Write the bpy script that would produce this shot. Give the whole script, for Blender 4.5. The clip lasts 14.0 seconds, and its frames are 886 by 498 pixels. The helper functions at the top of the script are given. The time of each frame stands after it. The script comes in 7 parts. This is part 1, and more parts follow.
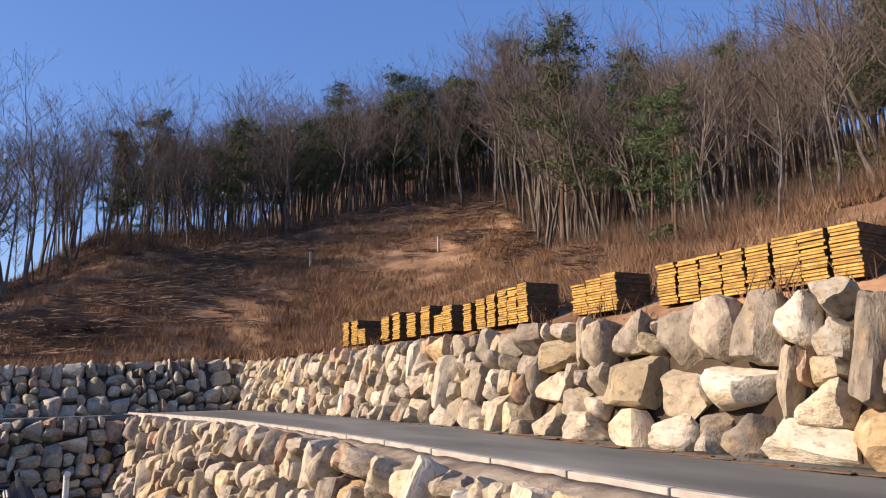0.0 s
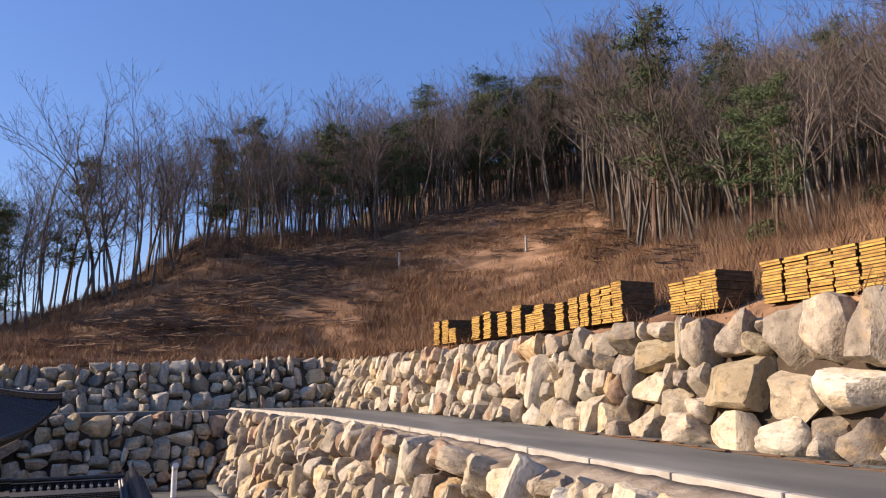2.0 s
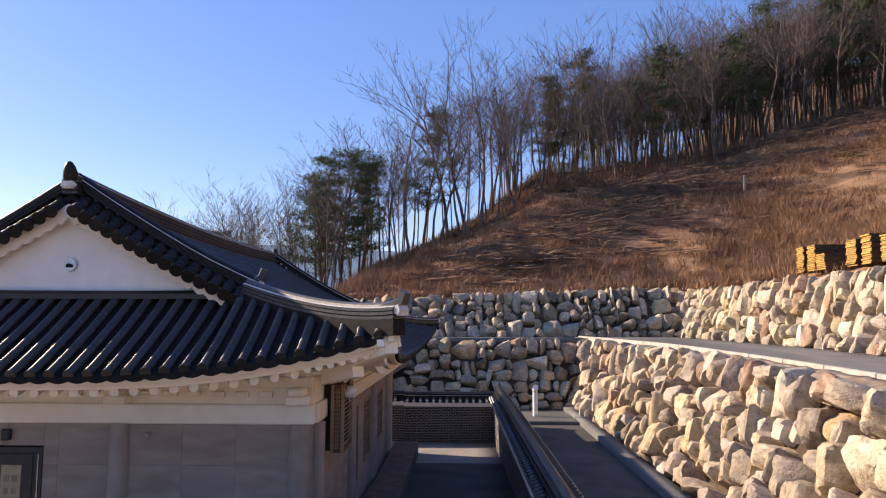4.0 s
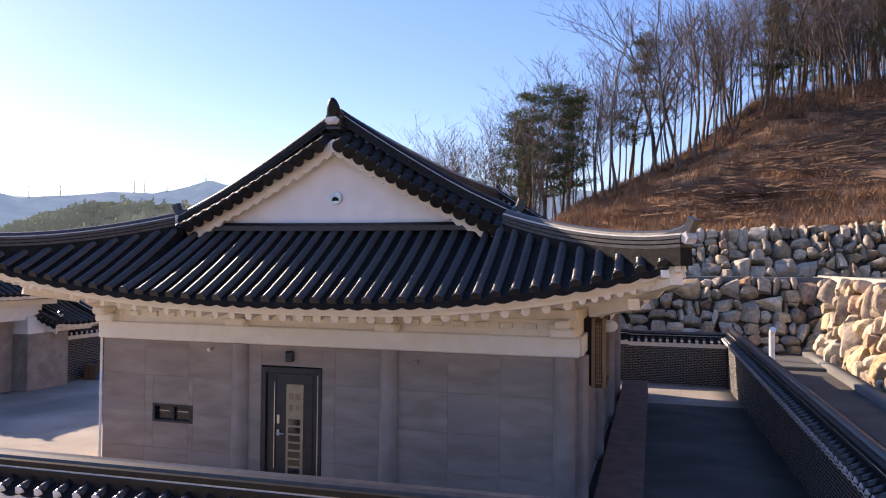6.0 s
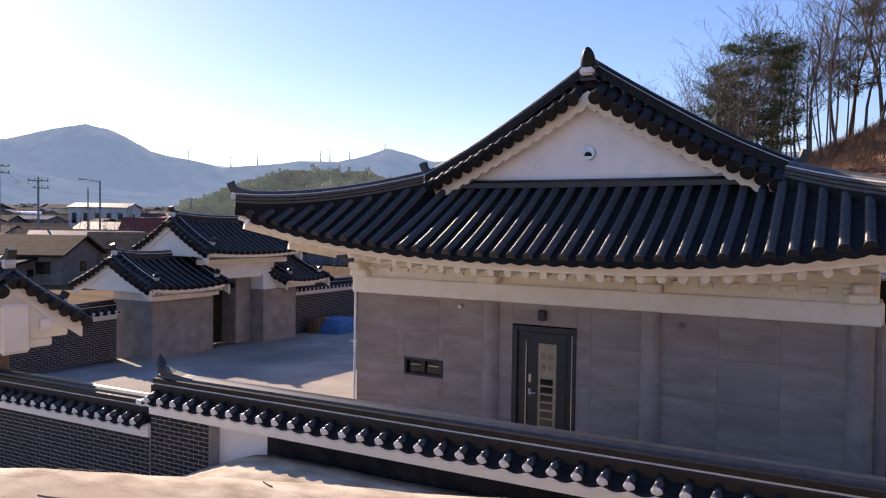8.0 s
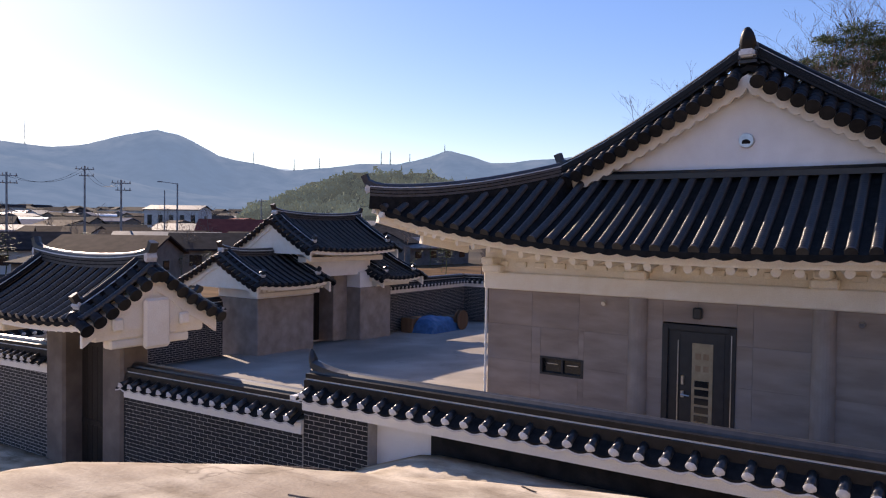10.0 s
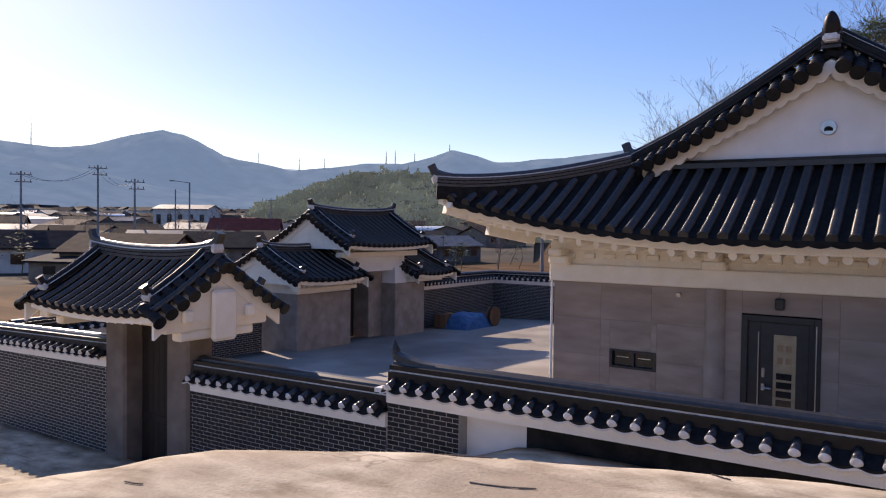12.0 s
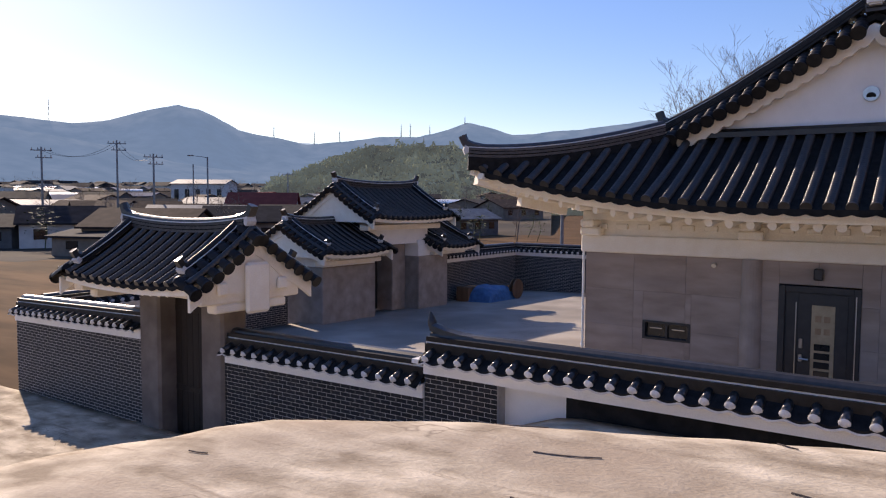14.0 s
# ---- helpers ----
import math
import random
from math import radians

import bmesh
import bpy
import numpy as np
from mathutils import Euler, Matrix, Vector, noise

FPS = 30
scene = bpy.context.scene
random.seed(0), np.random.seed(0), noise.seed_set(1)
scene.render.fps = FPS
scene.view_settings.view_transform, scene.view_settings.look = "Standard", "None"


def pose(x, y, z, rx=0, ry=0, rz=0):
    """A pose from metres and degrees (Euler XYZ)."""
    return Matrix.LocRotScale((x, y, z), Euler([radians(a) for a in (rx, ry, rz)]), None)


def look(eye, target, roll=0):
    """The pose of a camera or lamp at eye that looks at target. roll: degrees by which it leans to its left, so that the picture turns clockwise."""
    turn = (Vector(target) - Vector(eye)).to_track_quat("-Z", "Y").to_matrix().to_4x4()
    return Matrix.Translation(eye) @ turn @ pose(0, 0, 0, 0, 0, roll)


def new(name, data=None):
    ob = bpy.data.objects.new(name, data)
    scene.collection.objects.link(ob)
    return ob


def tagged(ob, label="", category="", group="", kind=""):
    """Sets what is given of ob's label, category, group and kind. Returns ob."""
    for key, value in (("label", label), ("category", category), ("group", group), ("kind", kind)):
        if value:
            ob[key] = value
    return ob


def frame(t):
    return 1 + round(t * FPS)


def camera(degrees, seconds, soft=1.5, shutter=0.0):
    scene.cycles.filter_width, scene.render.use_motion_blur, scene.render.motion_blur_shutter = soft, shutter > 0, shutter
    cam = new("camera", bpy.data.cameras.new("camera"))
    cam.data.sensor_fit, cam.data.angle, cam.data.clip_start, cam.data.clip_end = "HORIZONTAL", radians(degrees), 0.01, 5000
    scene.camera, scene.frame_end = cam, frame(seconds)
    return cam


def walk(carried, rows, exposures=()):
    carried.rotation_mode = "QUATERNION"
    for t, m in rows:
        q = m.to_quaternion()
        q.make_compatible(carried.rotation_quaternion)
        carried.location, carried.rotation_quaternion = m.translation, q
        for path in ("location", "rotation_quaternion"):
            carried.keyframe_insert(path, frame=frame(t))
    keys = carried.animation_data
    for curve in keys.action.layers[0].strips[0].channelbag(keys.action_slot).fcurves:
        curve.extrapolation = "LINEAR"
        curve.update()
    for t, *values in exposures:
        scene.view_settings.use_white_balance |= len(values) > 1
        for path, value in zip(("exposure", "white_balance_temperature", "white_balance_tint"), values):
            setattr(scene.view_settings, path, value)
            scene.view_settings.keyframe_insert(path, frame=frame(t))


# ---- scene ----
# ---- camera ----
cam = camera(62.0, 14.0, soft=1.15)
METRES, EYE, TURN = 6.8, 4.4, -31.0
ROWS = [
    (0.0, 0.0, 0.0, 0.0, 0.27, 10.93, 1.38),
    (0.5, -0.0045, 0.0017, -0.0006, 0.56, 11.06, 1.16),
    (1.0, -0.0104, 0.0041, -0.002, 1.09, 11.14, 0.96),
    (1.5, -0.019, 0.0042, -0.0038, 3.12, 11.24, 0.78),
    (2.0, -0.0251, -0.0004, -0.0059, 6.9, 11.08, 0.65),
    (2.5, -0.0345, -0.0069, -0.0087, 13.39, 10.26, 0.45),
    (3.0, -0.0517, -0.0145, -0.0119, 20.48, 8.75, 0.2),
    (3.5, -0.0801, -0.0291, -0.0165, 26.74, 7.3, -0.07),
    (6.0, -0.304, -0.0863, -0.0437, 46.89, 1.2, -0.59),
    (6.5, -0.3462, -0.1157, -0.0519, 49.34, 0.06, -0.65),
    (7.0, -0.3864, -0.1534, -0.0542, 51.89, -1.16, -0.75),
    (7.5, -0.4362, -0.1847, -0.0601, 56.16, -1.46, -0.81),
    (8.0, -0.4801, -0.2196, -0.0678, 60.2, -1.63, -0.88),
    (8.5, -0.5247, -0.2583, -0.0756, 62.28, -1.56, -0.91),
    (9.0, -0.5688, -0.2959, -0.0808, 63.83, -1.65, -0.93),
    (11.5, -0.7311, -0.4833, -0.114, 65.09, -1.55, -0.77),
    (12.0, -0.7508, -0.5129, -0.1195, 65.15, -1.6, -0.72),
    (12.5, -0.7682, -0.5375, -0.1247, 65.19, -1.78, -0.68),
    (13.0, -0.7761, -0.5477, -0.1257, 65.52, -2.57, -0.62),
    (13.5, -0.7767, -0.5482, -0.1245, 66.15, -3.5, -0.44),
    (14.0, -0.777, -0.548, -0.1248, 66.35, -3.68, -0.37),
]
walk(cam, [(t, pose(0, 0, EYE, 0, 0, TURN) @ pose(METRES * x, METRES * y, METRES * z, 90 + pitch, roll, yaw))
           for t, x, y, z, yaw, pitch, roll in ROWS],
     exposures=[(0.0, 0.72, 7700, 18), (3.0, 0.82, 7900, 20), (6.0, 1.24, 8100, 24), (9.0, 0.86, 7900, 23), (14.0, 0.68, 7700, 22)])

# ---- world and sun ----
SUN_YAW, SUN_EL = 69.0, 27.0          # degrees left of +y, degrees up
sun_dir = Vector((-math.sin(radians(SUN_YAW)) * math.cos(radians(SUN_EL)),
                  math.cos(radians(SUN_YAW)) * math.cos(radians(SUN_EL)), math.sin(radians(SUN_EL))))
world = bpy.data.worlds.new("world")
scene.world = world
world.use_nodes = True
wn = world.node_tree
sky = wn.nodes.new("ShaderNodeTexSky")
sky.sky_type = "NISHITA"
sky.sun_disc = False
sky.sun_elevation = radians(SUN_EL)
sky.sun_rotation = radians(-SUN_YAW)
sky.air_density, sky.dust_density, sky.ozone_density = 1.0, 0.25, 2.2
wn.nodes["Background"].inputs["Strength"].default_value = 0.15
sat = wn.nodes.new("ShaderNodeHueSaturation")
sat.inputs["Saturation"].default_value = 1.29
sat.inputs["Hue"].default_value = 0.513
wn.links.new(sky.outputs[0], sat.inputs["Color"])
# an even veil of thin haze over the clear sky
veil = wn.nodes.new("ShaderNodeMix")
veil.data_type = "RGBA"
veil.inputs[0].default_value = 0.5
veil.inputs[7].default_value = (0.41, 1.04, 2.85, 1)
wn.links.new(sat.outputs[0], veil.inputs[6])
wn.links.new(veil.outputs[2], wn.nodes["Background"].inputs["Color"])
sun = new("sun", bpy.data.lights.new("sun", "SUN"))
sun.data.energy, sun.data.angle, sun.data.color = 4.3, radians(0.53), (1.0, 0.93, 0.82)
sun.matrix_world = look((0, 0, 60), Vector((0, 0, 60)) - sun_dir)


# ---- materials ----
def material(name, a, b, scale=6.0, rough=0.85, bump=0.25, fine=60.0, metal=0.0, rand=0.0, c=None, spec=0.3, stretch=(1, 1, 1)):
    """Two noise scales between colours a and b, stains of c, relief, and a spread of brightness by piece."""
    m = bpy.data.materials.new(name)
    m.use_nodes = True
    n, l = m.node_tree.nodes, m.node_tree.links
    bsdf = n["Principled BSDF"]
    co = n.new("ShaderNodeTexCoord")
    mp = n.new("ShaderNodeMapping")
    mp.inputs["Scale"].default_value = stretch
    l.new(co.outputs["Object"], mp.inputs["Vector"])
    info = n.new("ShaderNodeObjectInfo")
    off = n.new("ShaderNodeVectorMath")
    off.operation = "ADD"
    mul = n.new("ShaderNodeVectorMath")
    mul.operation = "SCALE"
    mul.inputs[0].default_value = (13.0, 7.0, 5.0)
    l.new(info.outputs["Random"], mul.inputs["Scale"])
    l.new(mp.outputs[0], off.inputs[0])
    l.new(mul.outputs[0], off.inputs[1])
    big = n.new("ShaderNodeTexNoise")
    big.inputs["Scale"].default_value, big.inputs["Detail"].default_value = scale, 6
    small = n.new("ShaderNodeTexNoise")
    small.inputs["Scale"].default_value, small.inputs["Detail"].default_value = fine, 4
    l.new(off.outputs[0], big.inputs["Vector"])
    l.new(off.outputs[0], small.inputs["Vector"])
    ramp = n.new("ShaderNodeValToRGB")
    ramp.color_ramp.elements[0].position, ramp.color_ramp.elements[1].position = 0.35, 0.68
    ramp.color_ramp.elements[0].color, ramp.color_ramp.elements[1].color = (*a, 1), (*b, 1)
    l.new(big.outputs["Fac"], ramp.inputs[0])
    col = ramp.outputs[0]
    if c:
        third = n.new("ShaderNodeTexNoise")
        third.inputs["Scale"].default_value, third.inputs["Detail"].default_value = scale * 0.37, 3
        l.new(off.outputs[0], third.inputs["Vector"])
        cut = n.new("ShaderNodeMapRange")
        cut.inputs[1].default_value, cut.inputs[2].default_value = 0.5, 0.72
        l.new(third.outputs["Fac"], cut.inputs[0])
        mx = n.new("ShaderNodeMix")
        mx.data_type = "RGBA"
        l.new(cut.outputs[0], mx.inputs[0])
        l.new(col, mx.inputs[6])
        mx.inputs[7].default_value = (*c, 1)
        col = mx.outputs[2]
    hsv = n.new("ShaderNodeHueSaturation")
    val = n.new("ShaderNodeMapRange")
    val.inputs[3].default_value, val.inputs[4].default_value = 0.82, 1.16
    l.new(small.outputs["Fac"], val.inputs[0])
    if rand:
        rr = n.new("ShaderNodeMapRange")
        rr.inputs[3].default_value, rr.inputs[4].default_value = 1 - rand, 1 + rand
        l.new(info.outputs["Random"], rr.inputs[0])
        pr = n.new("ShaderNodeMath")
        pr.operation = "MULTIPLY"
        l.new(val.outputs[0], pr.inputs[0])
        l.new(rr.outputs[0], pr.inputs[1])
        l.new(pr.outputs[0], hsv.inputs["Value"])
    else:
        l.new(val.outputs[0], hsv.inputs["Value"])
    l.new(col, hsv.inputs["Color"])
    l.new(hsv.outputs[0], bsdf.inputs["Base Color"])
    bsdf.inputs["Roughness"].default_value, bsdf.inputs["Metallic"].default_value = rough, metal
    bsdf.inputs["Specular IOR Level"].default_value = spec
    if bump:
        add = n.new("ShaderNodeMath")
        add.operation = "MULTIPLY_ADD"
        add.inputs[1].default_value = 0.4
        l.new(small.outputs["Fac"], add.inputs[0])
        l.new(big.outputs["Fac"], add.inputs[2])
        bp = n.new("ShaderNodeBump")
        bp.inputs["Strength"].default_value, bp.inputs["Distance"].default_value = bump, 0.05
        l.new(add.outputs[0], bp.inputs["Height"])
        l.new(bp.outputs[0], bsdf.inputs["Normal"])
    return m


def stone_material(name):
    """Field stone: each piece takes its own tan, cream, grey, rust or brown."""
    m = material(name, (0.17, 0.13, 0.088), (0.55, 0.46, 0.345), 4.2, 0.93, 1.0, 22.0, rand=0.3, c=(0.16, 0.12, 0.085))
    n, l = m.node_tree.nodes, m.node_tree.links
    hsv = next(k for k in n if k.bl_idname == "ShaderNodeHueSaturation")
    link = hsv.inputs["Color"].links[0]
    src = link.from_socket
    info = next(k for k in n if k.bl_idname == "ShaderNodeObjectInfo")
    ramp = n.new("ShaderNodeValToRGB")
    cr = ramp.color_ramp
    cr.interpolation = "CONSTANT"
    tints = [(0.0, (0.58, 0.48, 0.34)), (0.2, (0.36, 0.30, 0.235)), (0.36, (0.60, 0.47, 0.28)), (0.47, (0.52, 0.45, 0.355)),
             (0.64, (0.24, 0.205, 0.18)), (0.77, (0.54, 0.34, 0.15)), (0.81, (0.68, 0.61, 0.49)), (0.94, (0.36, 0.19, 0.115))]
    cr.elements[0].position, cr.elements[0].color = 0.0, (*tints[0][1], 1)
    cr.elements[1].position, cr.elements[1].color = tints[1][0], (*tints[1][1], 1)
    for p, c in tints[2:]:
        e = cr.elements.new(p)
        e.color = (*c, 1)
    frac = n.new("ShaderNodeMath")
    frac.operation = "MULTIPLY"
    frac.inputs[1].default_value = 7.31
    fr = n.new("ShaderNodeMath")
    fr.operation = "FRACT"
    l.new(info.outputs["Random"], frac.inputs[0])
    l.new(frac.outputs[0], fr.inputs[0])
    l.new(fr.outputs[0], ramp.inputs[0])
    mx = n.new("ShaderNodeMix")
    mx.data_type = "RGBA"
    mx.inputs[0].default_value = 0.5
    l.new(src, mx.inputs[6])
    l.new(ramp.outputs[0], mx.inputs[7])
    # ochre blotches and dark weathering
    vec = next(k for k in n if k.bl_idname == "ShaderNodeVectorMath" and k.operation == "ADD").outputs[0]
    col = mx.outputs[2]
    for size, lo, hi, most, tint in ((2.3, 0.54, 0.7, 0.45, (0.56, 0.36, 0.15)), (6.5, 0.52, 0.68, 0.68, (0.10, 0.07, 0.048))):
        nz = n.new("ShaderNodeTexNoise")
        nz.inputs["Scale"].default_value, nz.inputs["Detail"].default_value = size, 7
        nz.inputs["Roughness"].default_value = 0.65
        l.new(vec, nz.inputs["Vector"])
        cut = n.new("ShaderNodeMapRange")
        cut.inputs[1].default_value, cut.inputs[2].default_value, cut.inputs[4].default_value = lo, hi, most
        l.new(nz.outputs["Fac"], cut.inputs[0])
        blend = n.new("ShaderNodeMix")
        blend.data_type = "RGBA"
        l.new(cut.outputs[0], blend.inputs[0])
        l.new(col, blend.inputs[6])
        blend.inputs[7].default_value = (*tint, 1)
        col = blend.outputs[2]
    l.new(col, hsv.inputs["Color"])
    return m


def brick_material(name, brick_a, brick_b, mortar, width, height, gap):
    """Brickwork on upright faces, laid along whichever way the face runs."""
    m = bpy.data.materials.new(name)
    m.use_nodes = True
    n, l = m.node_tree.nodes, m.node_tree.links
    bsdf = n["Principled BSDF"]
    co = n.new("ShaderNodeTexCoord")
    sp = n.new("ShaderNodeSeparateXYZ")
    l.new(co.outputs["Object"], sp.inputs[0])
    ad = n.new("ShaderNodeMath")
    l.new(sp.outputs[0], ad.inputs[0])
    l.new(sp.outputs[1], ad.inputs[1])
    cb = n.new("ShaderNodeCombineXYZ")
    l.new(ad.outputs[0], cb.inputs[0])
    l.new(sp.outputs[2], cb.inputs[1])
    br = n.new("ShaderNodeTexBrick")
    br.inputs["Scale"].default_value = 1.0
    br.inputs["Color1"].default_value, br.inputs["Color2"].default_value = (*brick_a, 1), (*brick_b, 1)
    br.inputs["Mortar"].default_value = (*mortar, 1)
    br.inputs["Mortar Size"].default_value, br.inputs["Mortar Smooth"].default_value = gap, 0.1
    br.inputs["Brick Width"].default_value, br.inputs["Row Height"].default_value = width, height
    l.new(cb.outputs[0], br.inputs["Vector"])
    l.new(br.outputs["Color"], bsdf.inputs["Base Color"])
    bp = n.new("ShaderNodeBump")
    bp.invert = True
    bp.inputs["Strength"].default_value, bp.inputs["Distance"].default_value = 0.6, 0.01
    l.new(br.outputs["Fac"], bp.inputs["Height"])
    l.new(bp.outputs[0], bsdf.inputs["Normal"])
    bsdf.inputs["Roughness"].default_value = 0.8
    return m


M_TILE = material("dark_tile", (0.017, 0.016, 0.016), (0.034, 0.032, 0.031), 9, 0.33, 0.0, 70, rand=0.25, spec=0.55)
# lighter copy of the dark tile: sunlight on the ridges put into the colour
M_RIDGELIT = material("ridge_tile", (0.03, 0.03, 0.032), (0.06, 0.059, 0.06), 9, 0.42, 0.1, 60, rand=0.2, spec=0.5)
M_CAPTILE = material("cap_tile", (0.010, 0.010, 0.011), (0.02, 0.019, 0.019), 9, 0.45, 0.05, 70, rand=0.25, spec=0.22)
# near black that stands in for deep shade
M_DEEPSHADE = material("painted_deep_shade", (0.012, 0.012, 0.013), (0.03, 0.029, 0.028), 4, 0.9, 0.3, 40)
# darker than the rolls: shade between them is kept in this colour
M_TILE_BED = material("tile_bed", (0.009, 0.009, 0.009), (0.02, 0.02, 0.02), 9, 0.7, 0.2, 50, spec=0.1)
M_PLASTER = material("white_plaster", (0.79, 0.775, 0.75), (0.86, 0.845, 0.82), 3, 0.9, 0.1, 80)
M_CREAM = material("cream_paint", (0.84, 0.755, 0.62), (0.89, 0.825, 0.71), 4, 0.7, 0.08, 60)
M_PLUG = material("grey_plug_mortar", (0.52, 0.51, 0.5), (0.68, 0.67, 0.655), 14, 0.85, 0.2, 90)
M_MORTAR = material("white_mortar", (0.6, 0.6, 0.59), (0.75, 0.75, 0.74), 14, 0.85, 0.2, 90)
M_GRANITE = material("grey_granite", (0.28, 0.215, 0.175), (0.40, 0.315, 0.26), 1.5, 0.8, 0.08, 130, rand=0.04, c=(0.33, 0.27, 0.24), spec=0.25, stretch=(0.8, 1, 3.2))
M_COLUMN = material("column_granite", (0.29, 0.235, 0.2), (0.38, 0.31, 0.265), 3, 0.7, 0.08, 130, spec=0.35)
M_JOINT = material("joint_grout", (0.25, 0.23, 0.215), (0.32, 0.3, 0.28), 5, 0.95, 0.1, 60)
M_DOORM = material("anthracite_steel", (0.018, 0.019, 0.022), (0.028, 0.029, 0.032), 8, 0.4, 0.03, 120, spec=0.5)
M_STEEL = material("brushed_steel", (0.5, 0.5, 0.5), (0.65, 0.65, 0.65), 10, 0.3, 0.02, 120, metal=1.0)
M_BRASS = material("champagne_panel", (0.33, 0.26, 0.17), (0.42, 0.34, 0.23), 7, 0.4, 0.03, 90, metal=0.3)
M_GLASS = material("dark_glass", (0.012, 0.014, 0.016), (0.02, 0.022, 0.024), 3, 0.08, 0.0, 20, spec=0.6)
M_LATTICE = material("pale_wood", (0.26, 0.17, 0.10), (0.36, 0.25, 0.16), 5, 0.7, 0.2, 60, stretch=(1, 1, 0.15))
M_GROUT = material("pale_grout", (0.34, 0.32, 0.30), (0.42, 0.40, 0.37), 6, 0.95, 0.2, 60)
M_BRICKP = material("black_brick_piece", (0.014, 0.014, 0.016), (0.03, 0.029, 0.03), 9, 0.75, 0.3, 60, rand=0.35)
M_WOOD = material("brown_wood", (0.10, 0.055, 0.03), (0.17, 0.10, 0.06), 5, 0.7, 0.2, 60, stretch=(1, 1, 0.15))
M_GATEWOOD = material("dark_gate_wood", (0.016, 0.012, 0.010), (0.032, 0.023, 0.018), 5, 0.6, 0.2, 60, stretch=(1, 1, 0.15))
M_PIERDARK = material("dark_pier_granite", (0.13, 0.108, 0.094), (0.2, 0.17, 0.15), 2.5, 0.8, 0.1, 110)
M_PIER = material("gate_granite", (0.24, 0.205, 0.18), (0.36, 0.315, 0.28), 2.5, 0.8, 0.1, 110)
M_CONCRETE = material("pale_concrete", (0.28, 0.225, 0.16), (0.65, 0.56, 0.43), 2.6, 0.95, 0.4, 38, spec=0.08, c=(0.36, 0.29, 0.215), stretch=(0.75, 1.2, 1))


def add_cracks(m, scale, width, dark):
    """Thin wandering cracks."""
    n, l = m.node_tree.nodes, m.node_tree.links
    bsdf = n["Principled BSDF"]
    src = bsdf.inputs["Base Color"].links[0].from_socket
    co = n.new("ShaderNodeTexCoord")
    nz = n.new("ShaderNodeTexNoise")
    nz.inputs["Scale"].default_value, nz.inputs["Detail"].default_value = scale, 5
    l.new(co.outputs["Object"], nz.inputs["Vector"])
    sb = n.new("ShaderNodeMath")
    sb.operation = "SUBTRACT"
    sb.inputs[1].default_value = 0.56
    ab = n.new("ShaderNodeMath")
    ab.operation = "ABSOLUTE"
    mr = n.new("ShaderNodeMapRange")
    mr.inputs[1].default_value, mr.inputs[2].default_value = width, 0.0
    l.new(nz.outputs["Fac"], sb.inputs[0])
    l.new(sb.outputs[0], ab.inputs[0])
    l.new(ab.outputs[0], mr.inputs[0])
    mx = n.new("ShaderNodeMix")
    mx.data_type = "RGBA"
    mx.inputs[7].default_value = (*dark, 1)
    soft = n.new("ShaderNodeMath")
    soft.operation = "MULTIPLY"
    soft.inputs[1].default_value = 0.5
    l.new(mr.outputs[0], soft.inputs[0])
    l.new(soft.outputs[0], mx.inputs[0])
    l.new(src, mx.inputs[6])
    l.new(mx.outputs[2], bsdf.inputs["Base Color"])


M_YARD = material("yard_concrete", (0.25, 0.225, 0.195), (0.37, 0.335, 0.29), 0.6, 0.9, 0.25, 30, c=(0.2, 0.18, 0.155), spec=0.12)
add_cracks(M_CONCRETE, 0.3, 0.0022, (0.12, 0.09, 0.065))


def add_scratches(m, turn, scale, width, amount, dark):
    """Long thin drag marks across the slab."""
    n, l = m.node_tree.nodes, m.node_tree.links
    bsdf = n["Principled BSDF"]
    src = bsdf.inputs["Base Color"].links[0].from_socket
    co, mp, nz = n.new("ShaderNodeTexCoord"), n.new("ShaderNodeMapping"), n.new("ShaderNodeTexNoise")
    mp.inputs["Rotation"].default_value = (0, 0, radians(turn))
    mp.inputs["Scale"].default_value = (0.4, 4.2, 1.0)
    nz.inputs["Scale"].default_value, nz.inputs["Detail"].default_value, nz.inputs["Roughness"].default_value = scale, 7, 0.65
    cut = n.new("ShaderNodeMapRange")
    cut.inputs[1].default_value, cut.inputs[2].default_value, cut.inputs[4].default_value = width, width + 0.1, amount
    mx = n.new("ShaderNodeMix")
    mx.data_type = "RGBA"
    mx.inputs[7].default_value = (*dark, 1)
    l.new(co.outputs["Object"], mp.inputs["Vector"])
    l.new(mp.outputs[0], nz.inputs["Vector"])
    l.new(nz.outputs["Fac"], cut.inputs[0])
    l.new(cut.outputs[0], mx.inputs[0])
    l.new(src, mx.inputs[6])
    l.new(mx.outputs[2], bsdf.inputs["Base Color"])


add_scratches(M_CONCRETE, -14, 1.3, 0.58, 0.5, (0.17, 0.125, 0.085))
add_scratches(M_CONCRETE, -26, 2.6, 0.6, 0.5, (0.2, 0.15, 0.1))
add_cracks(M_YARD, 0.25, 0.002, (0.12, 0.11, 0.1))
# asphalt, with the shade over alley and passage put into its colour
M_SHADEASPHALT = material("asphalt", (0.055, 0.05, 0.043), (0.1, 0.09, 0.078), 0.8, 0.9, 0.3, 90, c=(0.06, 0.05, 0.04))
M_ROAD = material("road_concrete", (0.105, 0.106, 0.096), (0.19, 0.187, 0.168), 0.7, 0.85, 0.3, 40, c=(0.09, 0.09, 0.082), stretch=(1, 0.35, 1))
M_KERB = material("kerb_concrete", (0.36, 0.32, 0.27), (0.5, 0.45, 0.39), 3, 0.9, 0.3, 40)
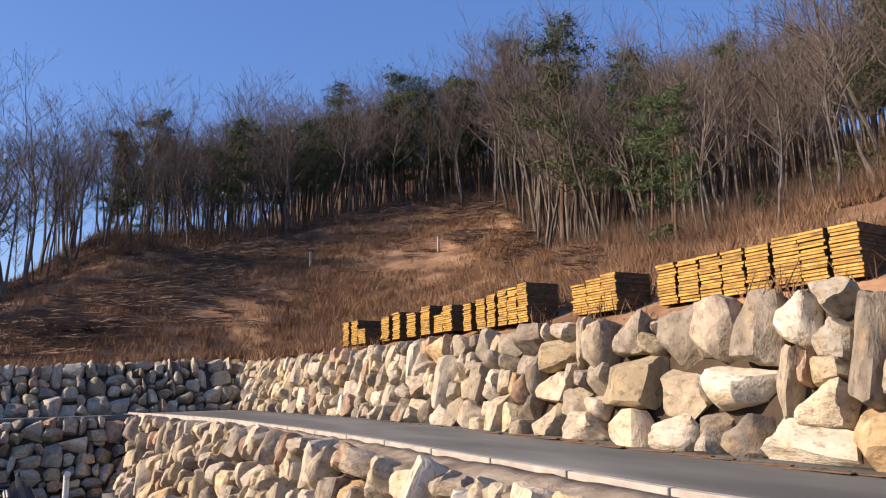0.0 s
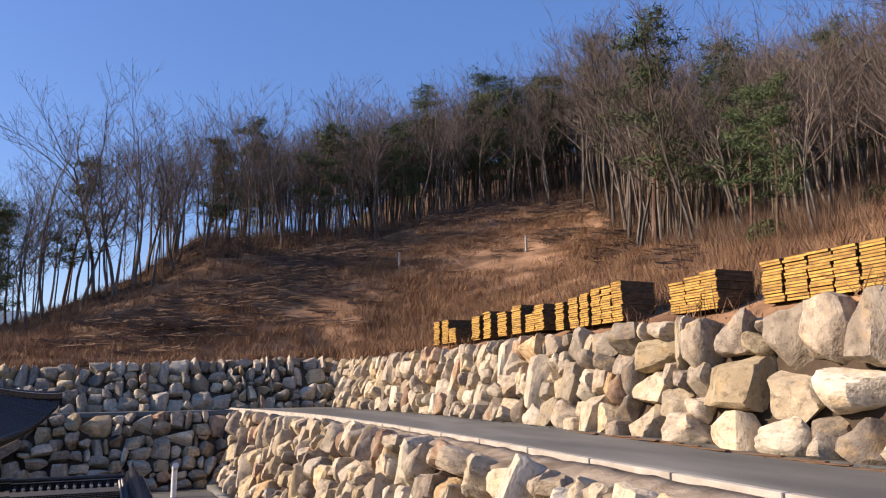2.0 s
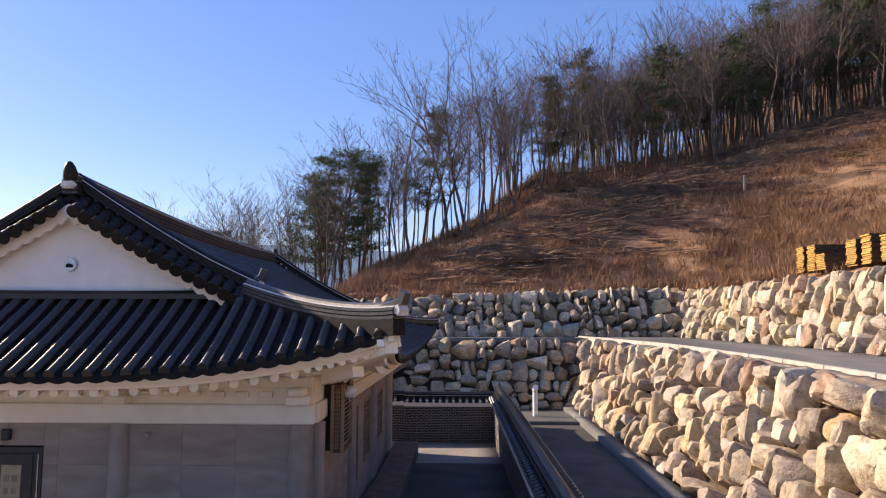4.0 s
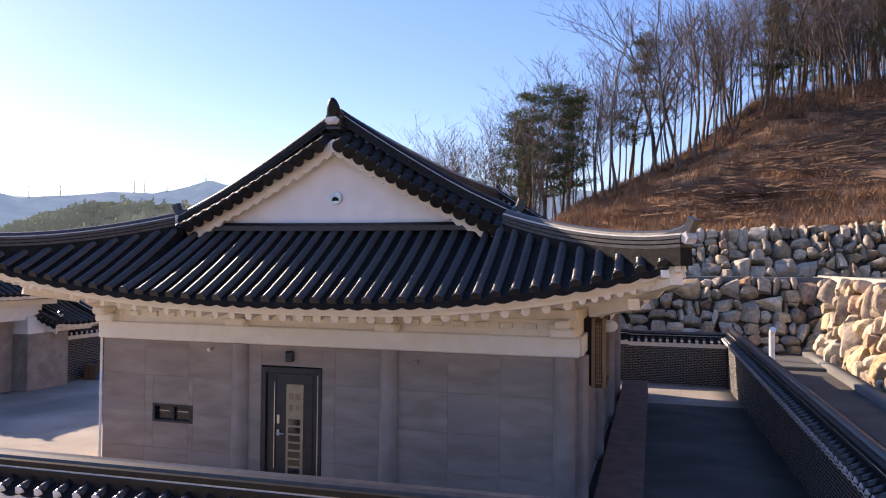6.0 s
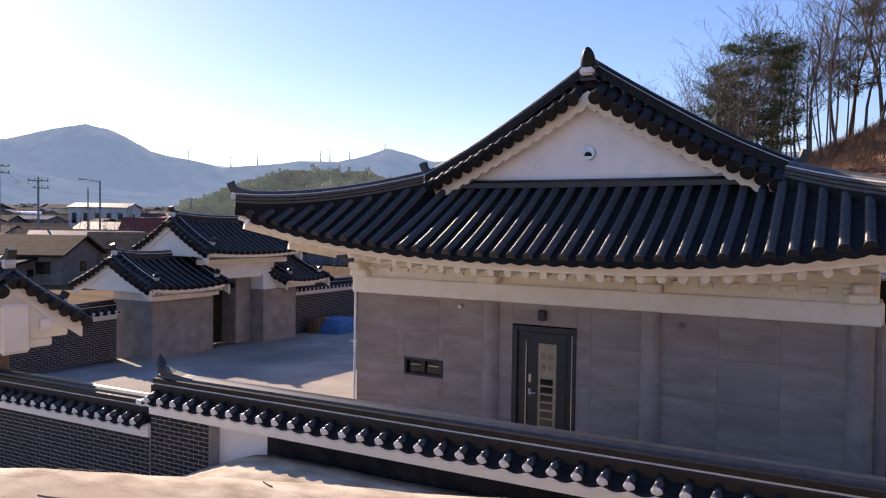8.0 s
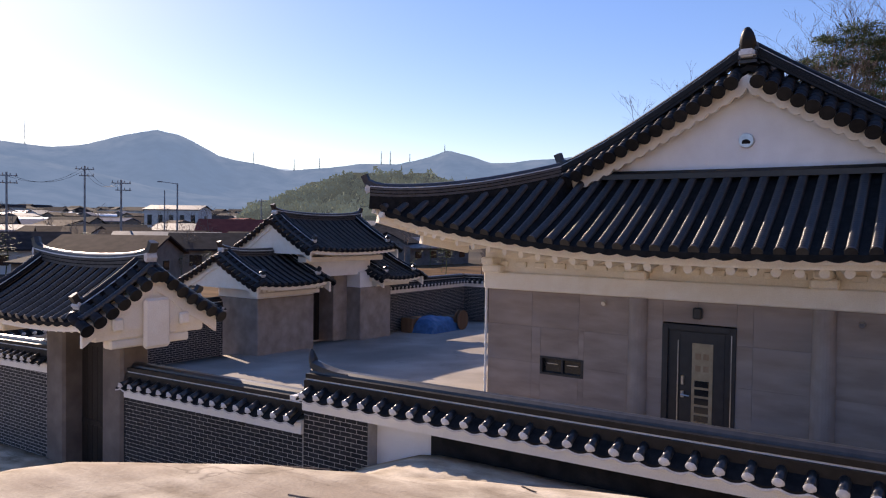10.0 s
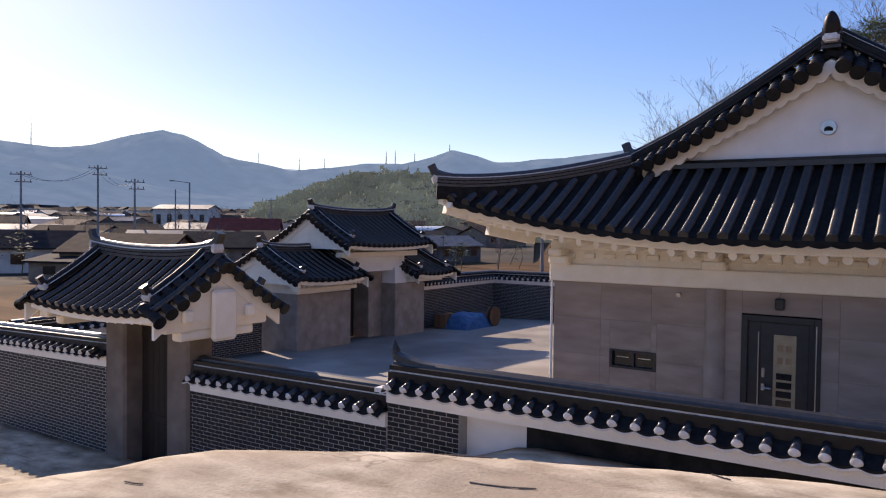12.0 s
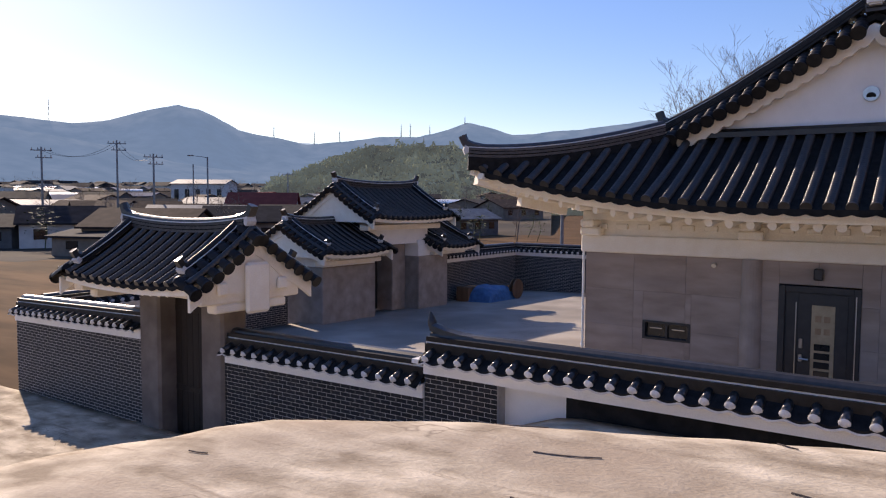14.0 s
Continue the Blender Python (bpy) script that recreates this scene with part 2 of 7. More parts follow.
M_GRAVEL = material("pale_gravel", (0.22, 0.165, 0.115), (0.42, 0.34, 0.25), 3.0, 0.95, 1.0, 30, c=(0.16, 0.12, 0.08))
# soil, coloured darker to put shade into the gaps between stones
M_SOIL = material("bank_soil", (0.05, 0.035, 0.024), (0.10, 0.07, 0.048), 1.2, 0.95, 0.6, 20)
M_HILL = material("dry_grass_hill", (0.18, 0.1, 0.058), (0.44, 0.265, 0.16), 0.5, 0.95, 1.0, 5.0, c=(0.12, 0.066, 0.042), spec=0.05)
M_FIELD = material("winter_field", (0.062, 0.034, 0.016), (0.15, 0.085, 0.042), 0.5, 0.95, 0.8, 2.2, c=(0.085, 0.056, 0.032), spec=0.05, stretch=(0.25, 1, 1))
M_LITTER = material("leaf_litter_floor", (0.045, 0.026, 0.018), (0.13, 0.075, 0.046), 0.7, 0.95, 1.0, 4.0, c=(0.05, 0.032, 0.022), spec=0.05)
M_GRASS = material("dry_grass", (0.18, 0.092, 0.05), (0.38, 0.225, 0.125), 0.6, 0.9, 0.0, 4.0, c=(0.12, 0.066, 0.04))
M_BARK = material("bark", (0.06, 0.05, 0.042), (0.19, 0.16, 0.135), 4, 0.95, 0.5, 30, rand=0.3, stretch=(1, 1, 0.3))
M_TWIG = material("twigs", (0.095, 0.073, 0.06), (0.19, 0.15, 0.125), 3, 0.95, 0.0, 10, rand=0.3)
M_PINEBARK = material("pine_bark", (0.10, 0.055, 0.04), (0.2, 0.12, 0.085), 5, 0.95, 0.5, 30, rand=0.2, stretch=(1, 1, 0.4))
M_NEEDLE = material("pine_needles", (0.035, 0.06, 0.025), (0.10, 0.13, 0.055), 1.2, 0.8, 0.0, 6, rand=0.3)
M_SHRUB = material("evergreen_leaves", (0.04, 0.06, 0.02), (0.1, 0.12, 0.05), 2, 0.8, 0.0, 9)
M_BRUSH = material("brushwood", (0.085, 0.052, 0.036), (0.2, 0.125, 0.082), 0.9, 0.95, 0.0, 6)
M_YELLOW = material("yellow_formwork", (0.42, 0.225, 0.045), (0.62, 0.36, 0.09), 6, 0.7, 0.2, 30, rand=0.22, c=(0.2, 0.10, 0.035))
# plywood faces, and the shaded long rails of the panels
M_PLYSHADE = material("plywood_and_rail_shade", (0.06, 0.042, 0.024), (0.15, 0.1, 0.055), 5, 0.8, 0.2, 40)
M_STONE = stone_material("field_stone")
M_BRICK = brick_material("black_brick", (0.014, 0.014, 0.016), (0.03, 0.029, 0.03), (0.36, 0.34, 0.32), 0.20, 0.066, 0.006)
M_BLUE = material("blue_tarpaulin", (0.02, 0.09, 0.22), (0.04, 0.16, 0.34), 5, 0.5, 0.5, 30)
M_ORANGE = material("orange_board", (0.5, 0.22, 0.08), (0.6, 0.3, 0.12), 5, 0.7, 0.1, 30)
M_DECK = material("brown_paving", (0.15, 0.085, 0.065), (0.22, 0.13, 0.10), 3, 0.85, 0.15, 40)
M_POLE = material("pole_concrete", (0.2, 0.2, 0.2), (0.3, 0.3, 0.29), 2, 0.9, 0.1, 30)
M_PVC = material("white_pvc", (0.75, 0.75, 0.73), (0.82, 0.82, 0.8), 5, 0.4, 0.0, 30)


def haze_glow_material(name, a, b, scale, glow):
    """Far slopes; the veil of air in front is painted on as emission."""
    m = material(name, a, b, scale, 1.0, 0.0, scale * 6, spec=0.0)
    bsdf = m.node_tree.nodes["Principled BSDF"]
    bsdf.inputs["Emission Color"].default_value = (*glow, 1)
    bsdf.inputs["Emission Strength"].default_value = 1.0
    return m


# last colour of each: blue haze added as glow, more with distance
M_MOUNT = haze_glow_material("far_mountain", (0.008, 0.011, 0.012), (0.06, 0.06, 0.055), 0.02, (0.085, 0.145, 0.245))
M_MOUNT2 = haze_glow_material("farthest_mountain", (0.05, 0.055, 0.06), (0.1, 0.1, 0.1), 0.006, (0.19, 0.28, 0.41))
M_NEARHILL = haze_glow_material("wooded_hill", (0.02, 0.025, 0.016), (0.05, 0.052, 0.034), 0.06, (0.03, 0.038, 0.042))

# leaves of the low hill get a little haze glow too
M_BAMBOO = haze_glow_material("haze_glow_foliage", (0.10, 0.115, 0.065), (0.36, 0.36, 0.21), 0.03, (0.034, 0.042, 0.046))


# ---- mesh helpers ----
def mesh_of(name, bm, *mats, smooth=False):
    me = bpy.data.meshes.new(name)
    bm.to_mesh(me)
    bm.free()
    for m in mats:
        me.materials.append(m)
    if smooth:
        me.polygons.foreach_set("use_smooth", [True] * len(me.polygons))
    return me


def thing(name, label, category, group="", kind="", at=(0, 0, 0)):
    ob = new(name)
    ob.location = at
    ob.empty_display_size = 0.2
    return tagged(ob, label, category, group, kind)


def under(ob, parent):
    """Hang ob, whose coordinates are the parent's own, under parent."""
    ob.parent = parent
    return ob


def part(name, bm, mat, parent, label="", smooth=False):
    mats = mat if isinstance(mat, (list, tuple)) else (mat,)
    ob = new(name, mesh_of(name, bm, *mats, smooth=smooth))
    ob.parent = parent
    if label:
        ob["label"] = label
    return ob


def box(bm, x0, x1, y0, y1, z0, z1, bevel=0.0, mat=0):
    r = bmesh.ops.create_cube(bm, size=1, matrix=Matrix.LocRotScale(((x0 + x1) / 2, (y0 + y1) / 2, (z0 + z1) / 2), None, (x1 - x0, y1 - y0, z1 - z0)))
    fs = list({f for v in r["verts"] for f in v.link_faces})
    for f in fs:
        f.material_index = mat
    if bevel:
        es = list({e for v in r["verts"] for e in v.link_edges})
        bmesh.ops.bevel(bm, geom=es, offset=bevel, segments=1, affect="EDGES")
    return bm


def boxed(x0, x1, y0, y1, z0, z1, bevel=0.0):
    return box(bmesh.new(), x0, x1, y0, y1, z0, z1, bevel)


def rod(bm, a, b, ra, rb=None, sides=8, caps=True, mat=0):
    a, b = Vector(a), Vector(b)
    rb = ra if rb is None else rb
    d = b - a
    q = d.to_track_quat("Z", "Y")
    va, vb = [], []
    for i in range(sides):
        w = 2 * math.pi * i / sides
        o = q @ Vector((math.cos(w), math.sin(w), 0))
        va.append(bm.verts.new(a + o * ra))
        vb.append(bm.verts.new(b + o * rb))
    for i in range(sides):
        j = (i + 1) % sides
        bm.faces.new((va[i], va[j], vb[j], vb[i])).material_index = mat
    if caps:
        bm.faces.new(va[::-1]).material_index = mat
        bm.faces.new(vb).material_index = mat
    return bm


def sweep(bm, path, section, up=Vector((0, 0, 1)), closed=True, mat=0, caps=True):
    """A profile of (side, up) pairs carried along a path."""
    rings = []
    for i, p in enumerate(path):
        t = (path[min(i + 1, len(path) - 1)] - path[max(i - 1, 0)]).normalized()
        s = t.cross(up).normalized()
        u = s.cross(t).normalized()
        rings.append([bm.verts.new(p + s * a + u * b) for a, b in section])
    k = len(section)
    for r0, r1 in zip(rings, rings[1:]):
        for i in range(k if closed else k - 1):
            j = (i + 1) % k
            bm.faces.new((r0[i], r0[j], r1[j], r1[i])).material_index = mat
    if caps and closed:
        bm.faces.new(rings[0][::-1]).material_index = mat
        bm.faces.new(rings[-1]).material_index = mat
    return rings


def resample(path, step):
    out = [path[0].copy()]
    run = 0.0
    for a, b in zip(path, path[1:]):
        d = (b - a).length
        while run + d >= step:
            a = a.lerp(b, (step - run) / d)
            out.append(a.copy())
            d = (b - a).length
            run = 0.0
        run += d
    if (out[-1] - path[-1]).length > 0.04:
        out.append(path[-1].copy())
    return out


def round_tiles(path, r, up=Vector((0, 0, 1)), step=0.06, arcs=6):
    """A run of half-round tiles from the eave upwards, with a lapped joint at each tile and an end disc."""
    bm = bmesh.new()
    pts = resample(path, step)
    last = None
    for k in range(len(pts) - 1):
        p, q = pts[k], pts[k + 1]
        t = (q - p).normalized()
        s = t.cross(up).normalized()
        u = s.cross(t).normalized()

        def ring(c, rr):
            return [bm.verts.new(c + s * (math.cos(math.pi * i / arcs) * rr) + u * (math.sin(math.pi * i / arcs) * rr)) for i in range(arcs + 1)]
        r0, last = ring(p + u * 0.003, r), ring(q + t * 0.01, r * 0.975)
        for i in range(arcs):
            bm.faces.new((r0[i], r0[i + 1], last[i + 1], last[i])).smooth = True
        lip = bm.faces.new(r0[::-1])
        lip.smooth = True
        if k == 0:
            c = p - t * 0.012
            disc = [bm.verts.new(c + s * (math.cos(2 * math.pi * i / 12) * r * 1.06) + u * (math.sin(2 * math.pi * i / 12) * r * 1.06 + 0.005)) for i in range(12)]
            bm.faces.new(disc)
            back = [bm.verts.new(v.co + t * 0.03) for v in disc]
            for i in range(12):
                bm.faces.new((disc[i], back[i], back[(i + 1) % 12], disc[(i + 1) % 12]))
    bm.faces.new(last)
    return bm
# ---- terrain ----
def knots(x, ks):
    return float(np.interp(x, [k[0] for k in ks], [k[1] for k in ks]))


def hill(x, y):
    """Height of the dry slope above the terraces."""
    k = knots(x, [(-30, -0.1), (-11, 0.1), (0, 0.32), (7, 0.5), (14, 0.5), (22, 0.44), (42, 0.36), (60, 0.34)])
    side = max(0.0, x - 13.0)
    back = max(0.0, y - 45.5)
    z = 6.1 + 0.36 * min(side, 75) + 0.1 * max(0, side - 75) + k * min(back, 27) + knots(x, [(0, 0.0), (25, 0.02), (40, 0.12), (60, 0.7)]) * k * max(0, min(back, 110) - 27)
    if x < -8:
        z -= (1 - math.exp((x + 8) / 14)) * 7.5
    z += 0.9 * noise.noise(Vector((x * 0.06, y * 0.06, 0))) * min(1, (side + back) / 12) + (0.3 * noise.noise(Vector((x * 0.3, y * 0.3, 3))) + 0.16 * noise.noise(Vector((x * 0.8, y * 0.8, 7)))) * min(1, (side + back) / 4)
    return z


def terrain(x, y):
    if x > 13.0 or (y > 45.0 and x > -60):
        z = hill(x, y)
        if x < -14:
            z = max(-1.7, z)
        fall = max(0.0, -y - 5) * 0.1
        return max(-1.7, z - fall)
    return -1.7


xs = sorted(set([-4000, -2500, -1500, -900, -600, -400, -300, -220, -160, -120, -95] + list(np.arange(-80, 13, 3.1)) + [12.4, 13.01] +
                list(np.arange(13.8, 60, 1.3)) + list(np.arange(60, 140, 4)) + [150, 180, 230, 300, 500, 900, 2000, 4000]))
ys = sorted(set([-4000, -2000, -900, -400, -200, -100, -60, -40, -30, -20, -12] + list(np.arange(-8, 45, 2.2)) + [44.6, 45.01] +
                list(np.arange(45.8, 110, 1.4)) + list(np.arange(110, 200, 6)) + [220, 300, 450, 700, 1100, 2000, 4000]))
gv = [(x, y, terrain(x, y)) for y in ys for x in xs]
gf, gm = [], []
nx = len(xs)
for j in range(len(ys) - 1):
    for i in range(nx - 1):
        gf.append((j * nx + i, j * nx + i + 1, (j + 1) * nx + i + 1, (j + 1) * nx + i))
        cx, cy = (xs[i] + xs[i + 1]) / 2, (ys[j] + ys[j + 1]) / 2
        gm.append(0 if (cx > 12 or (cy > 45 and cx > -22)) else 1)
gme = bpy.data.meshes.new("ground")
gme.from_pydata(gv, [], gf)
gme.materials.append(M_HILL)
gme.materials.append(M_FIELD)
gme.polygons.foreach_set("material_index", gm)
gme.polygons.foreach_set("use_smooth", [True] * len(gf))
ground = tagged(new("ground", gme), "brown dry grass hillside and winter fields", "ground", kind="structure")


def yard(x, y):
    return 0.033 * min(0, x + 12) - (0.016 + 0.012 * min(1, max(0, x + 4))) * max(0, y - 14)


def sheet(name, x0, x1, y0, y1, nxx, nyy, fn, mat, label, category, thick=0.3):
    bm = bmesh.new()
    top = [[bm.verts.new((x0 + (x1 - x0) * i / nxx, y0 + (y1 - y0) * j / nyy, 0)) for i in range(nxx + 1)] for j in range(nyy + 1)]
    for row in top:
        for v in row:
            v.co.z = fn(v.co.x, v.co.y)
    for j in range(nyy):
        for i in range(nxx):
            bm.faces.new((top[j][i], top[j][i + 1], top[j + 1][i + 1], top[j + 1][i])).smooth = True
    edge = [e for e in bm.edges if e.is_boundary]
    ex = bmesh.ops.extrude_edge_only(bm, edges=edge)
    for v in [g for g in ex["geom"] if isinstance(g, bmesh.types.BMVert)]:
        v.co.z -= thick
    return tagged(new(name, mesh_of(name, bm, mat)), label, category, kind="structure")


courtyard = sheet("courtyard", -24.2, 0.9, 8.18, 31.0, 24, 20, yard, M_YARD, "worn grey concrete courtyard round the house", "pavement")


def bank(x, y):
    """Concrete slab that the camera follows, rounding over to the foot of the garden wall."""
    along = knots(x, [(-40, -1.4), (-26, -1.05), (-20, -0.7), (-16, 0.1), (-13, 1.1), (-11.6, 1.8), (-10.5, 1.96), (-6.4, 2.04), (-4.3, 2.36), (-2, 2.6), (0, 2.88), (6, 2.95), (14, 2.95)])
    foot = knots(x, [(-40, -1.5), (-24, -0.95), (-19, -0.85), (-16.5, -0.75), (-12.4, -0.05), (-11.5, 0.5), (-10.4, 0.9), (-6, 0.95), (0, 1.0), (2, 1.0)])
    edge = knots(x, [(-40, 3.0), (-13, 1.0), (-11.6, 2.0), (-10.9, 3.0), (-9.5, 3.95), (-8, 4.5), (-6.6, 5.0), (-4, 4.9), (2, 4.6)])
    u = min(1.0, max(0.0, (y - edge + 0.25) / 1.9))
    u = u * u * (3 - 2 * u)
    return along * (1 - u) + foot * u + 0.02 * noise.noise(Vector((x * 0.9, y * 0.9, 0)))


ramp = sheet("concrete_ramp", -40, 1.2, -14, 7.78, 130, 80, bank, M_CONCRETE, "sunlit rough pale concrete ramp with cracks", "pavement", thick=1.2)


def road_z(y):
    return knots(y, [(-14, 2.9), (0, 2.93), (7, 3.05), (12, 3.2), (15, 3.3), (19.6, 3.42), (26.5, 3.55), (38, 3.66), (44, 3.7)])


def kerb_x(y):
    return knots(y, [(-14, 7.6), (10, 7.55), (19, 7.4), (28, 7.15), (36, 6.5), (40, 5.9)])


road = sheet("road", 0.0, 1.0, -14, 43.5, 6, 46, lambda x, y: road_z(y), M_ROAD, "grey concrete lane along the stone retaining wall", "road")
for v in road.data.vertices:
    y = v.co.y
    left = kerb_x(y) if y < 40 else 5.9 - (y - 40) * 0.2
    v.co.x = left + v.co.x * (12.2 - left)
apron = sheet("road_apron", 1.2, 7.7, -14, 4.2, 6, 10, lambda x, y: 2.9, M_ROAD, "grey concrete lane joining the ramp", "road", thick=2.0)
ledge = sheet("ledge_pavement", -24, 6.2, 39.0, 43.2, 20, 2, lambda x, y: 3.64, M_ROAD, "narrow concrete ledge between two stone walls", "pavement")
# the dark sheet stops at y 25.5, where the lit floor begins
alley = sheet("alley", -3.2, 0.8, 8.25, 25.5, 4, 20, lambda x, y: yard(x, y) + 0.006, M_SHADEASPHALT, "asphalt alley beside the house, coloured dark for its shade", "pavement", 0.1)
passage = sheet("passage", 0.9, 5.6, 4.0, 37.5, 4, 20, lambda x, y: 0.02 + 0.01 * max(0, y - 14), M_SHADEASPHALT, "asphalt passage below the stone wall, coloured dark for its shade", "pavement")
gutter = sheet("gutter_kerb", 4.25, 4.75, 6.0, 36.5, 1, 20, lambda x, y: 0.2 + 0.01 * max(0, y - 14), M_ROAD, "grey concrete gutter kerb at the wall foot", "kerb")

kerb = thing("road_kerb", "pale concrete road kerb above the lower wall", "kerb", kind="structure")
yk = 3.0
kn = 0
while yk < 40:
    bm = bmesh.new()
    a, b = yk, yk + 1.96
    ring = []
    for yy in (a, b):
        x = kerb_x(yy)
        z = road_z(yy)
        ring.append([Vector((x - 0.1, yy, z - 0.25)), Vector((x - 0.09, yy, z + 0.07)), Vector((x + 0.06, yy, z + 0.07)), Vector((x + 0.07, yy, z - 0.25))])
    vs = [[bm.verts.new(p) for p in r] for r in ring]
    for i in range(4):
        bm.faces.new((vs[0][i], vs[0][(i + 1) % 4], vs[1][(i + 1) % 4], vs[1][i]))
    bm.faces.new(vs[0][::-1]), bm.faces.new(vs[1])
    bmesh.ops.bevel(bm, geom=list(bm.edges), offset=0.012, segments=1, affect="EDGES")
    part("kerb_stone", bm, M_KERB, kerb)
    yk += 2.0


# ---- field stone walls ----
def stone_mesh(seed, sharp):
    rng = random.Random(seed)
    bm = bmesh.new()
    bmesh.ops.create_cube(bm, size=2)
    bmesh.ops.subdivide_edges(bm, edges=list(bm.edges), cuts=5, use_grid_fill=True)
    p = sharp
    off = Vector((rng.uniform(0, 50), rng.uniform(0, 50), rng.uniform(0, 50)))
    planes = [(Vector((rng.gauss(0, 1), rng.gauss(0, 1), rng.gauss(0, 1))).normalized(), rng.uniform(0.66, 0.97)) for _ in range(7)]
    tx, tz = rng.uniform(-0.3, 0.3), rng.uniform(-0.2, 0.2)
    for v in bm.verts:
        c = v.co
        nrm = (abs(c.x) ** p + abs(c.y) ** p + abs(c.z) ** p) ** (1 / p)
        c = c / nrm
        for n, d in planes:
            over = c.dot(n) - d
            if over > 0:
                c = c - n * over
        c = c * (1 + 0.13 * noise.noise(c * 1.2 + off) + 0.05 * noise.noise(c * 3.1 + off) + 0.03 * noise.noise(c * 7.0 + off))
        c.x *= 1 + tx * c.z
        c.z *= 1 + tz * c.x
        v.co = c * 0.52
    me = mesh_of("stone", bm, M_STONE, smooth=True)
    me.set_sharp_from_angle(angle=radians(30))
    return me


STONES = [stone_mesh(s, random.Random(s).choice((3.2, 4.5, 6.0, 9.0, 12.0))) for s in range(40)]


def stone_wall(name, label, foot, top, length, place, cell, sizes, seed, depth=0.55):
    """Rough stones packed without courses. place(u, v) gives the point and outward normal at u metres along and v (0..1) up."""
    rng = random.Random(seed)
    w = tagged(new(name), label, "stone wall", kind="structure")
    nu = int(length / cell)
    height = top - foot
    nv = max(3, int(round(height / cell)))
    taken = np.zeros((nu, nv), bool)
    spare = []
    for j in range(nv):
        i = 0
        while i < nu:
            if taken[i, j]:
                i += 1
                continue
            cw, ch = rng.choice(sizes(i * cell))
            cw, ch = min(cw, nu - i), min(ch, nv - j)
            if nv - j - ch == 1:
                ch += 1
            while cw > 1 and taken[i:i + cw, j].any():
                cw -= 1
            taken[i:i + cw, j:j + ch] = True
            spare.append(((i + cw / 2) * cell, (j + ch / 2) / nv, cw * cell, ch * height / nv))
            i += cw
    for u, v, sw, sh in spare:
        p, nrm, slope = place(u, v)
        ob = new("stone", rng.choice(STONES))
        d = min(depth * rng.uniform(1.0, 1.6), 1.1)
        side = Vector((0, 0, 1)).cross(nrm).normalized()
        up = nrm.cross(side).normalized()
        rot = Matrix((side, -nrm, up)).transposed().to_4x4()
        flip = Matrix.Diagonal((rng.choice((-1, 1)), 1, 1, 1))
        jig = Euler((rng.uniform(-0.2, 0.2), rng.uniform(-0.17, 0.17), rng.uniform(-0.3, 0.3))).to_matrix().to_4x4()
        scl = Matrix.Diagonal((sw * rng.uniform(0.95, 1.08), d, sh * slope * rng.uniform(0.95, 1.08), 1))
        pos = p - nrm * (d * 0.28 - rng.uniform(-0.16, 0.16))
        ob.matrix_world = Matrix.Translation(pos) @ rot @ jig @ scl
        ob.parent = w
    return w


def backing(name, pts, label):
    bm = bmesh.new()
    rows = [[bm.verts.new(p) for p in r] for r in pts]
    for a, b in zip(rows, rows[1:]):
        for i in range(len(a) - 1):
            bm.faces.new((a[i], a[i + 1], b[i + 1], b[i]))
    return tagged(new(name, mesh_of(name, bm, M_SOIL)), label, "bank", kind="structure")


BIG = [(3, 2), (4, 3), (3, 3), (4, 4), (3, 5), (5, 3), (2, 3), (3, 4), (2, 2), (4, 7), (4, 2), (3, 3), (3, 2), (2, 2)]
MID = [(3, 2), (3, 3), (4, 2), (2, 2), (4, 3), (4, 2), (2, 2), (3, 2), (2, 3), (3, 4)]
FLAT = [(3, 2), (4, 2), (2, 2), (3, 2), (4, 3), (2, 1), (3, 3), (2, 2), (5, 3), (2, 3), (3, 4)]
HUGE = [(5, 4), (6, 4), (4, 3), (5, 9), (4, 8), (6, 5), (3, 3), (4, 4), (3, 2), (6, 3), (2, 2), (4, 6)]
TALL = [(2, 4), (3, 5), (3, 3), (2, 3), (3, 4), (2, 5), (3, 2), (2, 2), (4, 3), (4, 4), (3, 3)]


def upper_right(u, v):
    y = 1.5 + u
    zb, zt = road_z(y) - 0.1, 6.02 + 0.012 * max(0, y - 16)
    n = Vector((-1, 0, 0.32)).normalized()
    return Vector((11.55 + 0.95 * v, y, zb + (zt - zb) * v)), n, 1.05


def upper_back(u, v):
    x = -20 + u
    zb, zt = 3.6, knots(x, [(-20, 5.4), (0, 6.1), (6, 6.45), (12, 6.7)])
    return Vector((x, 41.4 + 2.5 * v, zb + (zt - zb) * v)), Vector((0, -1, 0.5)).normalized(), 1.12


def lower_right(u, v):
    y = 5.0 + u
    lay = knots(y, [(12, 0.85), (22, 0.3)])
    xt, zt = kerb_x(y) - lay, road_z(y) + 0.02 - (lay - 0.3) * 0.25
    zb = 0.1
    return Vector((4.85 + (xt - 4.85) * v, y, zb + (zt - zb) * v)), Vector((-1, 0, 0.3)).normalized(), 1.0


def lower_back(u, v):
    x = -22 + u
    return Vector((x, 36.7 + 2.0 * v, 0.0 + 3.62 * v)), Vector((0, -1, 0.22)).normalized(), 1.0


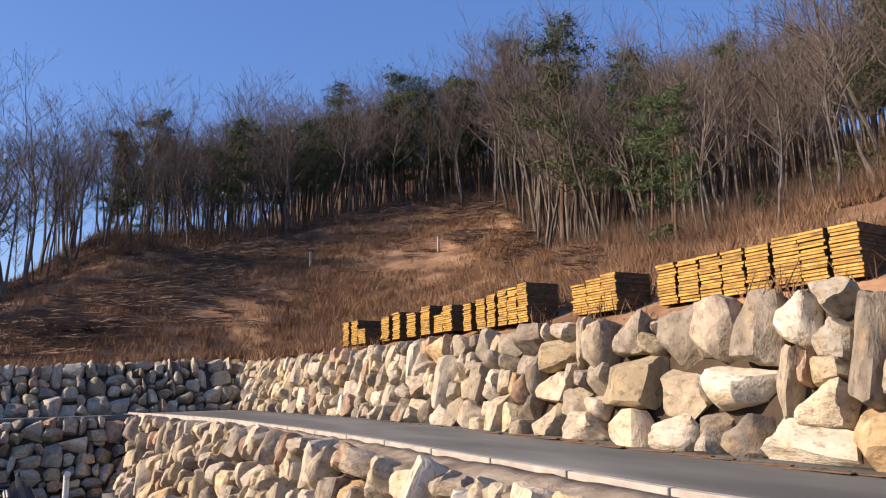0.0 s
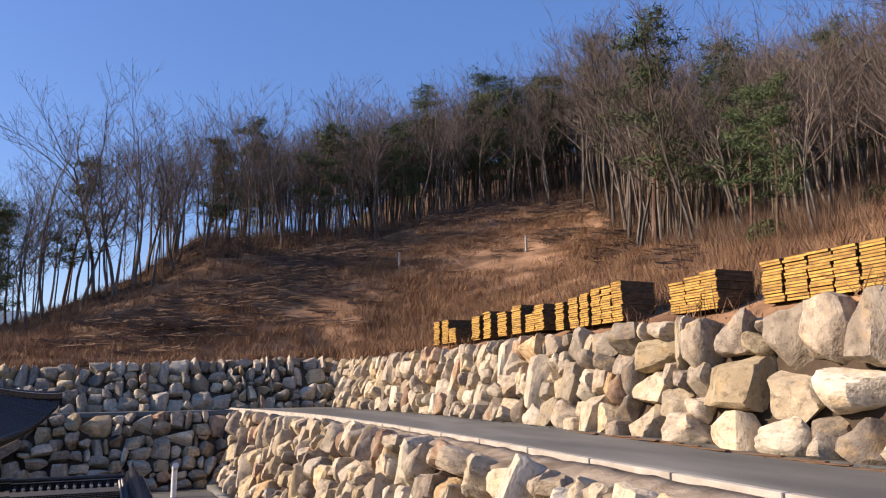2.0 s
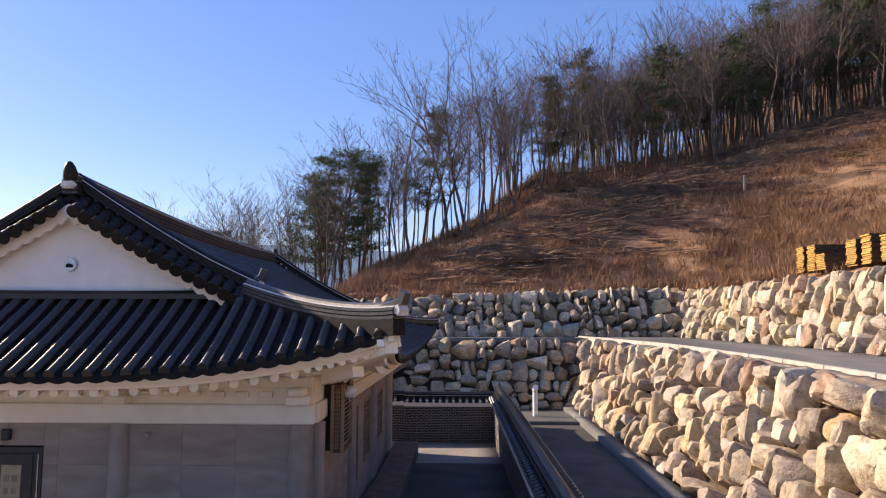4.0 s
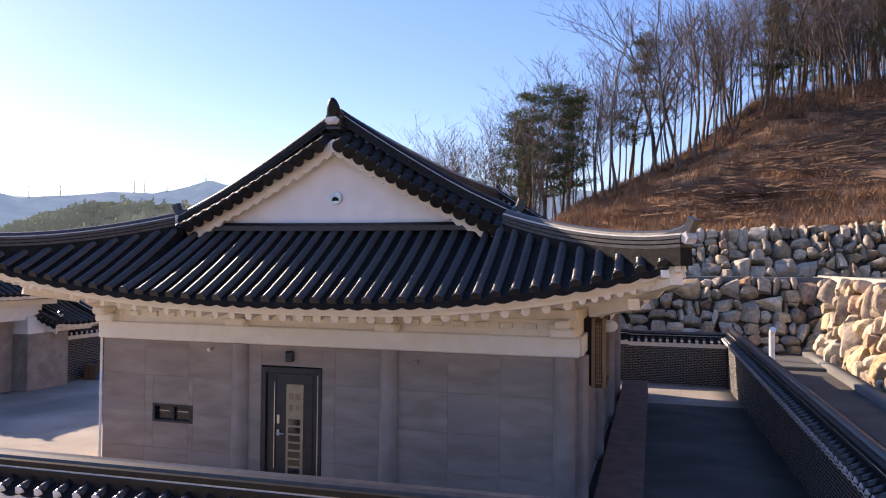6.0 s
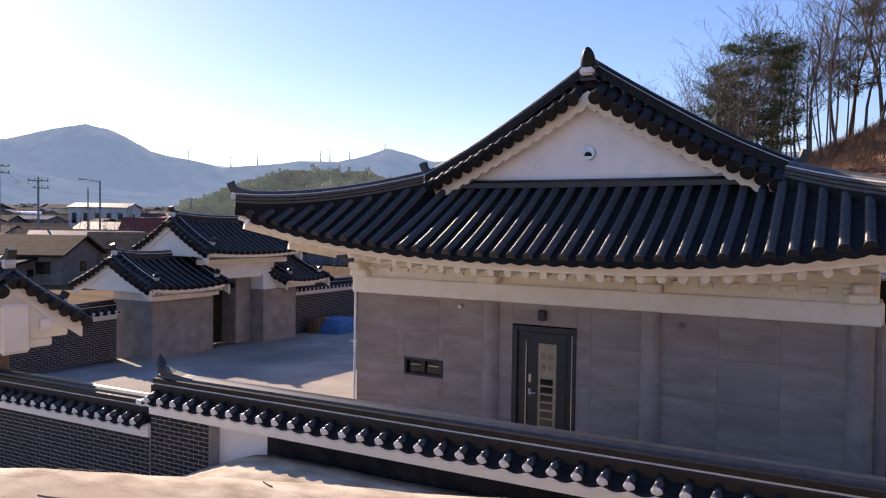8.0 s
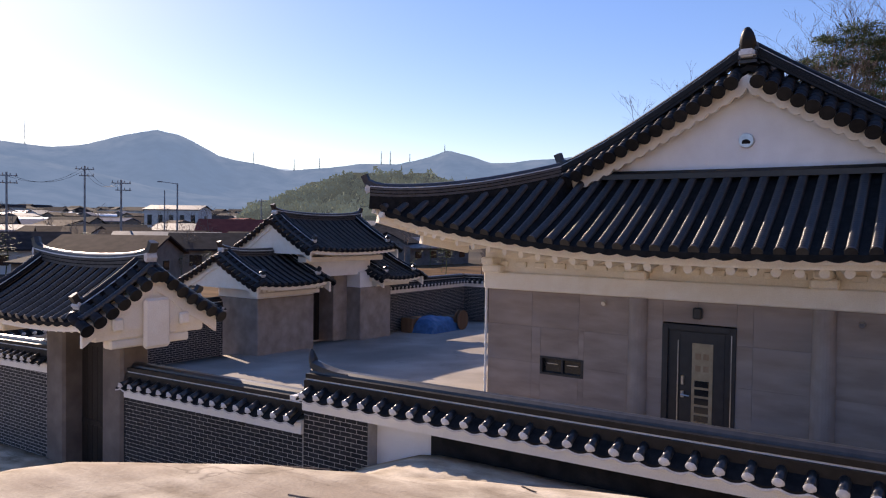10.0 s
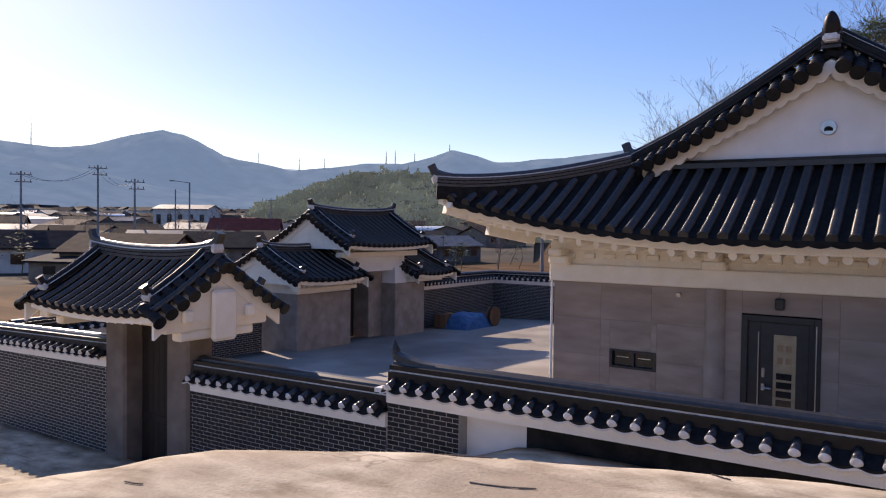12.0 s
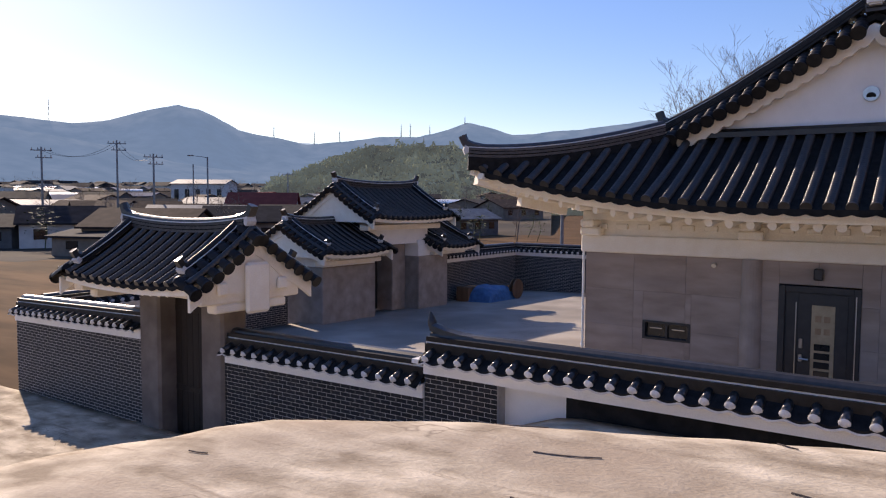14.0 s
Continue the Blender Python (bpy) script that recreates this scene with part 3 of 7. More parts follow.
wall_ur = stone_wall("stone_wall_upper", "dry-laid tan and grey field stone retaining wall", 3.0, 6.05, 42.6, upper_right, 0.235, lambda u: HUGE if u < 13 else BIG if u < 24 else TALL + MID, 3, 0.7)
wall_ub = stone_wall("stone_wall_upper_back", "dry-laid field stone wall below the grassy slope", 3.6, 6.2, 32.6, upper_back, 0.24, lambda u: FLAT + [(2, 4), (4, 4)], 5, 0.7)
wall_lr = stone_wall("stone_wall_lower", "leaning field stone wall carrying the lane", 0.1, 3.3, 34.2, lower_right, 0.25, lambda u: TALL + MID if u > 6 else BIG, 7, 0.85)
wall_lb = stone_wall("stone_wall_lower_back", "shaded field stone wall behind the house", 0.0, 3.6, 29.4, lower_back, 0.26, lambda u: FLAT + MID, 9, 0.7)


def band(fn, us, back):
    rows = []
    for u in us:
        r = []
        for v in (-0.05, 0.33, 0.66, 0.97):
            p, n, _ = fn(u, v)
            r.append(p - n * back)
        rows.append(r)
    return rows


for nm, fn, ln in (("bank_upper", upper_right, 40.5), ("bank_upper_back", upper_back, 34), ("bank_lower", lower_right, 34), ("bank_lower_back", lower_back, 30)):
    b = backing(nm, band(fn, np.linspace(-0.5, ln, 40), 0.3), "soil packed behind the stones, darkened to deepen the gaps")
verge = sheet("dirt_verge", 0.0, 1.0, 3.0, 24.0, 4, 60, lambda x, y: 0.0, M_GRAVEL, "pale gravelly dirt strip below the kerb", "ground", 0.4)
for v in verge.data.vertices:
    y, f, low = v.co.y, v.co.x, v.co.z < -0.2
    lay = knots(y, [(12, 0.95), (22, 0.35)])
    v.co.x = kerb_x(y) - 0.1 - (1 - f) * lay
    v.co.z = road_z(y) - 0.02 - (1 - f) * lay * 0.22 + 0.05 * noise.noise(Vector((v.co.x * 2, y * 2, 0))) - (0.4 if low else 0)
# strips of soil from the wall tops to the slope behind
sheet("soil_berm", 12.75, 14.2, -6, 46, 4, 60, lambda x, y: 6.0 + 0.012 * max(0, y - 16) + 0.12 * noise.noise(Vector((x, y * 0.7, 1))) + 0.1 * (x - 12.7), M_HILL, "brown grassy berm above the stones", "ground", 1.0)
sheet("soil_berm_back", -22, 13.5, 44.0, 46.8, 50, 4, lambda x, y: knots(x, [(-22, 4.9), (-10, 5.5), (0, 6.0), (6, 6.3), (13, 6.6)]) + 0.1 * noise.noise(Vector((x * 0.7, y, 1))) + 0.06 * (y - 44), M_HILL, "brown grassy berm above the stones", "ground", 1.0)
# ---- tiled garden walls ----
def nose_mesh():
    """One short half-round tile with its white mortar plug."""
    path = [Vector((0, -0.38, 0.0)), Vector((0, -0.19, 0.085))]
    bm = round_tiles(path, 0.054, step=0.2)
    t = (path[1] - path[0]).normalized()
    u = Vector((1, 0, 0)).cross(t) * 1.0
    u = Vector((0, -t.z, t.y))
    c = path[0] - t * 0.02
    ring = [bm.verts.new(c + Vector((math.cos(a) * 0.06, 0, 0)) + u * (math.sin(a) * 0.06 + 0.01)) for a in np.linspace(0, 2 * math.pi, 12, endpoint=False)]
    tip = bm.verts.new(c - t * 0.06 + u * 0.02)
    for i in range(12):
        f = bm.faces.new((ring[i], ring[(i + 1) % 12], tip))
        f.material_index = 1
        f.smooth = True
    return mesh_of("round_tile", bm, M_TILE, M_PLUG)


NOSE = nose_mesh()


def garden_wall(name, label, a, b, base_a, base_b, top_a, top_b, thick=0.44, noses=(True, True), plaster=False, ends=(False, False)):
    """A black brick wall from a to b (plan), with a white frieze and a tiled cap. top: height of the cap's ridge."""
    a, b = Vector((*a, 0)), Vector((*b, 0))
    ln = (b - a).length
    ang = math.atan2(b.y - a.y, b.x - a.x)
    w = tagged(new(name), label, "garden wall", kind="structure")
    w.matrix_world = Matrix.Translation(a) @ Matrix.Rotation(ang, 4, "Z")
    za, zb = top_a, top_b
    h = thick / 2

    def slab(y0, y1, lo, hi, x0=0.0, x1=ln):
        """lo, hi: offsets below the ridge; lo None for the ground."""
        bm = bmesh.new()
        vs = []
        for x in (x0, x1):
            f = x / ln
            zt = za + (zb - za) * f
            g = base_a + (base_b - base_a) * f
            l0 = g - 0.3 if lo is None else zt - lo
            vs.append([bm.verts.new((x, y0, l0)), bm.verts.new((x, y1, l0)), bm.verts.new((x, y1, zt - hi)), bm.verts.new((x, y0, zt - hi))])
        for i in range(4):
            bm.faces.new((vs[0][i], vs[1][i], vs[1][(i + 1) % 4], vs[0][(i + 1) % 4]))
        bm.faces.new(vs[0]), bm.faces.new(vs[1][::-1])
        bmesh.ops.recalc_face_normals(bm, faces=bm.faces)
        return bm
    if plaster:
        part("brickwork", slab(-h, h, None, 0.57, 0.0, 1.2), M_BRICK, w)
        part("plaster_panel", slab(-0.02, h, None, 0.57, 1.2, 2.1), M_PLASTER, w, "white plastered recess")
        # recessed brick under the cap, its shadow painted as a near-black colour
        part("brickwork", slab(-0.02, h, None, 0.57, 2.1, ln), M_DEEPSHADE, w)
    else:
        part("brickwork", slab(-h, h, None, 0.57), M_BRICK, w)
    part("frieze", slab(-h - 0.035, h + 0.035, 0.57, 0.385), M_PLASTER, w, "white plaster frieze")
    part("eave_board", slab(-h - 0.12, h + 0.12, 0.385, 0.36), M_MORTAR, w)
    bm = bmesh.new()
    n = max(2, int(ln / 0.04))
    for sgn in (-1, 1):
        rows = []
        for i in range(n + 1):
            x = ln * i / n
            f = x / ln
            zt = za + (zb - za) * f
            dip = -0.04 * abs(math.cos(math.pi * x / 0.27))
            rows.append((bm.verts.new((x, sgn * 0.41, zt - 0.36 + dip)), bm.verts.new((x, sgn * 0.41, zt - 0.335 + dip)), bm.verts.new((x, sgn * 0.18, zt - 0.235))))
        for r0, r1 in zip(rows, rows[1:]):
            bm.faces.new((r0[0], r1[0], r1[1], r0[1]))
            bm.faces.new((r0[1], r1[1], r1[2], r0[2]))
            bm.faces.new((r0[0], r0[2], r1[2], r1[0]))
    part("tile_bed", bm, M_TILE_BED, w)
    for sgn in (-1, 1):
        bm = bmesh.new()
        pts = [Vector((x, sgn * 0.4, za + (zb - za) * x / ln - 0.372 - 0.04 * abs(math.cos(math.pi * x / 0.27)))) for x in np.linspace(0, ln, max(2, int(ln / 0.045)))]
        sweep(bm, pts, [(-0.018, -0.011), (0.018, -0.011), (0.018, 0.011), (-0.018, 0.011)])
        part("eave_mortar", bm, M_PLUG, w, "pale mortar under the pan tiles")
    part("ridge_course", slab(-0.22, 0.22, 0.3, 0.14), M_CAPTILE, w)
    part("ridge_mortar", slab(-0.175, 0.175, 0.14, 0.115), M_MORTAR, w, "pale mortar line")
    part("ridge_course", slab(-0.19, 0.19, 0.115, 0.05), M_CAPTILE, w)
    bm = bmesh.new()
    prof = [(math.cos(t) * 0.11, math.sin(t) * 0.085 - 0.06) for t in np.linspace(0, math.pi, 7)]
    sweep(bm, [Vector((0, 0, za)), Vector((ln, 0, zb))], prof, closed=True)
    part("ridge_tile", bm, M_TILE, w)
    for k in range(int(ln / 0.27)):
        x = 0.135 + k * 0.27
        zt = za + (zb - za) * x / ln
        for on, sgn in zip(noses, (1, -1)):
            if on:
                ob = new("round_tile", NOSE)
                ob.parent = w
                ob.matrix_local = pose(x, 0, zt - 0.325, 0, 0, 0 if sgn > 0 else 180)
    for on, x, s in ((ends[0], 0.0, -1), (ends[1], ln, 1)):
        if on:
            zt = za if s < 0 else zb
            bm = bmesh.new()
            sweep(bm, [Vector((x - s * f, 0, zt - 0.03 + 0.1 * (1 - f / 0.7) ** 2)) for f in (0.7, 0.5, 0.3, 0.12, 0.0)], [(-0.1, -0.05), (0.1, -0.05), (0.09, 0.03), (0, 0.06), (-0.09, 0.03)])
            r = bmesh.ops.create_uvsphere(bm, u_segments=12, v_segments=9, radius=0.085)
            for v in r["verts"]:
                up = v.co.z / 0.085
                v.co.z *= 1.9
                k = 1.0 - 0.45 * max(0.0, up)
                v.co.x, v.co.y = v.co.x * 0.75 * k + s * 0.035 * up, v.co.y * 0.95 * k
                v.co += Vector((x + s * 0.03, 0, zt + 0.12))
            part("end_tile", bm, M_TILE, w)
            bm = bmesh.new()
            box(bm, x + s * 0.06 - 0.02, x + s * 0.06 + 0.02, -0.09, 0.09, zt - 0.26, zt - 0.09, 0.015)
            part("end_mortar", bm, M_MORTAR, w, "white mortar plug")
            bm = boxed(x - 0.03 if s > 0 else x - 0.08, x + 0.08 if s > 0 else x + 0.03, -0.42, 0.42, zt - 0.4, zt - 0.34)
            part("end_board", bm, M_MORTAR, w)
    return w


garden_wall("garden_wall_near", "black brick garden wall with tiled cap", (-12.6, 8.0), (1.05, 8.0), 0.0, 0.6, 1.70, 1.78, plaster=True, ends=(True, False))
garden_wall("garden_wall_gate", "black brick garden wall beside the gate", (-16.95, 8.0), (-12.62, 8.0), -0.85, -0.1, 1.28, 1.34)
garden_wall("garden_wall_street", "black brick street wall with tiled cap", (-24.6, 8.0), (-19.5, 8.0), -1.0, -0.85, 1.27, 1.4)
garden_wall("garden_wall_west", "black brick courtyard wall with tiled cap", (-24.4, 15.9), (-24.4, 8.3), -0.55, -0.9, 1.45, 1.27)
garden_wall("garden_wall_northwest", "black brick courtyard wall with tiled cap", (-24.1, 30.2), (-24.1, 23.6), -0.6, -0.5, 1.6, 1.6)
garden_wall("garden_wall_north", "black brick courtyard wall with tiled cap", (-24.0, 30.3), (-3.0, 30.9), -0.6, -0.3, 1.6, 1.6)
garden_wall("garden_wall_alley_end", "black brick wall closing the alley", (-3.0, 31.0), (0.65, 31.0), -0.5, -0.5, 1.55, 1.55)
garden_wall("garden_wall_alley", "black brick alley wall with tiled cap", (0.9, 31.2), (0.9, 8.3), -0.5, 0.1, 1.68, 1.66, ends=(True, False))


# ---- house ----
HX, HY = -7.74, 20.4               # centre of the house
W, L = 6.08, 9.7                   # to the roof's corner tips
VERGE = 13.05                      # gable verge, front
SPAN = VERGE - (HY - L)            # run of the hip in plan along y
GX = 3.1                           # half width of the gable's foot
RIDGE = 6.55

house = thing("house", "traditional tiled house with white gable and granite walls", "house", at=(0, 0, 0))


def eave_z(s):
    return 3.50 + 0.70 * abs(s) ** 2.6


def inset(s):
    return 0.42 * (1 - abs(s) ** 2.2)


def ridge_z(y):
    f = (y - HY) / (HY - VERGE)
    return RIDGE - 0.12 + 0.16 * f * f


def hip_z(h):
    """Height of the hip line, from the tip (0) to the gable's corner (1)."""
    return 4.21 + 0.62 * max(0.0, h) ** 1.6


def main_row(side, y):
    """Run of tiles on the long slope at y, eave to top."""
    s = (y - HY) / L
    xe = W - inset(s)
    if abs(y - HY) <= HY - VERGE:
        xt, zt = 0.0, ridge_z(y)
    else:
        h = max(0.0, (L - abs(y - HY)) / SPAN)
        xt, zt = W - (W - GX) * h, hip_z(h)
    ze = eave_z(s)
    full = xt < 0.1
    pts = []
    for i in range(15):
        u = i / 14
        x = xe + (xt - xe) * u
        v = (0.70 * u + 0.30 * u * u) if full else (0.8 * u + 0.2 * u * u)
        pts.append(Vector((HX + side * x, y, ze + (zt - ze) * v)))
    return pts


def hip_row(end, x):
    """Run of tiles on the skirt under a gable; end -1 faces the camera."""
    d = x - HX
    s = d / W
    ye = L - inset(s)
    if abs(d) <= GX:
        yt, zt = HY - VERGE + (-0.25), 4.78
    else:
        h = max(0.0, (W - abs(d)) / (W - GX))
        yt, zt = L - SPAN * h, hip_z(h)
    ze = eave_z(s)
    pts = []
    for i in range(9):
        u = i / 8
        pts.append(Vector((x, HY + end * (ye + (yt - ye) * u), ze + (zt - ze) * (0.85 * u + 0.15 * u * u))))
    return pts


def bed(rows, parent, name, mat, drop=0.0, thick=0.10):
    """The pans between the round tiles, as one warped layer with a scalloped edge."""
    bm = bmesh.new()
    vs = [[bm.verts.new(p + Vector((0, 0, -drop))) for p in r] for r in rows]
    lo = [[bm.verts.new(p + Vector((0, 0, -drop - thick))) for p in r] for r in rows]
    for a, b, c, d in zip(vs, vs[1:], lo, lo[1:]):
        for i in range(len(a) - 1):
            bm.faces.new((a[i], a[i + 1], b[i + 1], b[i]))
            bm.faces.new((c[i], d[i], d[i + 1], c[i + 1]))
        bm.faces.new((a[0], b[0], d[0], c[0]))
        bm.faces.new((a[-1], c[-1], d[-1], b[-1]))
    for v, o in ((vs[0], lo[0]), (vs[-1], lo[-1])):
        for i in range(len(v) - 1):
            bm.faces.new((v[i], o[i], o[i + 1], v[i + 1]))
    bmesh.ops.recalc_face_normals(bm, faces=bm.faces)
    return part(name, bm, mat, parent)


def pan_rows(make, centre, count, pitch):
    """Rows of the pans, sagging between the round tiles."""
    rows = []
    for k in range(count * 4 + 1):
        c = centre - count * pitch / 2 + k * pitch / 4
        ph = (k % 4) / 4
        dip = 0.035 * math.sin(math.pi * ph) if ph else 0.0
        r = make(c)
        rows.append([p + Vector((0, 0, -dip)) for p in r])
    return rows


PITCH = 0.29
NX, NY = int(2 * W / PITCH) - 1, int(2 * L / PITCH) - 1
roof = bed(pan_rows(lambda x: hip_row(-1, x), HX, NX, PITCH), house, "roof", M_TILE_BED)
roof["label"] = "black tiled hip and gable roof"
bed(pan_rows(lambda x: hip_row(1, x), HX, NX, PITCH), roof, "pan_layer", M_TILE_BED)
for sd in (-1, 1):
    bed(pan_rows(lambda y: main_row(sd, y), HY, NY, PITCH), roof, "pan_layer", M_TILE_BED)
    for k in range(NY + 1):
        y = HY + (k - NY / 2) * PITCH
        part("tile_roll", round_tiles(main_row(sd, y), 0.078), M_TILE, roof)
for en in (-1, 1):
    for k in range(NX + 1):
        x = HX + (k - NX / 2) * PITCH
        part("tile_roll", round_tiles(hip_row(en, x), 0.078), M_TILE, roof)


def stacked_ridge(path, parent, name, layers=4, w=0.13, h=0.07, cap=0.075, mortar=True, mat=M_RIDGELIT):
    """Courses of flat tiles with mortar beds and a round cap, along a curved line."""
    z = 0.0
    for i in range(layers):
        ww = w * (1.0 if i % 2 else 0.93)
        bm = bmesh.new()
        sweep(bm, [p + Vector((0, 0, z)) for p in path], [(-ww, 0), (ww, 0), (ww, h * 0.72), (-ww, h * 0.72)])
        part("ridge_course", bm, mat, parent)
        bm = bmesh.new()
        sweep(bm, [p + Vector((0, 0, z + h * 0.72)) for p in path], [(-ww * 0.86, 0), (ww * 0.86, 0), (ww * 0.86, h * 0.28), (-ww * 0.86, h * 0.28)])
        part("ridge_mortar", bm, M_MORTAR if mortar and i == layers - 1 else M_TILE_BED, parent)
        z += h
    bm = bmesh.new()
    prof = [(math.cos(t) * cap, math.sin(t) * cap) for t in np.linspace(0, math.pi, 7)]
    sweep(bm, [p + Vector((0, 0, z)) for p in path], prof)
    return part(name, bm, mat, parent), z


def end_tile(p, d, h, parent, size=1.0):
    """The upright end tile of a ridge over its white mortar plug. d: outward direction."""
    d = Vector((d[0], d[1], 0)).normalized()
    bm = bmesh.new()
    path = [p + Vector((0, 0, h - 0.04)) - d * 0.3, p + Vector((0, 0, h + 0.0)) - d * 0.08, p + Vector((0, 0, h + 0.1 * size)) + d * 0.06, p + Vector((0, 0, h + 0.3 * size)) + d * 0.12]
    sweep(bm, path, [(-0.11 * size, -0.06), (0.11 * size, -0.06), (0.1 * size, 0.05), (0, 0.09), (-0.1 * size, 0.05)])
    part("end_tile", bm, M_TILE, parent)
    bm = bmesh.new()
    path = [p + d * 0.02 + Vector((0, 0, h * 0.35)), p + d * 0.05 + Vector((0, 0, h * 0.65)), p + d * 0.02 + Vector((0, 0, h))]
    sweep(bm, path, [(-0.1, -0.05), (0.1, -0.05), (0.1, 0.06), (-0.1, 0.06)], up=-d)
    part("end_plug", bm, M_PLUG, parent, "pale mortar plug")


main_path = [Vector((HX, y, ridge_z(y) - 0.02)) for y in np.linspace(VERGE - 0.05, 2 * HY - VERGE + 0.05, 24)]
_, rz = stacked_ridge(main_path, roof, "main_ridge", 5, 0.15, 0.07, 0.085)
for s in (-1, 1):
    # rounded end tile standing on a white mortar base
    ey, ez = HY + s * (HY - VERGE + 0.02), ridge_z(VERGE) + rz - 0.22
    bm = bmesh.new()
    bmesh.ops.create_cube(bm, size=1, matrix=Matrix.Translation((HX, ey + s * 0.02, ez)) @ Matrix.Diagonal((0.24, 0.26, 0.13, 1)))
    bmesh.ops.bevel(bm, geom=bm.edges[:], offset=0.03, segments=2, affect="EDGES")
    part("end_plug", bm, M_MORTAR, roof, "white mortar plug")
    bm = bmesh.new()
    bmesh.ops.create_uvsphere(bm, u_segments=14, v_segments=10, radius=0.13)
    for v in bm.verts:
        up = v.co.z / 0.13
        v.co.z *= 1.75
        v.co.x *= 1.0 - 0.18 * max(0, up)
        v.co.y = v.co.y * 0.85 + s * 0.05 * up
        v.co += Vector((HX, ey + s * 0.03, ez + 0.2))
    for f in bm.faces:
        f.smooth = True
    part("end_tile", bm, M_CAPTILE, roof, "rounded black ridge end tile")
    for sd in (-1, 1):
        # hip ridges
        pth = []
        for h in np.linspace(0.94, 0.0, 14):
            pth.append(Vector((HX + sd * (W - (W - GX) * h), HY + s * (L - SPAN * h), hip_z(h) + 0.03 + 0.12 * (1 - h) ** 3)))
        bm = bmesh.new()
        sweep(bm, pth, [(-0.13, -0.24), (0.13, -0.24), (0.12, -0.002), (-0.12, -0.002)])
        part("ridge_bed", bm, M_TILE_BED, roof)
        _, hz = stacked_ridge(pth, roof, "hip_ridge", 3, 0.13, 0.06, 0.07)
        end_tile(pth[-1], pth[-1] - pth[-2], hz, roof, 0.65)
        # verge ridges down the gable
        y = HY + s * (HY - VERGE - 0.02)
        full = main_row(sd, HY + s * (HY - VERGE - 0.001))
        pth = [Vector((p.x, HY + s * (HY - VERGE - 0.2), p.z + 0.02 + 0.15 * max(0.0, 1 - abs(p.x - HX) / 2.4))) for p in full if abs(p.x - HX) <= GX + 0.55][::-1]
        _, vz = stacked_ridge(pth, roof, "verge_ridge", 3, 0.13, 0.06, 0.07, mat=M_CAPTILE)
        end_tile(pth[-1], (sd, 0), vz, roof, 0.75)

# short verge tiles hanging over the gables, their boards and the white gable walls
for s in (-1, 1):
    yv = HY + s * (HY - VERGE)
    prof = [p for p in main_row(1, HY + s * (HY - VERGE - 0.001)) if abs(p.x - HX) <= GX + 0.5][::-1]
    for sd in (-1, 1):
        line = resample([Vector((HX + sd * (p.x - HX), yv, p.z)) for p in prof], 0.235)
        for p in line[1:]:
            bm = round_tiles([p + Vector((0, s * 0.26, -0.26)), p + Vector((0, -s * 0.3, 0.04))], 0.112, step=0.22)
            part("verge_tile", bm, M_CAPTILE, roof)
        bm = bmesh.new()
        pts = resample([Vector((HX + sd * (p.x - HX), yv + s * 0.04, p.z)) for p in prof], 0.055)
        top = [bm.verts.new(p + Vector((0, 0, -0.2))) for p in pts]
        bot = [bm.verts.new(p + Vector((0, 0, -0.43 - 0.07 * abs(math.sin(i * math.pi * 0.055 / 0.235))))) for i, p in enumerate(pts)]
        top2 = [bm.verts.new(v.co - Vector((0, s * 0.07, 0))) for v in top]
        bot2 = [bm.verts.new(v.co - Vector((0, s * 0.07, 0))) for v in bot]
        for i in range(len(pts) - 1):
            bm.faces.new((top[i], top[i + 1], bot[i + 1], bot[i]))
            bm.faces.new((bot[i], bot[i + 1], bot2[i + 1], bot2[i]))
            bm.faces.new((top2[i], bot2[i], bot2[i + 1], top2[i + 1]))
        bm.faces.new((top[-1], top2[-1], bot2[-1], bot[-1]))
        bmesh.ops.recalc_face_normals(bm, faces=bm.faces)
        part("bargeboard", bm, M_CREAM, house, "cream painted scalloped gable board")
    bm = bmesh.new()
    yw = yv - s * 0.22
    ring = [Vector((HX + q[0], yw, q[1])) for q in [(-GX - 0.3, 4.55), (GX + 0.3, 4.55)]]
    outline = ring + [Vector((p.x, yw, p.z - 0.1)) for p in prof[::-1]] + [Vector((2 * HX - p.x, yw, p.z - 0.1)) for p in prof[1:]]
    f0 = [bm.verts.new(p) for p in outline]
    bm.faces.new(f0)
    f1 = [bm.verts.new(v.co - Vector((0, s * 0.2, 0))) for v in f0]
    bm.faces.new(f1[::-1])
    for i in range(len(f0)):
        j = (i + 1) % len(f0)
        bm.faces.new((f0[i], f1[i], f1[j], f0[j]))
    bmesh.ops.recalc_face_normals(bm, faces=bm.faces)
    part("gable_wall", bm, M_PLASTER, house, "white plastered gable wall")
    # flat tile course along the gable's foot
    bm = bmesh.new()
    sweep(bm, [Vector((HX + x, yw + s * 0.1, 4.76 + 0.02 * (x / GX) ** 2)) for x in np.linspace(-GX + 0.25, GX - 0.25, 12)], [(-0.12, -0.06), (0.12, -0.06), (0.12, 0.03), (0.05, 0.09), (-0.12, 0.09)])
    part("foot_course", bm, M_TILE, roof)
    bm = bmesh.new()
    rod(bm, (HX - 0.03, yw, 5.32), (HX - 0.03, yw + s * 0.07, 5.32), 0.125, 0.115, 24)
    vent = part("vent_hood", bm, M_STEEL, house, "round steel gable vent")
    # solid disc, near black in place of the shade inside the hood
    bm = bmesh.new()
    rod(bm, (HX - 0.03, yw + s * 0.06, 5.285), (HX - 0.03, yw + s * 0.076, 5.27), 0.07, 0.066, 20)
    part("vent_opening", bm, M_DEEPSHADE, vent, "dark opening")

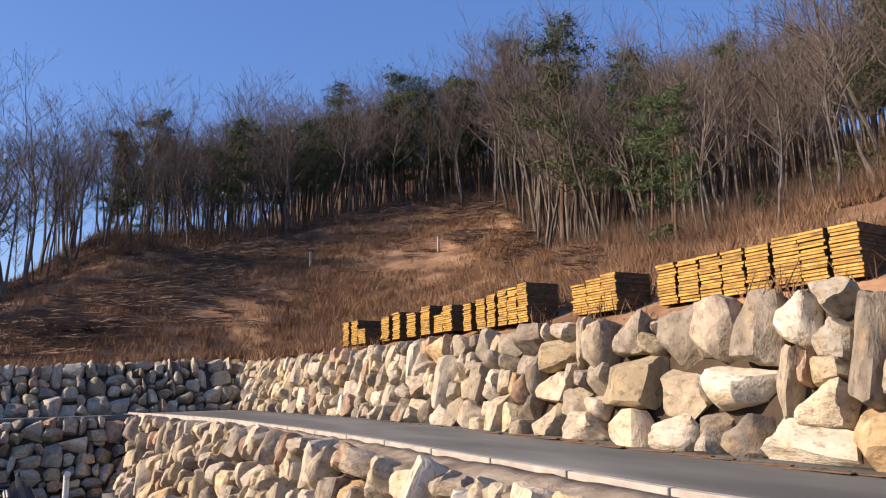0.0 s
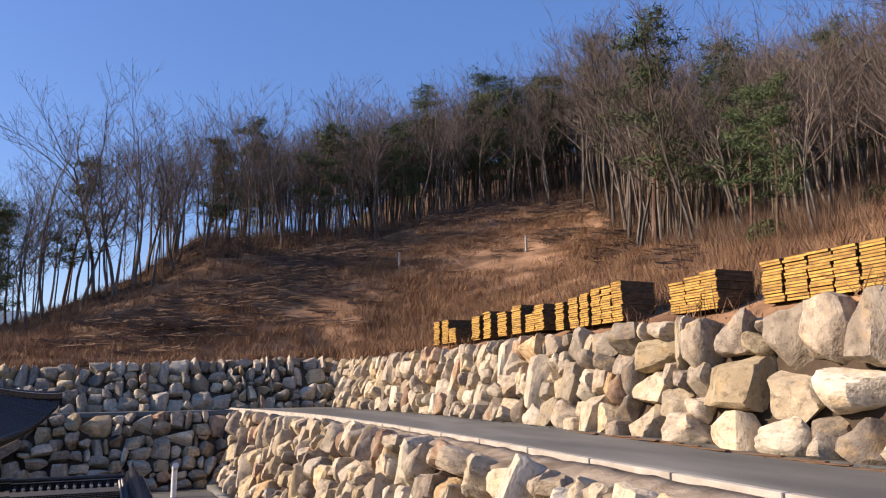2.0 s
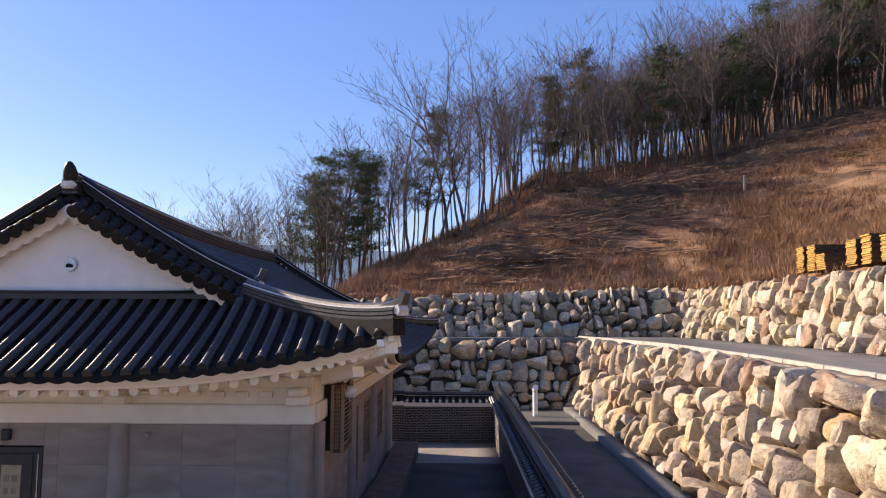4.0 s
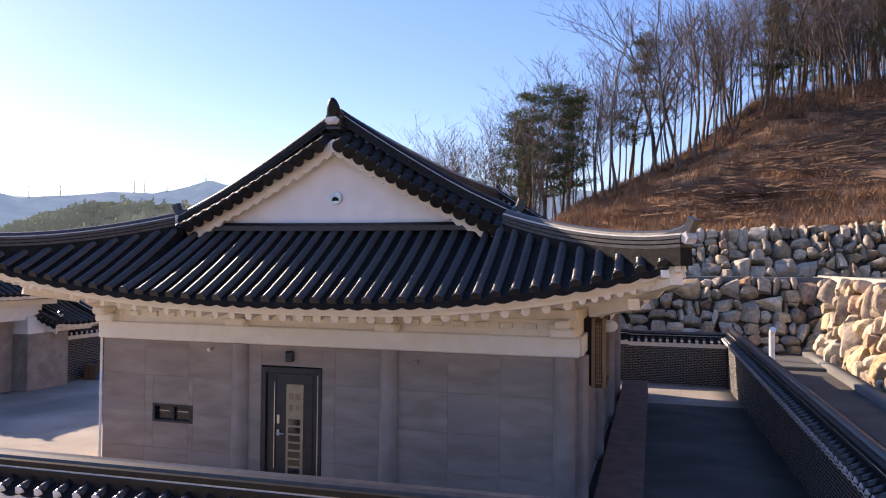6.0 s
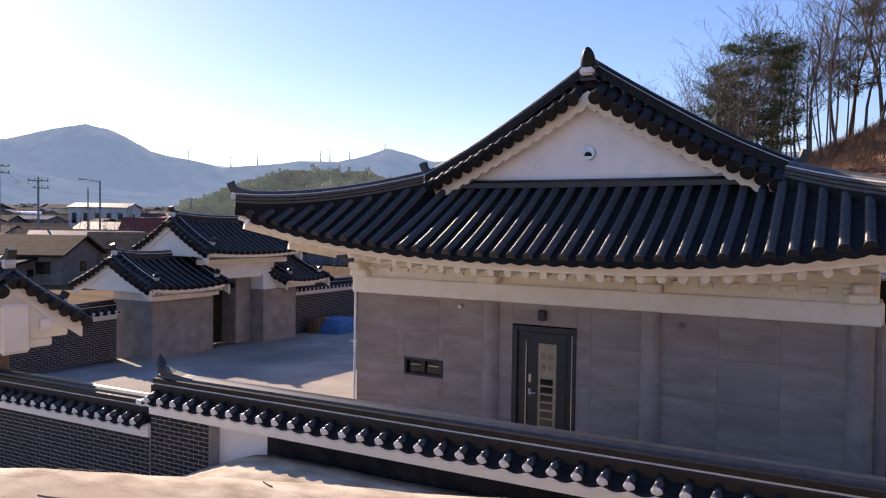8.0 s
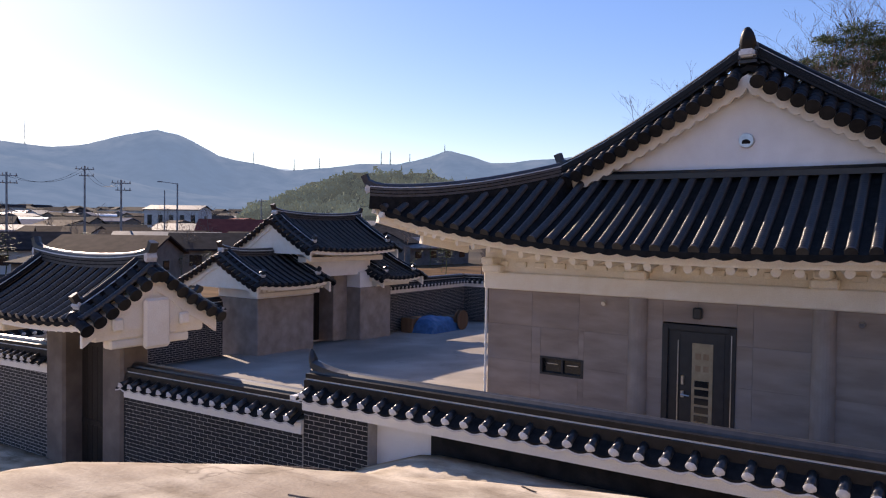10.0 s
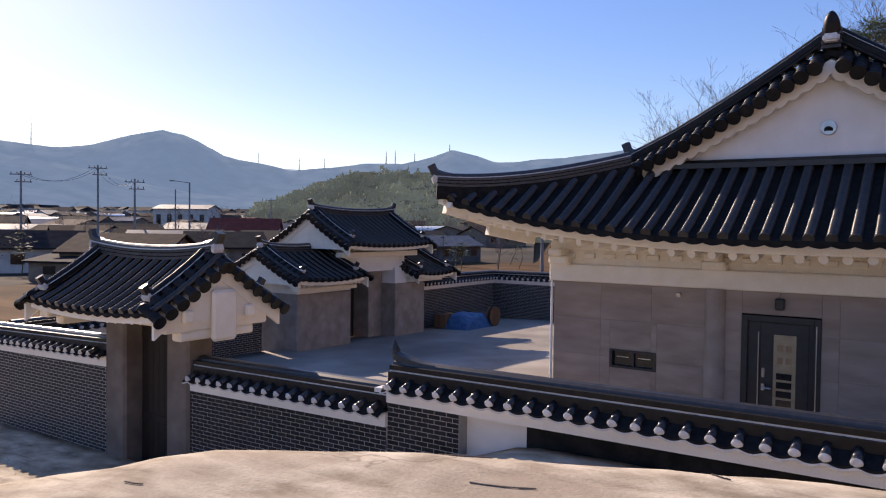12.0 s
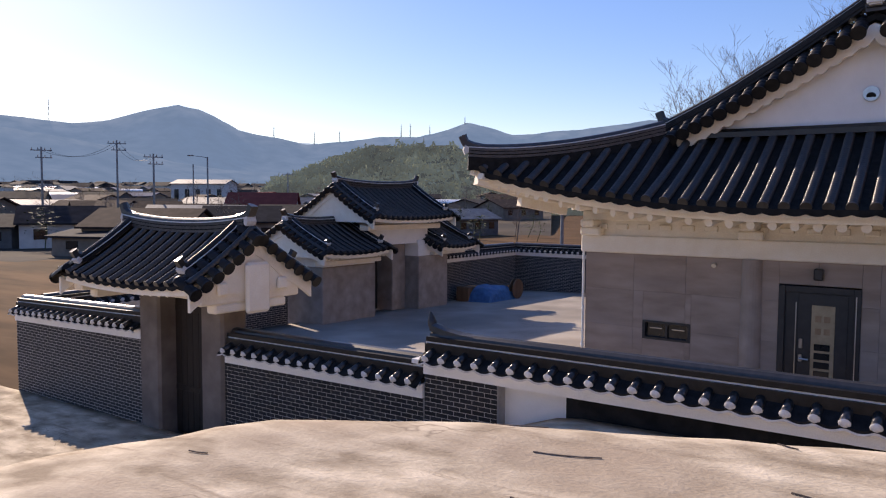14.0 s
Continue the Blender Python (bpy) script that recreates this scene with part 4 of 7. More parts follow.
# eaves: soffit, eave boards, round rafters
FY, BY, LX, RX = 12.62, 28.2, -12.38, -3.25


def eave_parts(edge, wall, outward):
    """edge(s) and wall(s): points along the eave's edge and the wall plate."""
    bm = bmesh.new()
    ss = np.linspace(-1, 1, 41)
    a = [edge(s) - outward * 0.10 + Vector((0, 0, -0.10)) for s in ss]
    sweep(bm, a, [(-0.04, -0.06), (0.04, -0.06), (0.04, 0.06), (-0.04, 0.06)])
    part("eave_board", bm, M_CREAM, house)
    bm = bmesh.new()
    sweep(bm, [p - outward * 0.16 + Vector((0, 0, -0.09)) for p in a], [(-0.05, -0.05), (0.05, -0.05), (0.05, 0.05), (-0.05, 0.05)])
    part("eave_board", bm, M_CREAM, house)
    bm = bmesh.new()
    rows = [[bm.verts.new(edge(s) + Vector((0, 0, -0.13)) - outward * 0.12), bm.verts.new(wall(s))] for s in ss]
    low = [[bm.verts.new(v.co + Vector((0, 0, 0.03))) for v in r] for r in rows]
    for r0, r1, q0, q1 in zip(rows, rows[1:], low, low[1:]):
        bm.faces.new((r0[0], r0[1], r1[1], r1[0]))
        bm.faces.new((q0[0], q1[0], q1[1], q0[1]))
    part("soffit", bm, M_CREAM, house, "cream painted eave boards")


def front_edge(e):
    return lambda s: Vector((HX + W * s, HY + e * (L - inset(s)), eave_z(s)))


def side_edge(d):
    return lambda s: Vector((HX + d * (W - inset(s)), HY + L * s, eave_z(s)))


def front_plate(e):
    yy = FY if e < 0 else BY
    return lambda s: Vector((HX + 4.75 * s, yy, 3.62 + 0.12 * abs(s)))


def side_plate(d):
    xx = RX if d > 0 else LX
    return lambda s: Vector((xx, 20.4 + 7.9 * s, 3.62 + 0.12 * abs(s)))


for e in (-1, 1):
    eave_parts(front_edge(e), front_plate(e), Vector((0, e, 0)))
    eave_parts(side_edge(e), side_plate(e), Vector((e, 0, 0)))
for e in (-1, 1):
    for s in np.linspace(-0.74, 0.74, 30):
        a, b = front_plate(e)(s), front_edge(e)(s)
        bm = bmesh.new()
        p0 = a + Vector((0, -e * 0.1, -0.09))
        p1 = b + Vector((0, -e * 0.33, -0.29))
        rod(bm, p0, p1, 0.075, 0.07, 12)
        part("rafter", bm, M_CREAM, house)
for e in (-1, 1):
    for s in np.linspace(-0.78, 0.78, 46):
        a, b = side_plate(e)(s), side_edge(e)(s)
        bm = bmesh.new()
        rod(bm, a + Vector((-e * 0.1, 0, -0.09)), b + Vector((-e * 0.33, 0, -0.29)), 0.075, 0.07, 12)
        part("rafter", bm, M_CREAM, house)
for ex in (-1, 1):
    for ey in (-1, 1):
        a = Vector((LX if ex < 0 else RX, FY if ey < 0 else BY, 3.55))
        b = Vector((HX + ex * (W - 0.12), HY + ey * (L - 0.12), eave_z(1) - 0.2))
        bm = bmesh.new()
        sweep(bm, [a.lerp(b, -0.05), a.lerp(b, 0.5) + Vector((0, 0, -0.06)), b], [(-0.11, -0.14), (0.11, -0.14), (0.11, 0.12), (-0.11, 0.12)])
        part("corner_rafter", bm, M_CREAM, house)
        bm = bmesh.new()
        sweep(bm, [a.lerp(b, 0.2) + Vector((0, 0, -0.2)), a.lerp(b, 0.62) + Vector((0, 0, -0.22))], [(-0.1, -0.13), (0.1, -0.13), (0.1, 0.1), (-0.1, 0.1)])
        part("corner_rafter", bm, M_CREAM, house)
        # fan rafters beside the corner
        for k in range(6):
            f = 0.78 + 0.2 * k / 6
            for vertical in (0, 1):
                edge = front_edge(ey)(ex * f) if not vertical else side_edge(ex)(ey * (0.82 + 0.16 * k / 6))
                bm = bmesh.new()
                rod(bm, a + Vector((0, 0, -0.02)), a.lerp(edge + Vector((0, 0, -0.25)), 0.86), 0.06, 0.055, 8)
                part("rafter", bm, M_CREAM, house)

# cream beams under the eaves
for e, y in ((-1, FY), (1, BY)):
    o = e * 0.09
    y0, y1 = sorted((y + o, y - e * 0.15))
    part("beam", boxed(LX - 0.05, RX + 0.05, y0, y1, 2.62, 2.95, 0.02), M_CREAM, house, "cream painted lower beam")
    part("frieze_wall", boxed(LX, RX, *sorted((y + e * 0.02, y - e * 0.12)), 2.95, 3.66), M_CREAM, house)
    part("beam", boxed(LX - 0.02, RX + 0.02, *sorted((y + e * 0.1, y - e * 0.1)), 3.22, 3.40, 0.02), M_CREAM, house)
    for k in range(22):
        x = LX + 0.35 + k * (RX - LX - 0.7) / 21
        part("beam_block", boxed(x - 0.11, x + 0.11, *sorted((y + e * 0.085, y - e * 0.05)), 3.06, 3.16, 0.012), M_CREAM, house)
for e, x in ((-1, LX), (1, RX)):
    x0, x1 = sorted((x + e * 0.09, x - e * 0.15))
    part("beam", boxed(x0, x1, FY + 0.16, BY - 0.16, 2.62, 2.95, 0.02), M_CREAM, house, "cream painted lower beam")
    part("frieze_wall", boxed(*sorted((x + e * 0.02, x - e * 0.12)), FY + 0.13, BY - 0.13, 2.95, 3.66), M_CREAM, house)
for x in (LX + 0.2, -9.35, -6.45, RX - 0.2):
    part("bracket", boxed(x - 0.13, x + 0.13, FY - 0.42, FY - 0.02, 3.1, 3.24, 0.03), M_CREAM, house)
    part("bracket", boxed(x - 0.2, x + 0.2, FY - 0.26, FY - 0.02, 2.94, 3.1, 0.03), M_CREAM, house)

# walls: grout core with an opening for the door and the window, granite panels and columns in front
T = 0.25
CORE = [(LX + 0.02, RX - 0.02, FY + 0.03, FY + T, -0.4, 0.1), (LX + 0.02, -11.22, FY + 0.03, FY + T, 0.1, 2.62), (-11.22, -10.35, FY + 0.03, FY + T, 0.1, 1.07),
        (-11.22, -10.35, FY + 0.03, FY + T, 1.41, 2.62), (-10.35, -8.92, FY + 0.03, FY + T, 0.1, 2.62), (-8.92, -7.72, FY + 0.03, FY + T, 2.24, 2.62),
        (-7.72, RX - 0.02, FY + 0.03, FY + T, 0.1, 2.62)]
bm = bmesh.new()
for c in CORE:
    box(bm, *c)
part("front_wall", bm, M_JOINT, house)
part("back_wall", boxed(LX, RX, BY - T, BY, -0.6, 2.62), M_GRANITE, house)
part("left_wall", boxed(LX, LX + T, FY + T, BY - T, -0.6, 2.62), M_GRANITE, house)
SIDE_OPEN = [(17.3, 18.4, 0.5, 2.4), (19.6, 20.9, 0.75, 2.35), (22.0, 24.2, 0.8, 2.3)]
yy = FY + T
for y0, y1, z0, z1 in SIDE_OPEN:
    z1 = min(z1, 2.62)
    part("wall_pier", boxed(RX - T, RX, yy, y0, -0.6, 2.62), M_GRANITE, house)
    part("window_apron", boxed(RX - T, RX, y0, y1, -0.6, z0), M_GRANITE, house)
    if z1 < 2.6:
        part("window_head", boxed(RX - T, RX, y0, y1, z1, 2.62), M_GRANITE, house)
    yy = y1
part("wall_pier", boxed(RX - T, RX, yy, BY - T, -0.6, 2.62), M_GRANITE, house)


def panel_field(x0, x1, z0, z1, holes, seed):
    """Granite slabs with open joints, cut round the openings."""
    rng = random.Random(seed)
    zs = [z0, z0 + 0.68, z0 + 1.36, z0 + 2.04, z1]
    n = max(1, round((x1 - x0) / 1.0))
    xs_ = [x0 + (x1 - x0) * i / n for i in range(n + 1)]
    todo = [(a, b, c, d) for a, b in zip(xs_, xs_[1:]) for c, d in zip(zs, zs[1:])]
    for h in holes:
        left = []
        for a, b, c, d in todo:
            if h[0] >= b or h[1] <= a or h[2] >= d or h[3] <= c:
                left.append((a, b, c, d))
                continue
            if a < h[0]:
                left.append((a, h[0], c, d))
            if b > h[1]:
                left.append((h[1], b, c, d))
            m0, m1 = max(a, h[0]), min(b, h[1])
            if c < h[2]:
                left.append((m0, m1, c, h[2]))
            if d > h[3]:
                left.append((m0, m1, h[3], d))
        todo = left
    for a, b, c, d in todo:
        if b - a > 0.02 and d - c > 0.02:
            o = rng.uniform(0, 0.002)
            part("stone_panel", boxed(a + 0.0015, b - 0.0015, FY - o, FY + 0.027, c + 0.0015, d - 0.0015, 0.001), M_GRANITE, house)


DOOR, WIN = (-8.92, -7.72, 0.0, 2.24), (-11.22, -10.35, 1.07, 1.41)
COLS = [LX - 0.13, -9.35, -6.45, RX - 0.2]
for a, b in zip(COLS, COLS[1:]):
    panel_field(a + 0.15, b - 0.15, -0.1, 2.62, [DOOR, WIN], int(a * 10))
for x in COLS[1:]:
    bm = bmesh.new()
    rod(bm, (x, FY + 0.04, -0.3), (x, FY + 0.04, 2.62), 0.19, 0.17, 24)
    part("column", bm, M_COLUMN, house, smooth=False)
    bm = boxed(x - 0.16, x + 0.16, FY + 0.005, FY + 0.03, -0.1, 2.62)
    part("column_back", bm, M_COLUMN, house)
# drain pipe joint line, small lamps and pipe ends
for x, z in ((-9.95, 2.5), (-5.95, 2.45)):
    bm = bmesh.new()
    rod(bm, (x, FY, z), (x, FY - 0.08, z), 0.02, 0.02, 8)
    rod(bm, (x, FY - 0.075, z), (x, FY - 0.12, z - 0.02), 0.045, 0.04, 10)
    part("spot_lamp", bm, M_STEEL, house, "small steel spot lamp")
bm = boxed(-8.40, -8.26, FY - 0.11, FY - 0.003, 2.33, 2.52, 0.02)
part("wall_lamp", bm, M_DOORM, house, "black wall lamp over the door")

# white notched rod added on the corner in place of its sunlit edge
bm = bmesh.new()
rod(bm, (LX - 0.02, FY - 0.02, -0.3), (LX - 0.02, FY - 0.02, 2.62), 0.024, 0.024, 12)
downpipe = part("downpipe", bm, M_PVC, house, "white rod added for the sunlit wall corner")
for z in (0.1, 0.8, 1.5, 2.2):
    bm = bmesh.new()
    rod(bm, (LX - 0.02, FY - 0.02, z), (LX - 0.02, FY - 0.02, z + 0.04), 0.033, 0.033, 12)
    part("clamp", bm, M_PVC, downpipe)

# entrance door
door = part("door", boxed(-8.86, -7.78, FY + 0.03, FY + 0.09, 0.1, 2.18, 0.006), M_DOORM, house, "anthracite steel door with a champagne panel")
bm = bmesh.new()
box(bm, -8.92, -8.82, FY - 0.02, FY + 0.1, 0.1, 2.22, 0.006)
box(bm, -7.82, -7.72, FY - 0.02, FY + 0.1, 0.1, 2.22, 0.006)
box(bm, -8.82, -7.82, FY - 0.02, FY + 0.1, 2.12, 2.22, 0.006)
part("door_frame", bm, M_DOORM, door)
part("leaf_panel", boxed(-8.62, -7.9, FY + 0.018, FY + 0.028, 0.15, 2.1, 0.004), M_DOORM, door)
part("inlay", boxed(-8.42, -8.08, FY + 0.006, FY + 0.016, 0.2, 1.92, 0.003), M_BRASS, door, "champagne coloured inlay")
for k in range(7):
    z = 0.32 + k * 0.145
    part("glass_slot", boxed(-8.37, -8.14, FY - 0.001, FY + 0.005, z, z + 0.105), M_GLASS, door, "small dark glass pane")
for k in range(4):
    x = -8.365 + 0.13 * (k % 2)
    z = 1.45 + 0.2 * (k // 2)
    part("inlay_square", boxed(x, x + 0.09, FY + 0.001, FY + 0.005, z, z + 0.1), M_LATTICE, door, "raised square ornament")
bm = boxed(-8.60, -8.54, FY - 0.01, FY + 0.017, 1.2, 1.36, 0.01)
part("keypad", bm, M_STEEL, door, "steel lock keypad")
bm = boxed(-8.6, -8.54, FY - 0.01, FY + 0.017, 0.98, 1.1, 0.01)
rod(bm, (-8.57, FY - 0.01, 1.04), (-8.57, FY - 0.06, 1.04), 0.015)
rod(bm, (-8.58, FY - 0.055, 1.04), (-8.44, FY - 0.055, 1.035), 0.014)
part("handle", bm, M_STEEL, door, "steel lever handle")
part("pull_strip", boxed(-8.66, -8.645, FY + 0.0, FY + 0.017, 0.4, 1.95), M_STEEL, door)
part("hinge_strip", boxed(-7.795, -7.78, FY - 0.03, FY - 0.021, 0.2, 2.1), M_STEEL, door)

# small window
window = bmesh.new()
box(window, -11.22, -11.17, FY - 0.012, FY + 0.12, 1.07, 1.41)
box(window, -10.40, -10.35, FY - 0.012, FY + 0.12, 1.07, 1.41)
box(window, -11.17, -10.40, FY - 0.012, FY + 0.12, 1.07, 1.11)
box(window, -11.17, -10.40, FY - 0.012, FY + 0.12, 1.37, 1.41)
box(window, -10.805, -10.765, FY + 0.02, FY + 0.12, 1.11, 1.37)
win = part("window", window, M_DOORM, house, "small dark framed window")
for a, b in ((-11.17, -10.805), (-10.765, -10.40)):
    part("pane", boxed(a, b, FY + 0.07, FY + 0.08, 1.11, 1.37), M_GLASS, win)
    part("pane_bar", boxed(a + 0.07, b - 0.07, FY + 0.045, FY + 0.06, 1.265, 1.28), M_STEEL, win)

# side openings: lattice window and doors
for k, (y0, y1, z0, z1) in enumerate(SIDE_OPEN):
    z1 = min(z1, 2.6)
    bm = bmesh.new()
    box(bm, RX - 0.16, RX + 0.03, y0 + 0.001, y0 + 0.08, z0, z1)
    box(bm, RX - 0.16, RX + 0.03, y1 - 0.08, y1 - 0.001, z0, z1)
    box(bm, RX - 0.16, RX + 0.03, y0 + 0.08, y1 - 0.08, z0, z0 + 0.08)
    box(bm, RX - 0.16, RX + 0.03, y0 + 0.08, y1 - 0.08, z1 - 0.08, z1)
    ww = part("window", bm, M_LATTICE, house, "pale wooden lattice window")
    part("pane", boxed(RX - 0.13, RX - 0.12, y0 + 0.08, y1 - 0.08, z0 + 0.08, z1 - 0.08), M_GLASS, ww)
    ny = int((y1 - y0 - 0.16) / 0.16)
    for i in range(1, ny):
        y = y0 + 0.08 + (y1 - y0 - 0.16) * i / ny
        part("lattice_bar", boxed(RX - 0.08, RX - 0.045, y - 0.013, y + 0.013, z0 + 0.08, z1 - 0.08), M_LATTICE, ww)
    nz = int((z1 - z0 - 0.16) / 0.12)
    for i in range(1, nz):
        z = z0 + 0.08 + (z1 - z0 - 0.16) * i / nz
        part("lattice_bar", boxed(RX - 0.045, RX - 0.01, y0 + 0.08, y1 - 0.08, z - 0.011, z + 0.011), M_LATTICE, ww)
for y in (13.05, 17.0, 21.4, 25.5):
    bm = bmesh.new()
    rod(bm, (RX + 0.02, y, -0.4), (RX + 0.02, y, 2.62), 0.15, 0.14, 16)
    part("column", bm, M_COLUMN, house)
# stone terrace along the side wall
terrace = tagged(new("side_terrace", mesh_of("side_terrace", boxed(RX + 0.2, -2.22, 12.9, 27.2, -0.6, 0.14, 0.02), M_DECK)), "reddish brown paved terrace along the house side", "terrace")

# lattice screen hung on the side wall near the corner, with a round lamp over it
screen = thing("lattice_screen", "brown wooden lattice screen box on the side wall", "screen")
SX0, SX1, SY0, SY1, SZ0, SZ1 = RX + 0.16, RX + 0.4, 13.55, 14.7, 2.0, 3.2
for x, y in ((SX0, SY0), (SX1 - 0.06, SY0), (SX1 - 0.06, SY1 - 0.06), (SX0, SY1 - 0.06)):
    part("post", boxed(x, x + 0.06, y, y + 0.06, SZ0, SZ1, 0.005), M_LATTICE, screen)
for z in (SZ0, SZ1 - 0.07):
    part("rail", boxed(SX0 + 0.06, SX1 - 0.06, SY0 + 0.005, SY0 + 0.055, z, z + 0.07), M_WOOD, screen)
    part("rail", boxed(SX1 - 0.055, SX1 - 0.005, SY0 + 0.06, SY1 - 0.06, z, z + 0.07), M_WOOD, screen)
for i in range(1, 4):
    x = SX0 + 0.06 + (SX1 - SX0 - 0.12) * i / 4
    part("bar", boxed(x - 0.009, x + 0.009, SY0 + 0.02, SY0 + 0.04, SZ0 + 0.07, SZ1 - 0.07), M_LATTICE, screen)
for i in range(1, 14):
    z = SZ0 + 0.07 + (SZ1 - SZ0 - 0.14) * i / 14
    part("bar", boxed(SX0 + 0.06, SX1 - 0.06, SY0 + 0.008, SY0 + 0.02, z - 0.009, z + 0.009), M_LATTICE, screen)
    part("bar", boxed(SX1 - 0.02, SX1 - 0.008, SY0 + 0.06, SY1 - 0.06, z - 0.009, z + 0.009), M_LATTICE, screen)
part("back_panel", boxed(SX0 - 0.15, SX0, SY0 + 0.1, SY1 - 0.1, SZ0 + 0.02, SZ1 - 0.02), M_GATEWOOD, screen)
# near-black block fills the box behind the bars
part("inner_box", boxed(SX0 + 0.001, SX1 - 0.07, SY0 + 0.07, SY1 - 0.07, SZ0 + 0.08, SZ1 - 0.1), M_DEEPSHADE, screen)
lamp = thing("round_lamp", "white round wall lamp under the eave", "lamp")
bm = bmesh.new()
bmesh.ops.create_uvsphere(bm, u_segments=20, v_segments=12, radius=0.15, matrix=Matrix.Translation((SX1 + 0.04, SY0 + 0.3, 3.05)) @ Matrix.Diagonal((1, 1, 0.75, 1)))
part("globe", bm, M_PVC, lamp, smooth=True)
bm = bmesh.new()
rod(bm, (SX1 + 0.04, SY0 + 0.3, 3.14), (SX1 + 0.04, SY0 + 0.3, 3.42), 0.02, 0.02, 8)
part("stem", bm, M_DOORM, lamp)
# ---- gates ----
def gable_roof(parent, x0, x1, yc, half, z_eave, z_ridge, pitch=0.27, flip=False, ridge_layers=3, r=0.07, side_in=0.42):
    """Small tiled gable roof with its ridge along x in the parent's own frame."""
    def row(sd, x):
        s = (x - (x0 + x1) / 2) / ((x1 - x0) / 2)
        lift = 0.10 * abs(s) ** 2.2
        return [Vector((x, yc + sd * half * (1 - u), z_eave + lift + (z_ridge - z_eave) * (0.78 * u + 0.22 * u * u))) for u in np.linspace(0, 1, 8)]
    n = int((x1 - x0) / pitch)
    first = None
    for sd in (-1, 1):
        b = bed(pan_rows(lambda x: row(sd, x), (x0 + x1) / 2, n, (x1 - x0) / n), parent if first is None else first, "roof" if first is None else "pan_layer", M_TILE_BED, thick=0.07)
        first = first or b
        for k in range(n + 1):
            x = x0 + (x1 - x0) * k / n
            part("tile_roll", round_tiles(row(sd, x), r * 0.86), M_TILE, first)
        bm = bmesh.new()
        xs2 = np.linspace(x0 + 0.1, x1 - 0.1, 15)
        sweep(bm, [row(sd, x)[0] + Vector((0, -sd * 0.1, -0.13)) for x in xs2], [(-0.05, -0.06), (0.05, -0.06), (0.05, 0.06), (-0.05, 0.06)])
        part("eave_board", bm, M_CREAM, parent)
        for x in np.arange(x0 + 0.2, x1 - 0.1, 0.24):
            a, b2 = row(sd, x)[0], row(sd, x)[-1]
            bm = bmesh.new()
            rod(bm, a + Vector((0, -sd * 0.16, -0.19)), a.lerp(b2, 0.75) + Vector((0, 0, -0.2)), 0.05, 0.05, 8)
            part("rafter", bm, M_CREAM, parent)
    rp = [Vector((x, yc, z_ridge - 0.03 + 0.13 * abs((x - (x0 + x1) / 2) / ((x1 - x0) / 2)) ** 2.2)) for x in np.linspace(x0 + 0.12, x1 - 0.12, 15)]
    _, h = stacked_ridge(rp, first, "main_ridge", ridge_layers, 0.12, 0.065, 0.075)
    end_tile(rp[0], (-1, 0), h, first, 0.7)
    end_tile(rp[-1], (1, 0), h, first, 0.7)
    for e, xe in ((-1, x0), (1, x1)):
        for sd in (-1, 1):
            path = [p + Vector((-e * 0.34, 0, 0.03)) for p in row(sd, xe)][::-1]
            path = path[:-1]
            _, vh = stacked_ridge(path, first, "verge_ridge", 2, 0.1, 0.05, 0.065, mat=M_CAPTILE)
            end_tile(path[-1], (0, sd), vh, first, 0.5)
            for p in resample(row(sd, xe), 0.25)[:-1]:
                bm = round_tiles([p + Vector((e * 0.2, 0, -0.17)), p + Vector((-e * 0.25, 0, 0.03))], 0.105, step=0.22)
                part("verge_tile", bm, M_CAPTILE, first)
        bm = bmesh.new()
        x = xe + e * 0.06
        pts = row(-1, xe)[:-1] + row(1, xe)[::-1]
        top = [bm.verts.new(p + Vector((e * 0.06, 0, -0.14))) for p in pts]
        bot = [bm.verts.new(p + Vector((e * 0.06, 0, -0.46 + 0.05 * abs(math.sin(i * 0.9))))) for i, p in enumerate(pts)]
        t2 = [bm.verts.new(v.co - Vector((e * 0.07, 0, 0))) for v in top]
        b2 = [bm.verts.new(v.co - Vector((e * 0.07, 0, 0))) for v in bot]
        for i in range(len(pts) - 1):
            bm.faces.new((top[i], top[i + 1], bot[i + 1], bot[i]))
            bm.faces.new((t2[i], b2[i], b2[i + 1], t2[i + 1]))
            bm.faces.new((bot[i], bot[i + 1], b2[i + 1], b2[i]))
        bm.faces.new((top[0], bot[0], b2[0], t2[0])), bm.faces.new((top[-1], t2[-1], b2[-1], bot[-1]))
        bmesh.ops.recalc_face_normals(bm, faces=bm.faces)
        part("bargeboard", bm, M_CREAM, parent, "cream painted gable board")
        bm = bmesh.new()
        gx = xe + e * (0.045 - 0.05 * side_in)
        tri = [Vector((gx, yc - half * 0.86, z_eave - 0.14)), Vector((gx, yc + half * 0.86, z_eave - 0.14)), Vector((gx, yc, z_ridge - 0.04))]
        f0 = [bm.verts.new(p) for p in tri]
        f1 = [bm.verts.new(p - Vector((e * 0.15, 0, 0))) for p in tri]
        bm.faces.new(f0), bm.faces.new(f1[::-1])
        for i in range(3):
            bm.faces.new((f0[i], f1[i], f1[(i + 1) % 3], f0[(i + 1) % 3]))
        bmesh.ops.recalc_face_normals(bm, faces=bm.faces)
        part("gable_wall", bm, M_CREAM, parent)
    return first


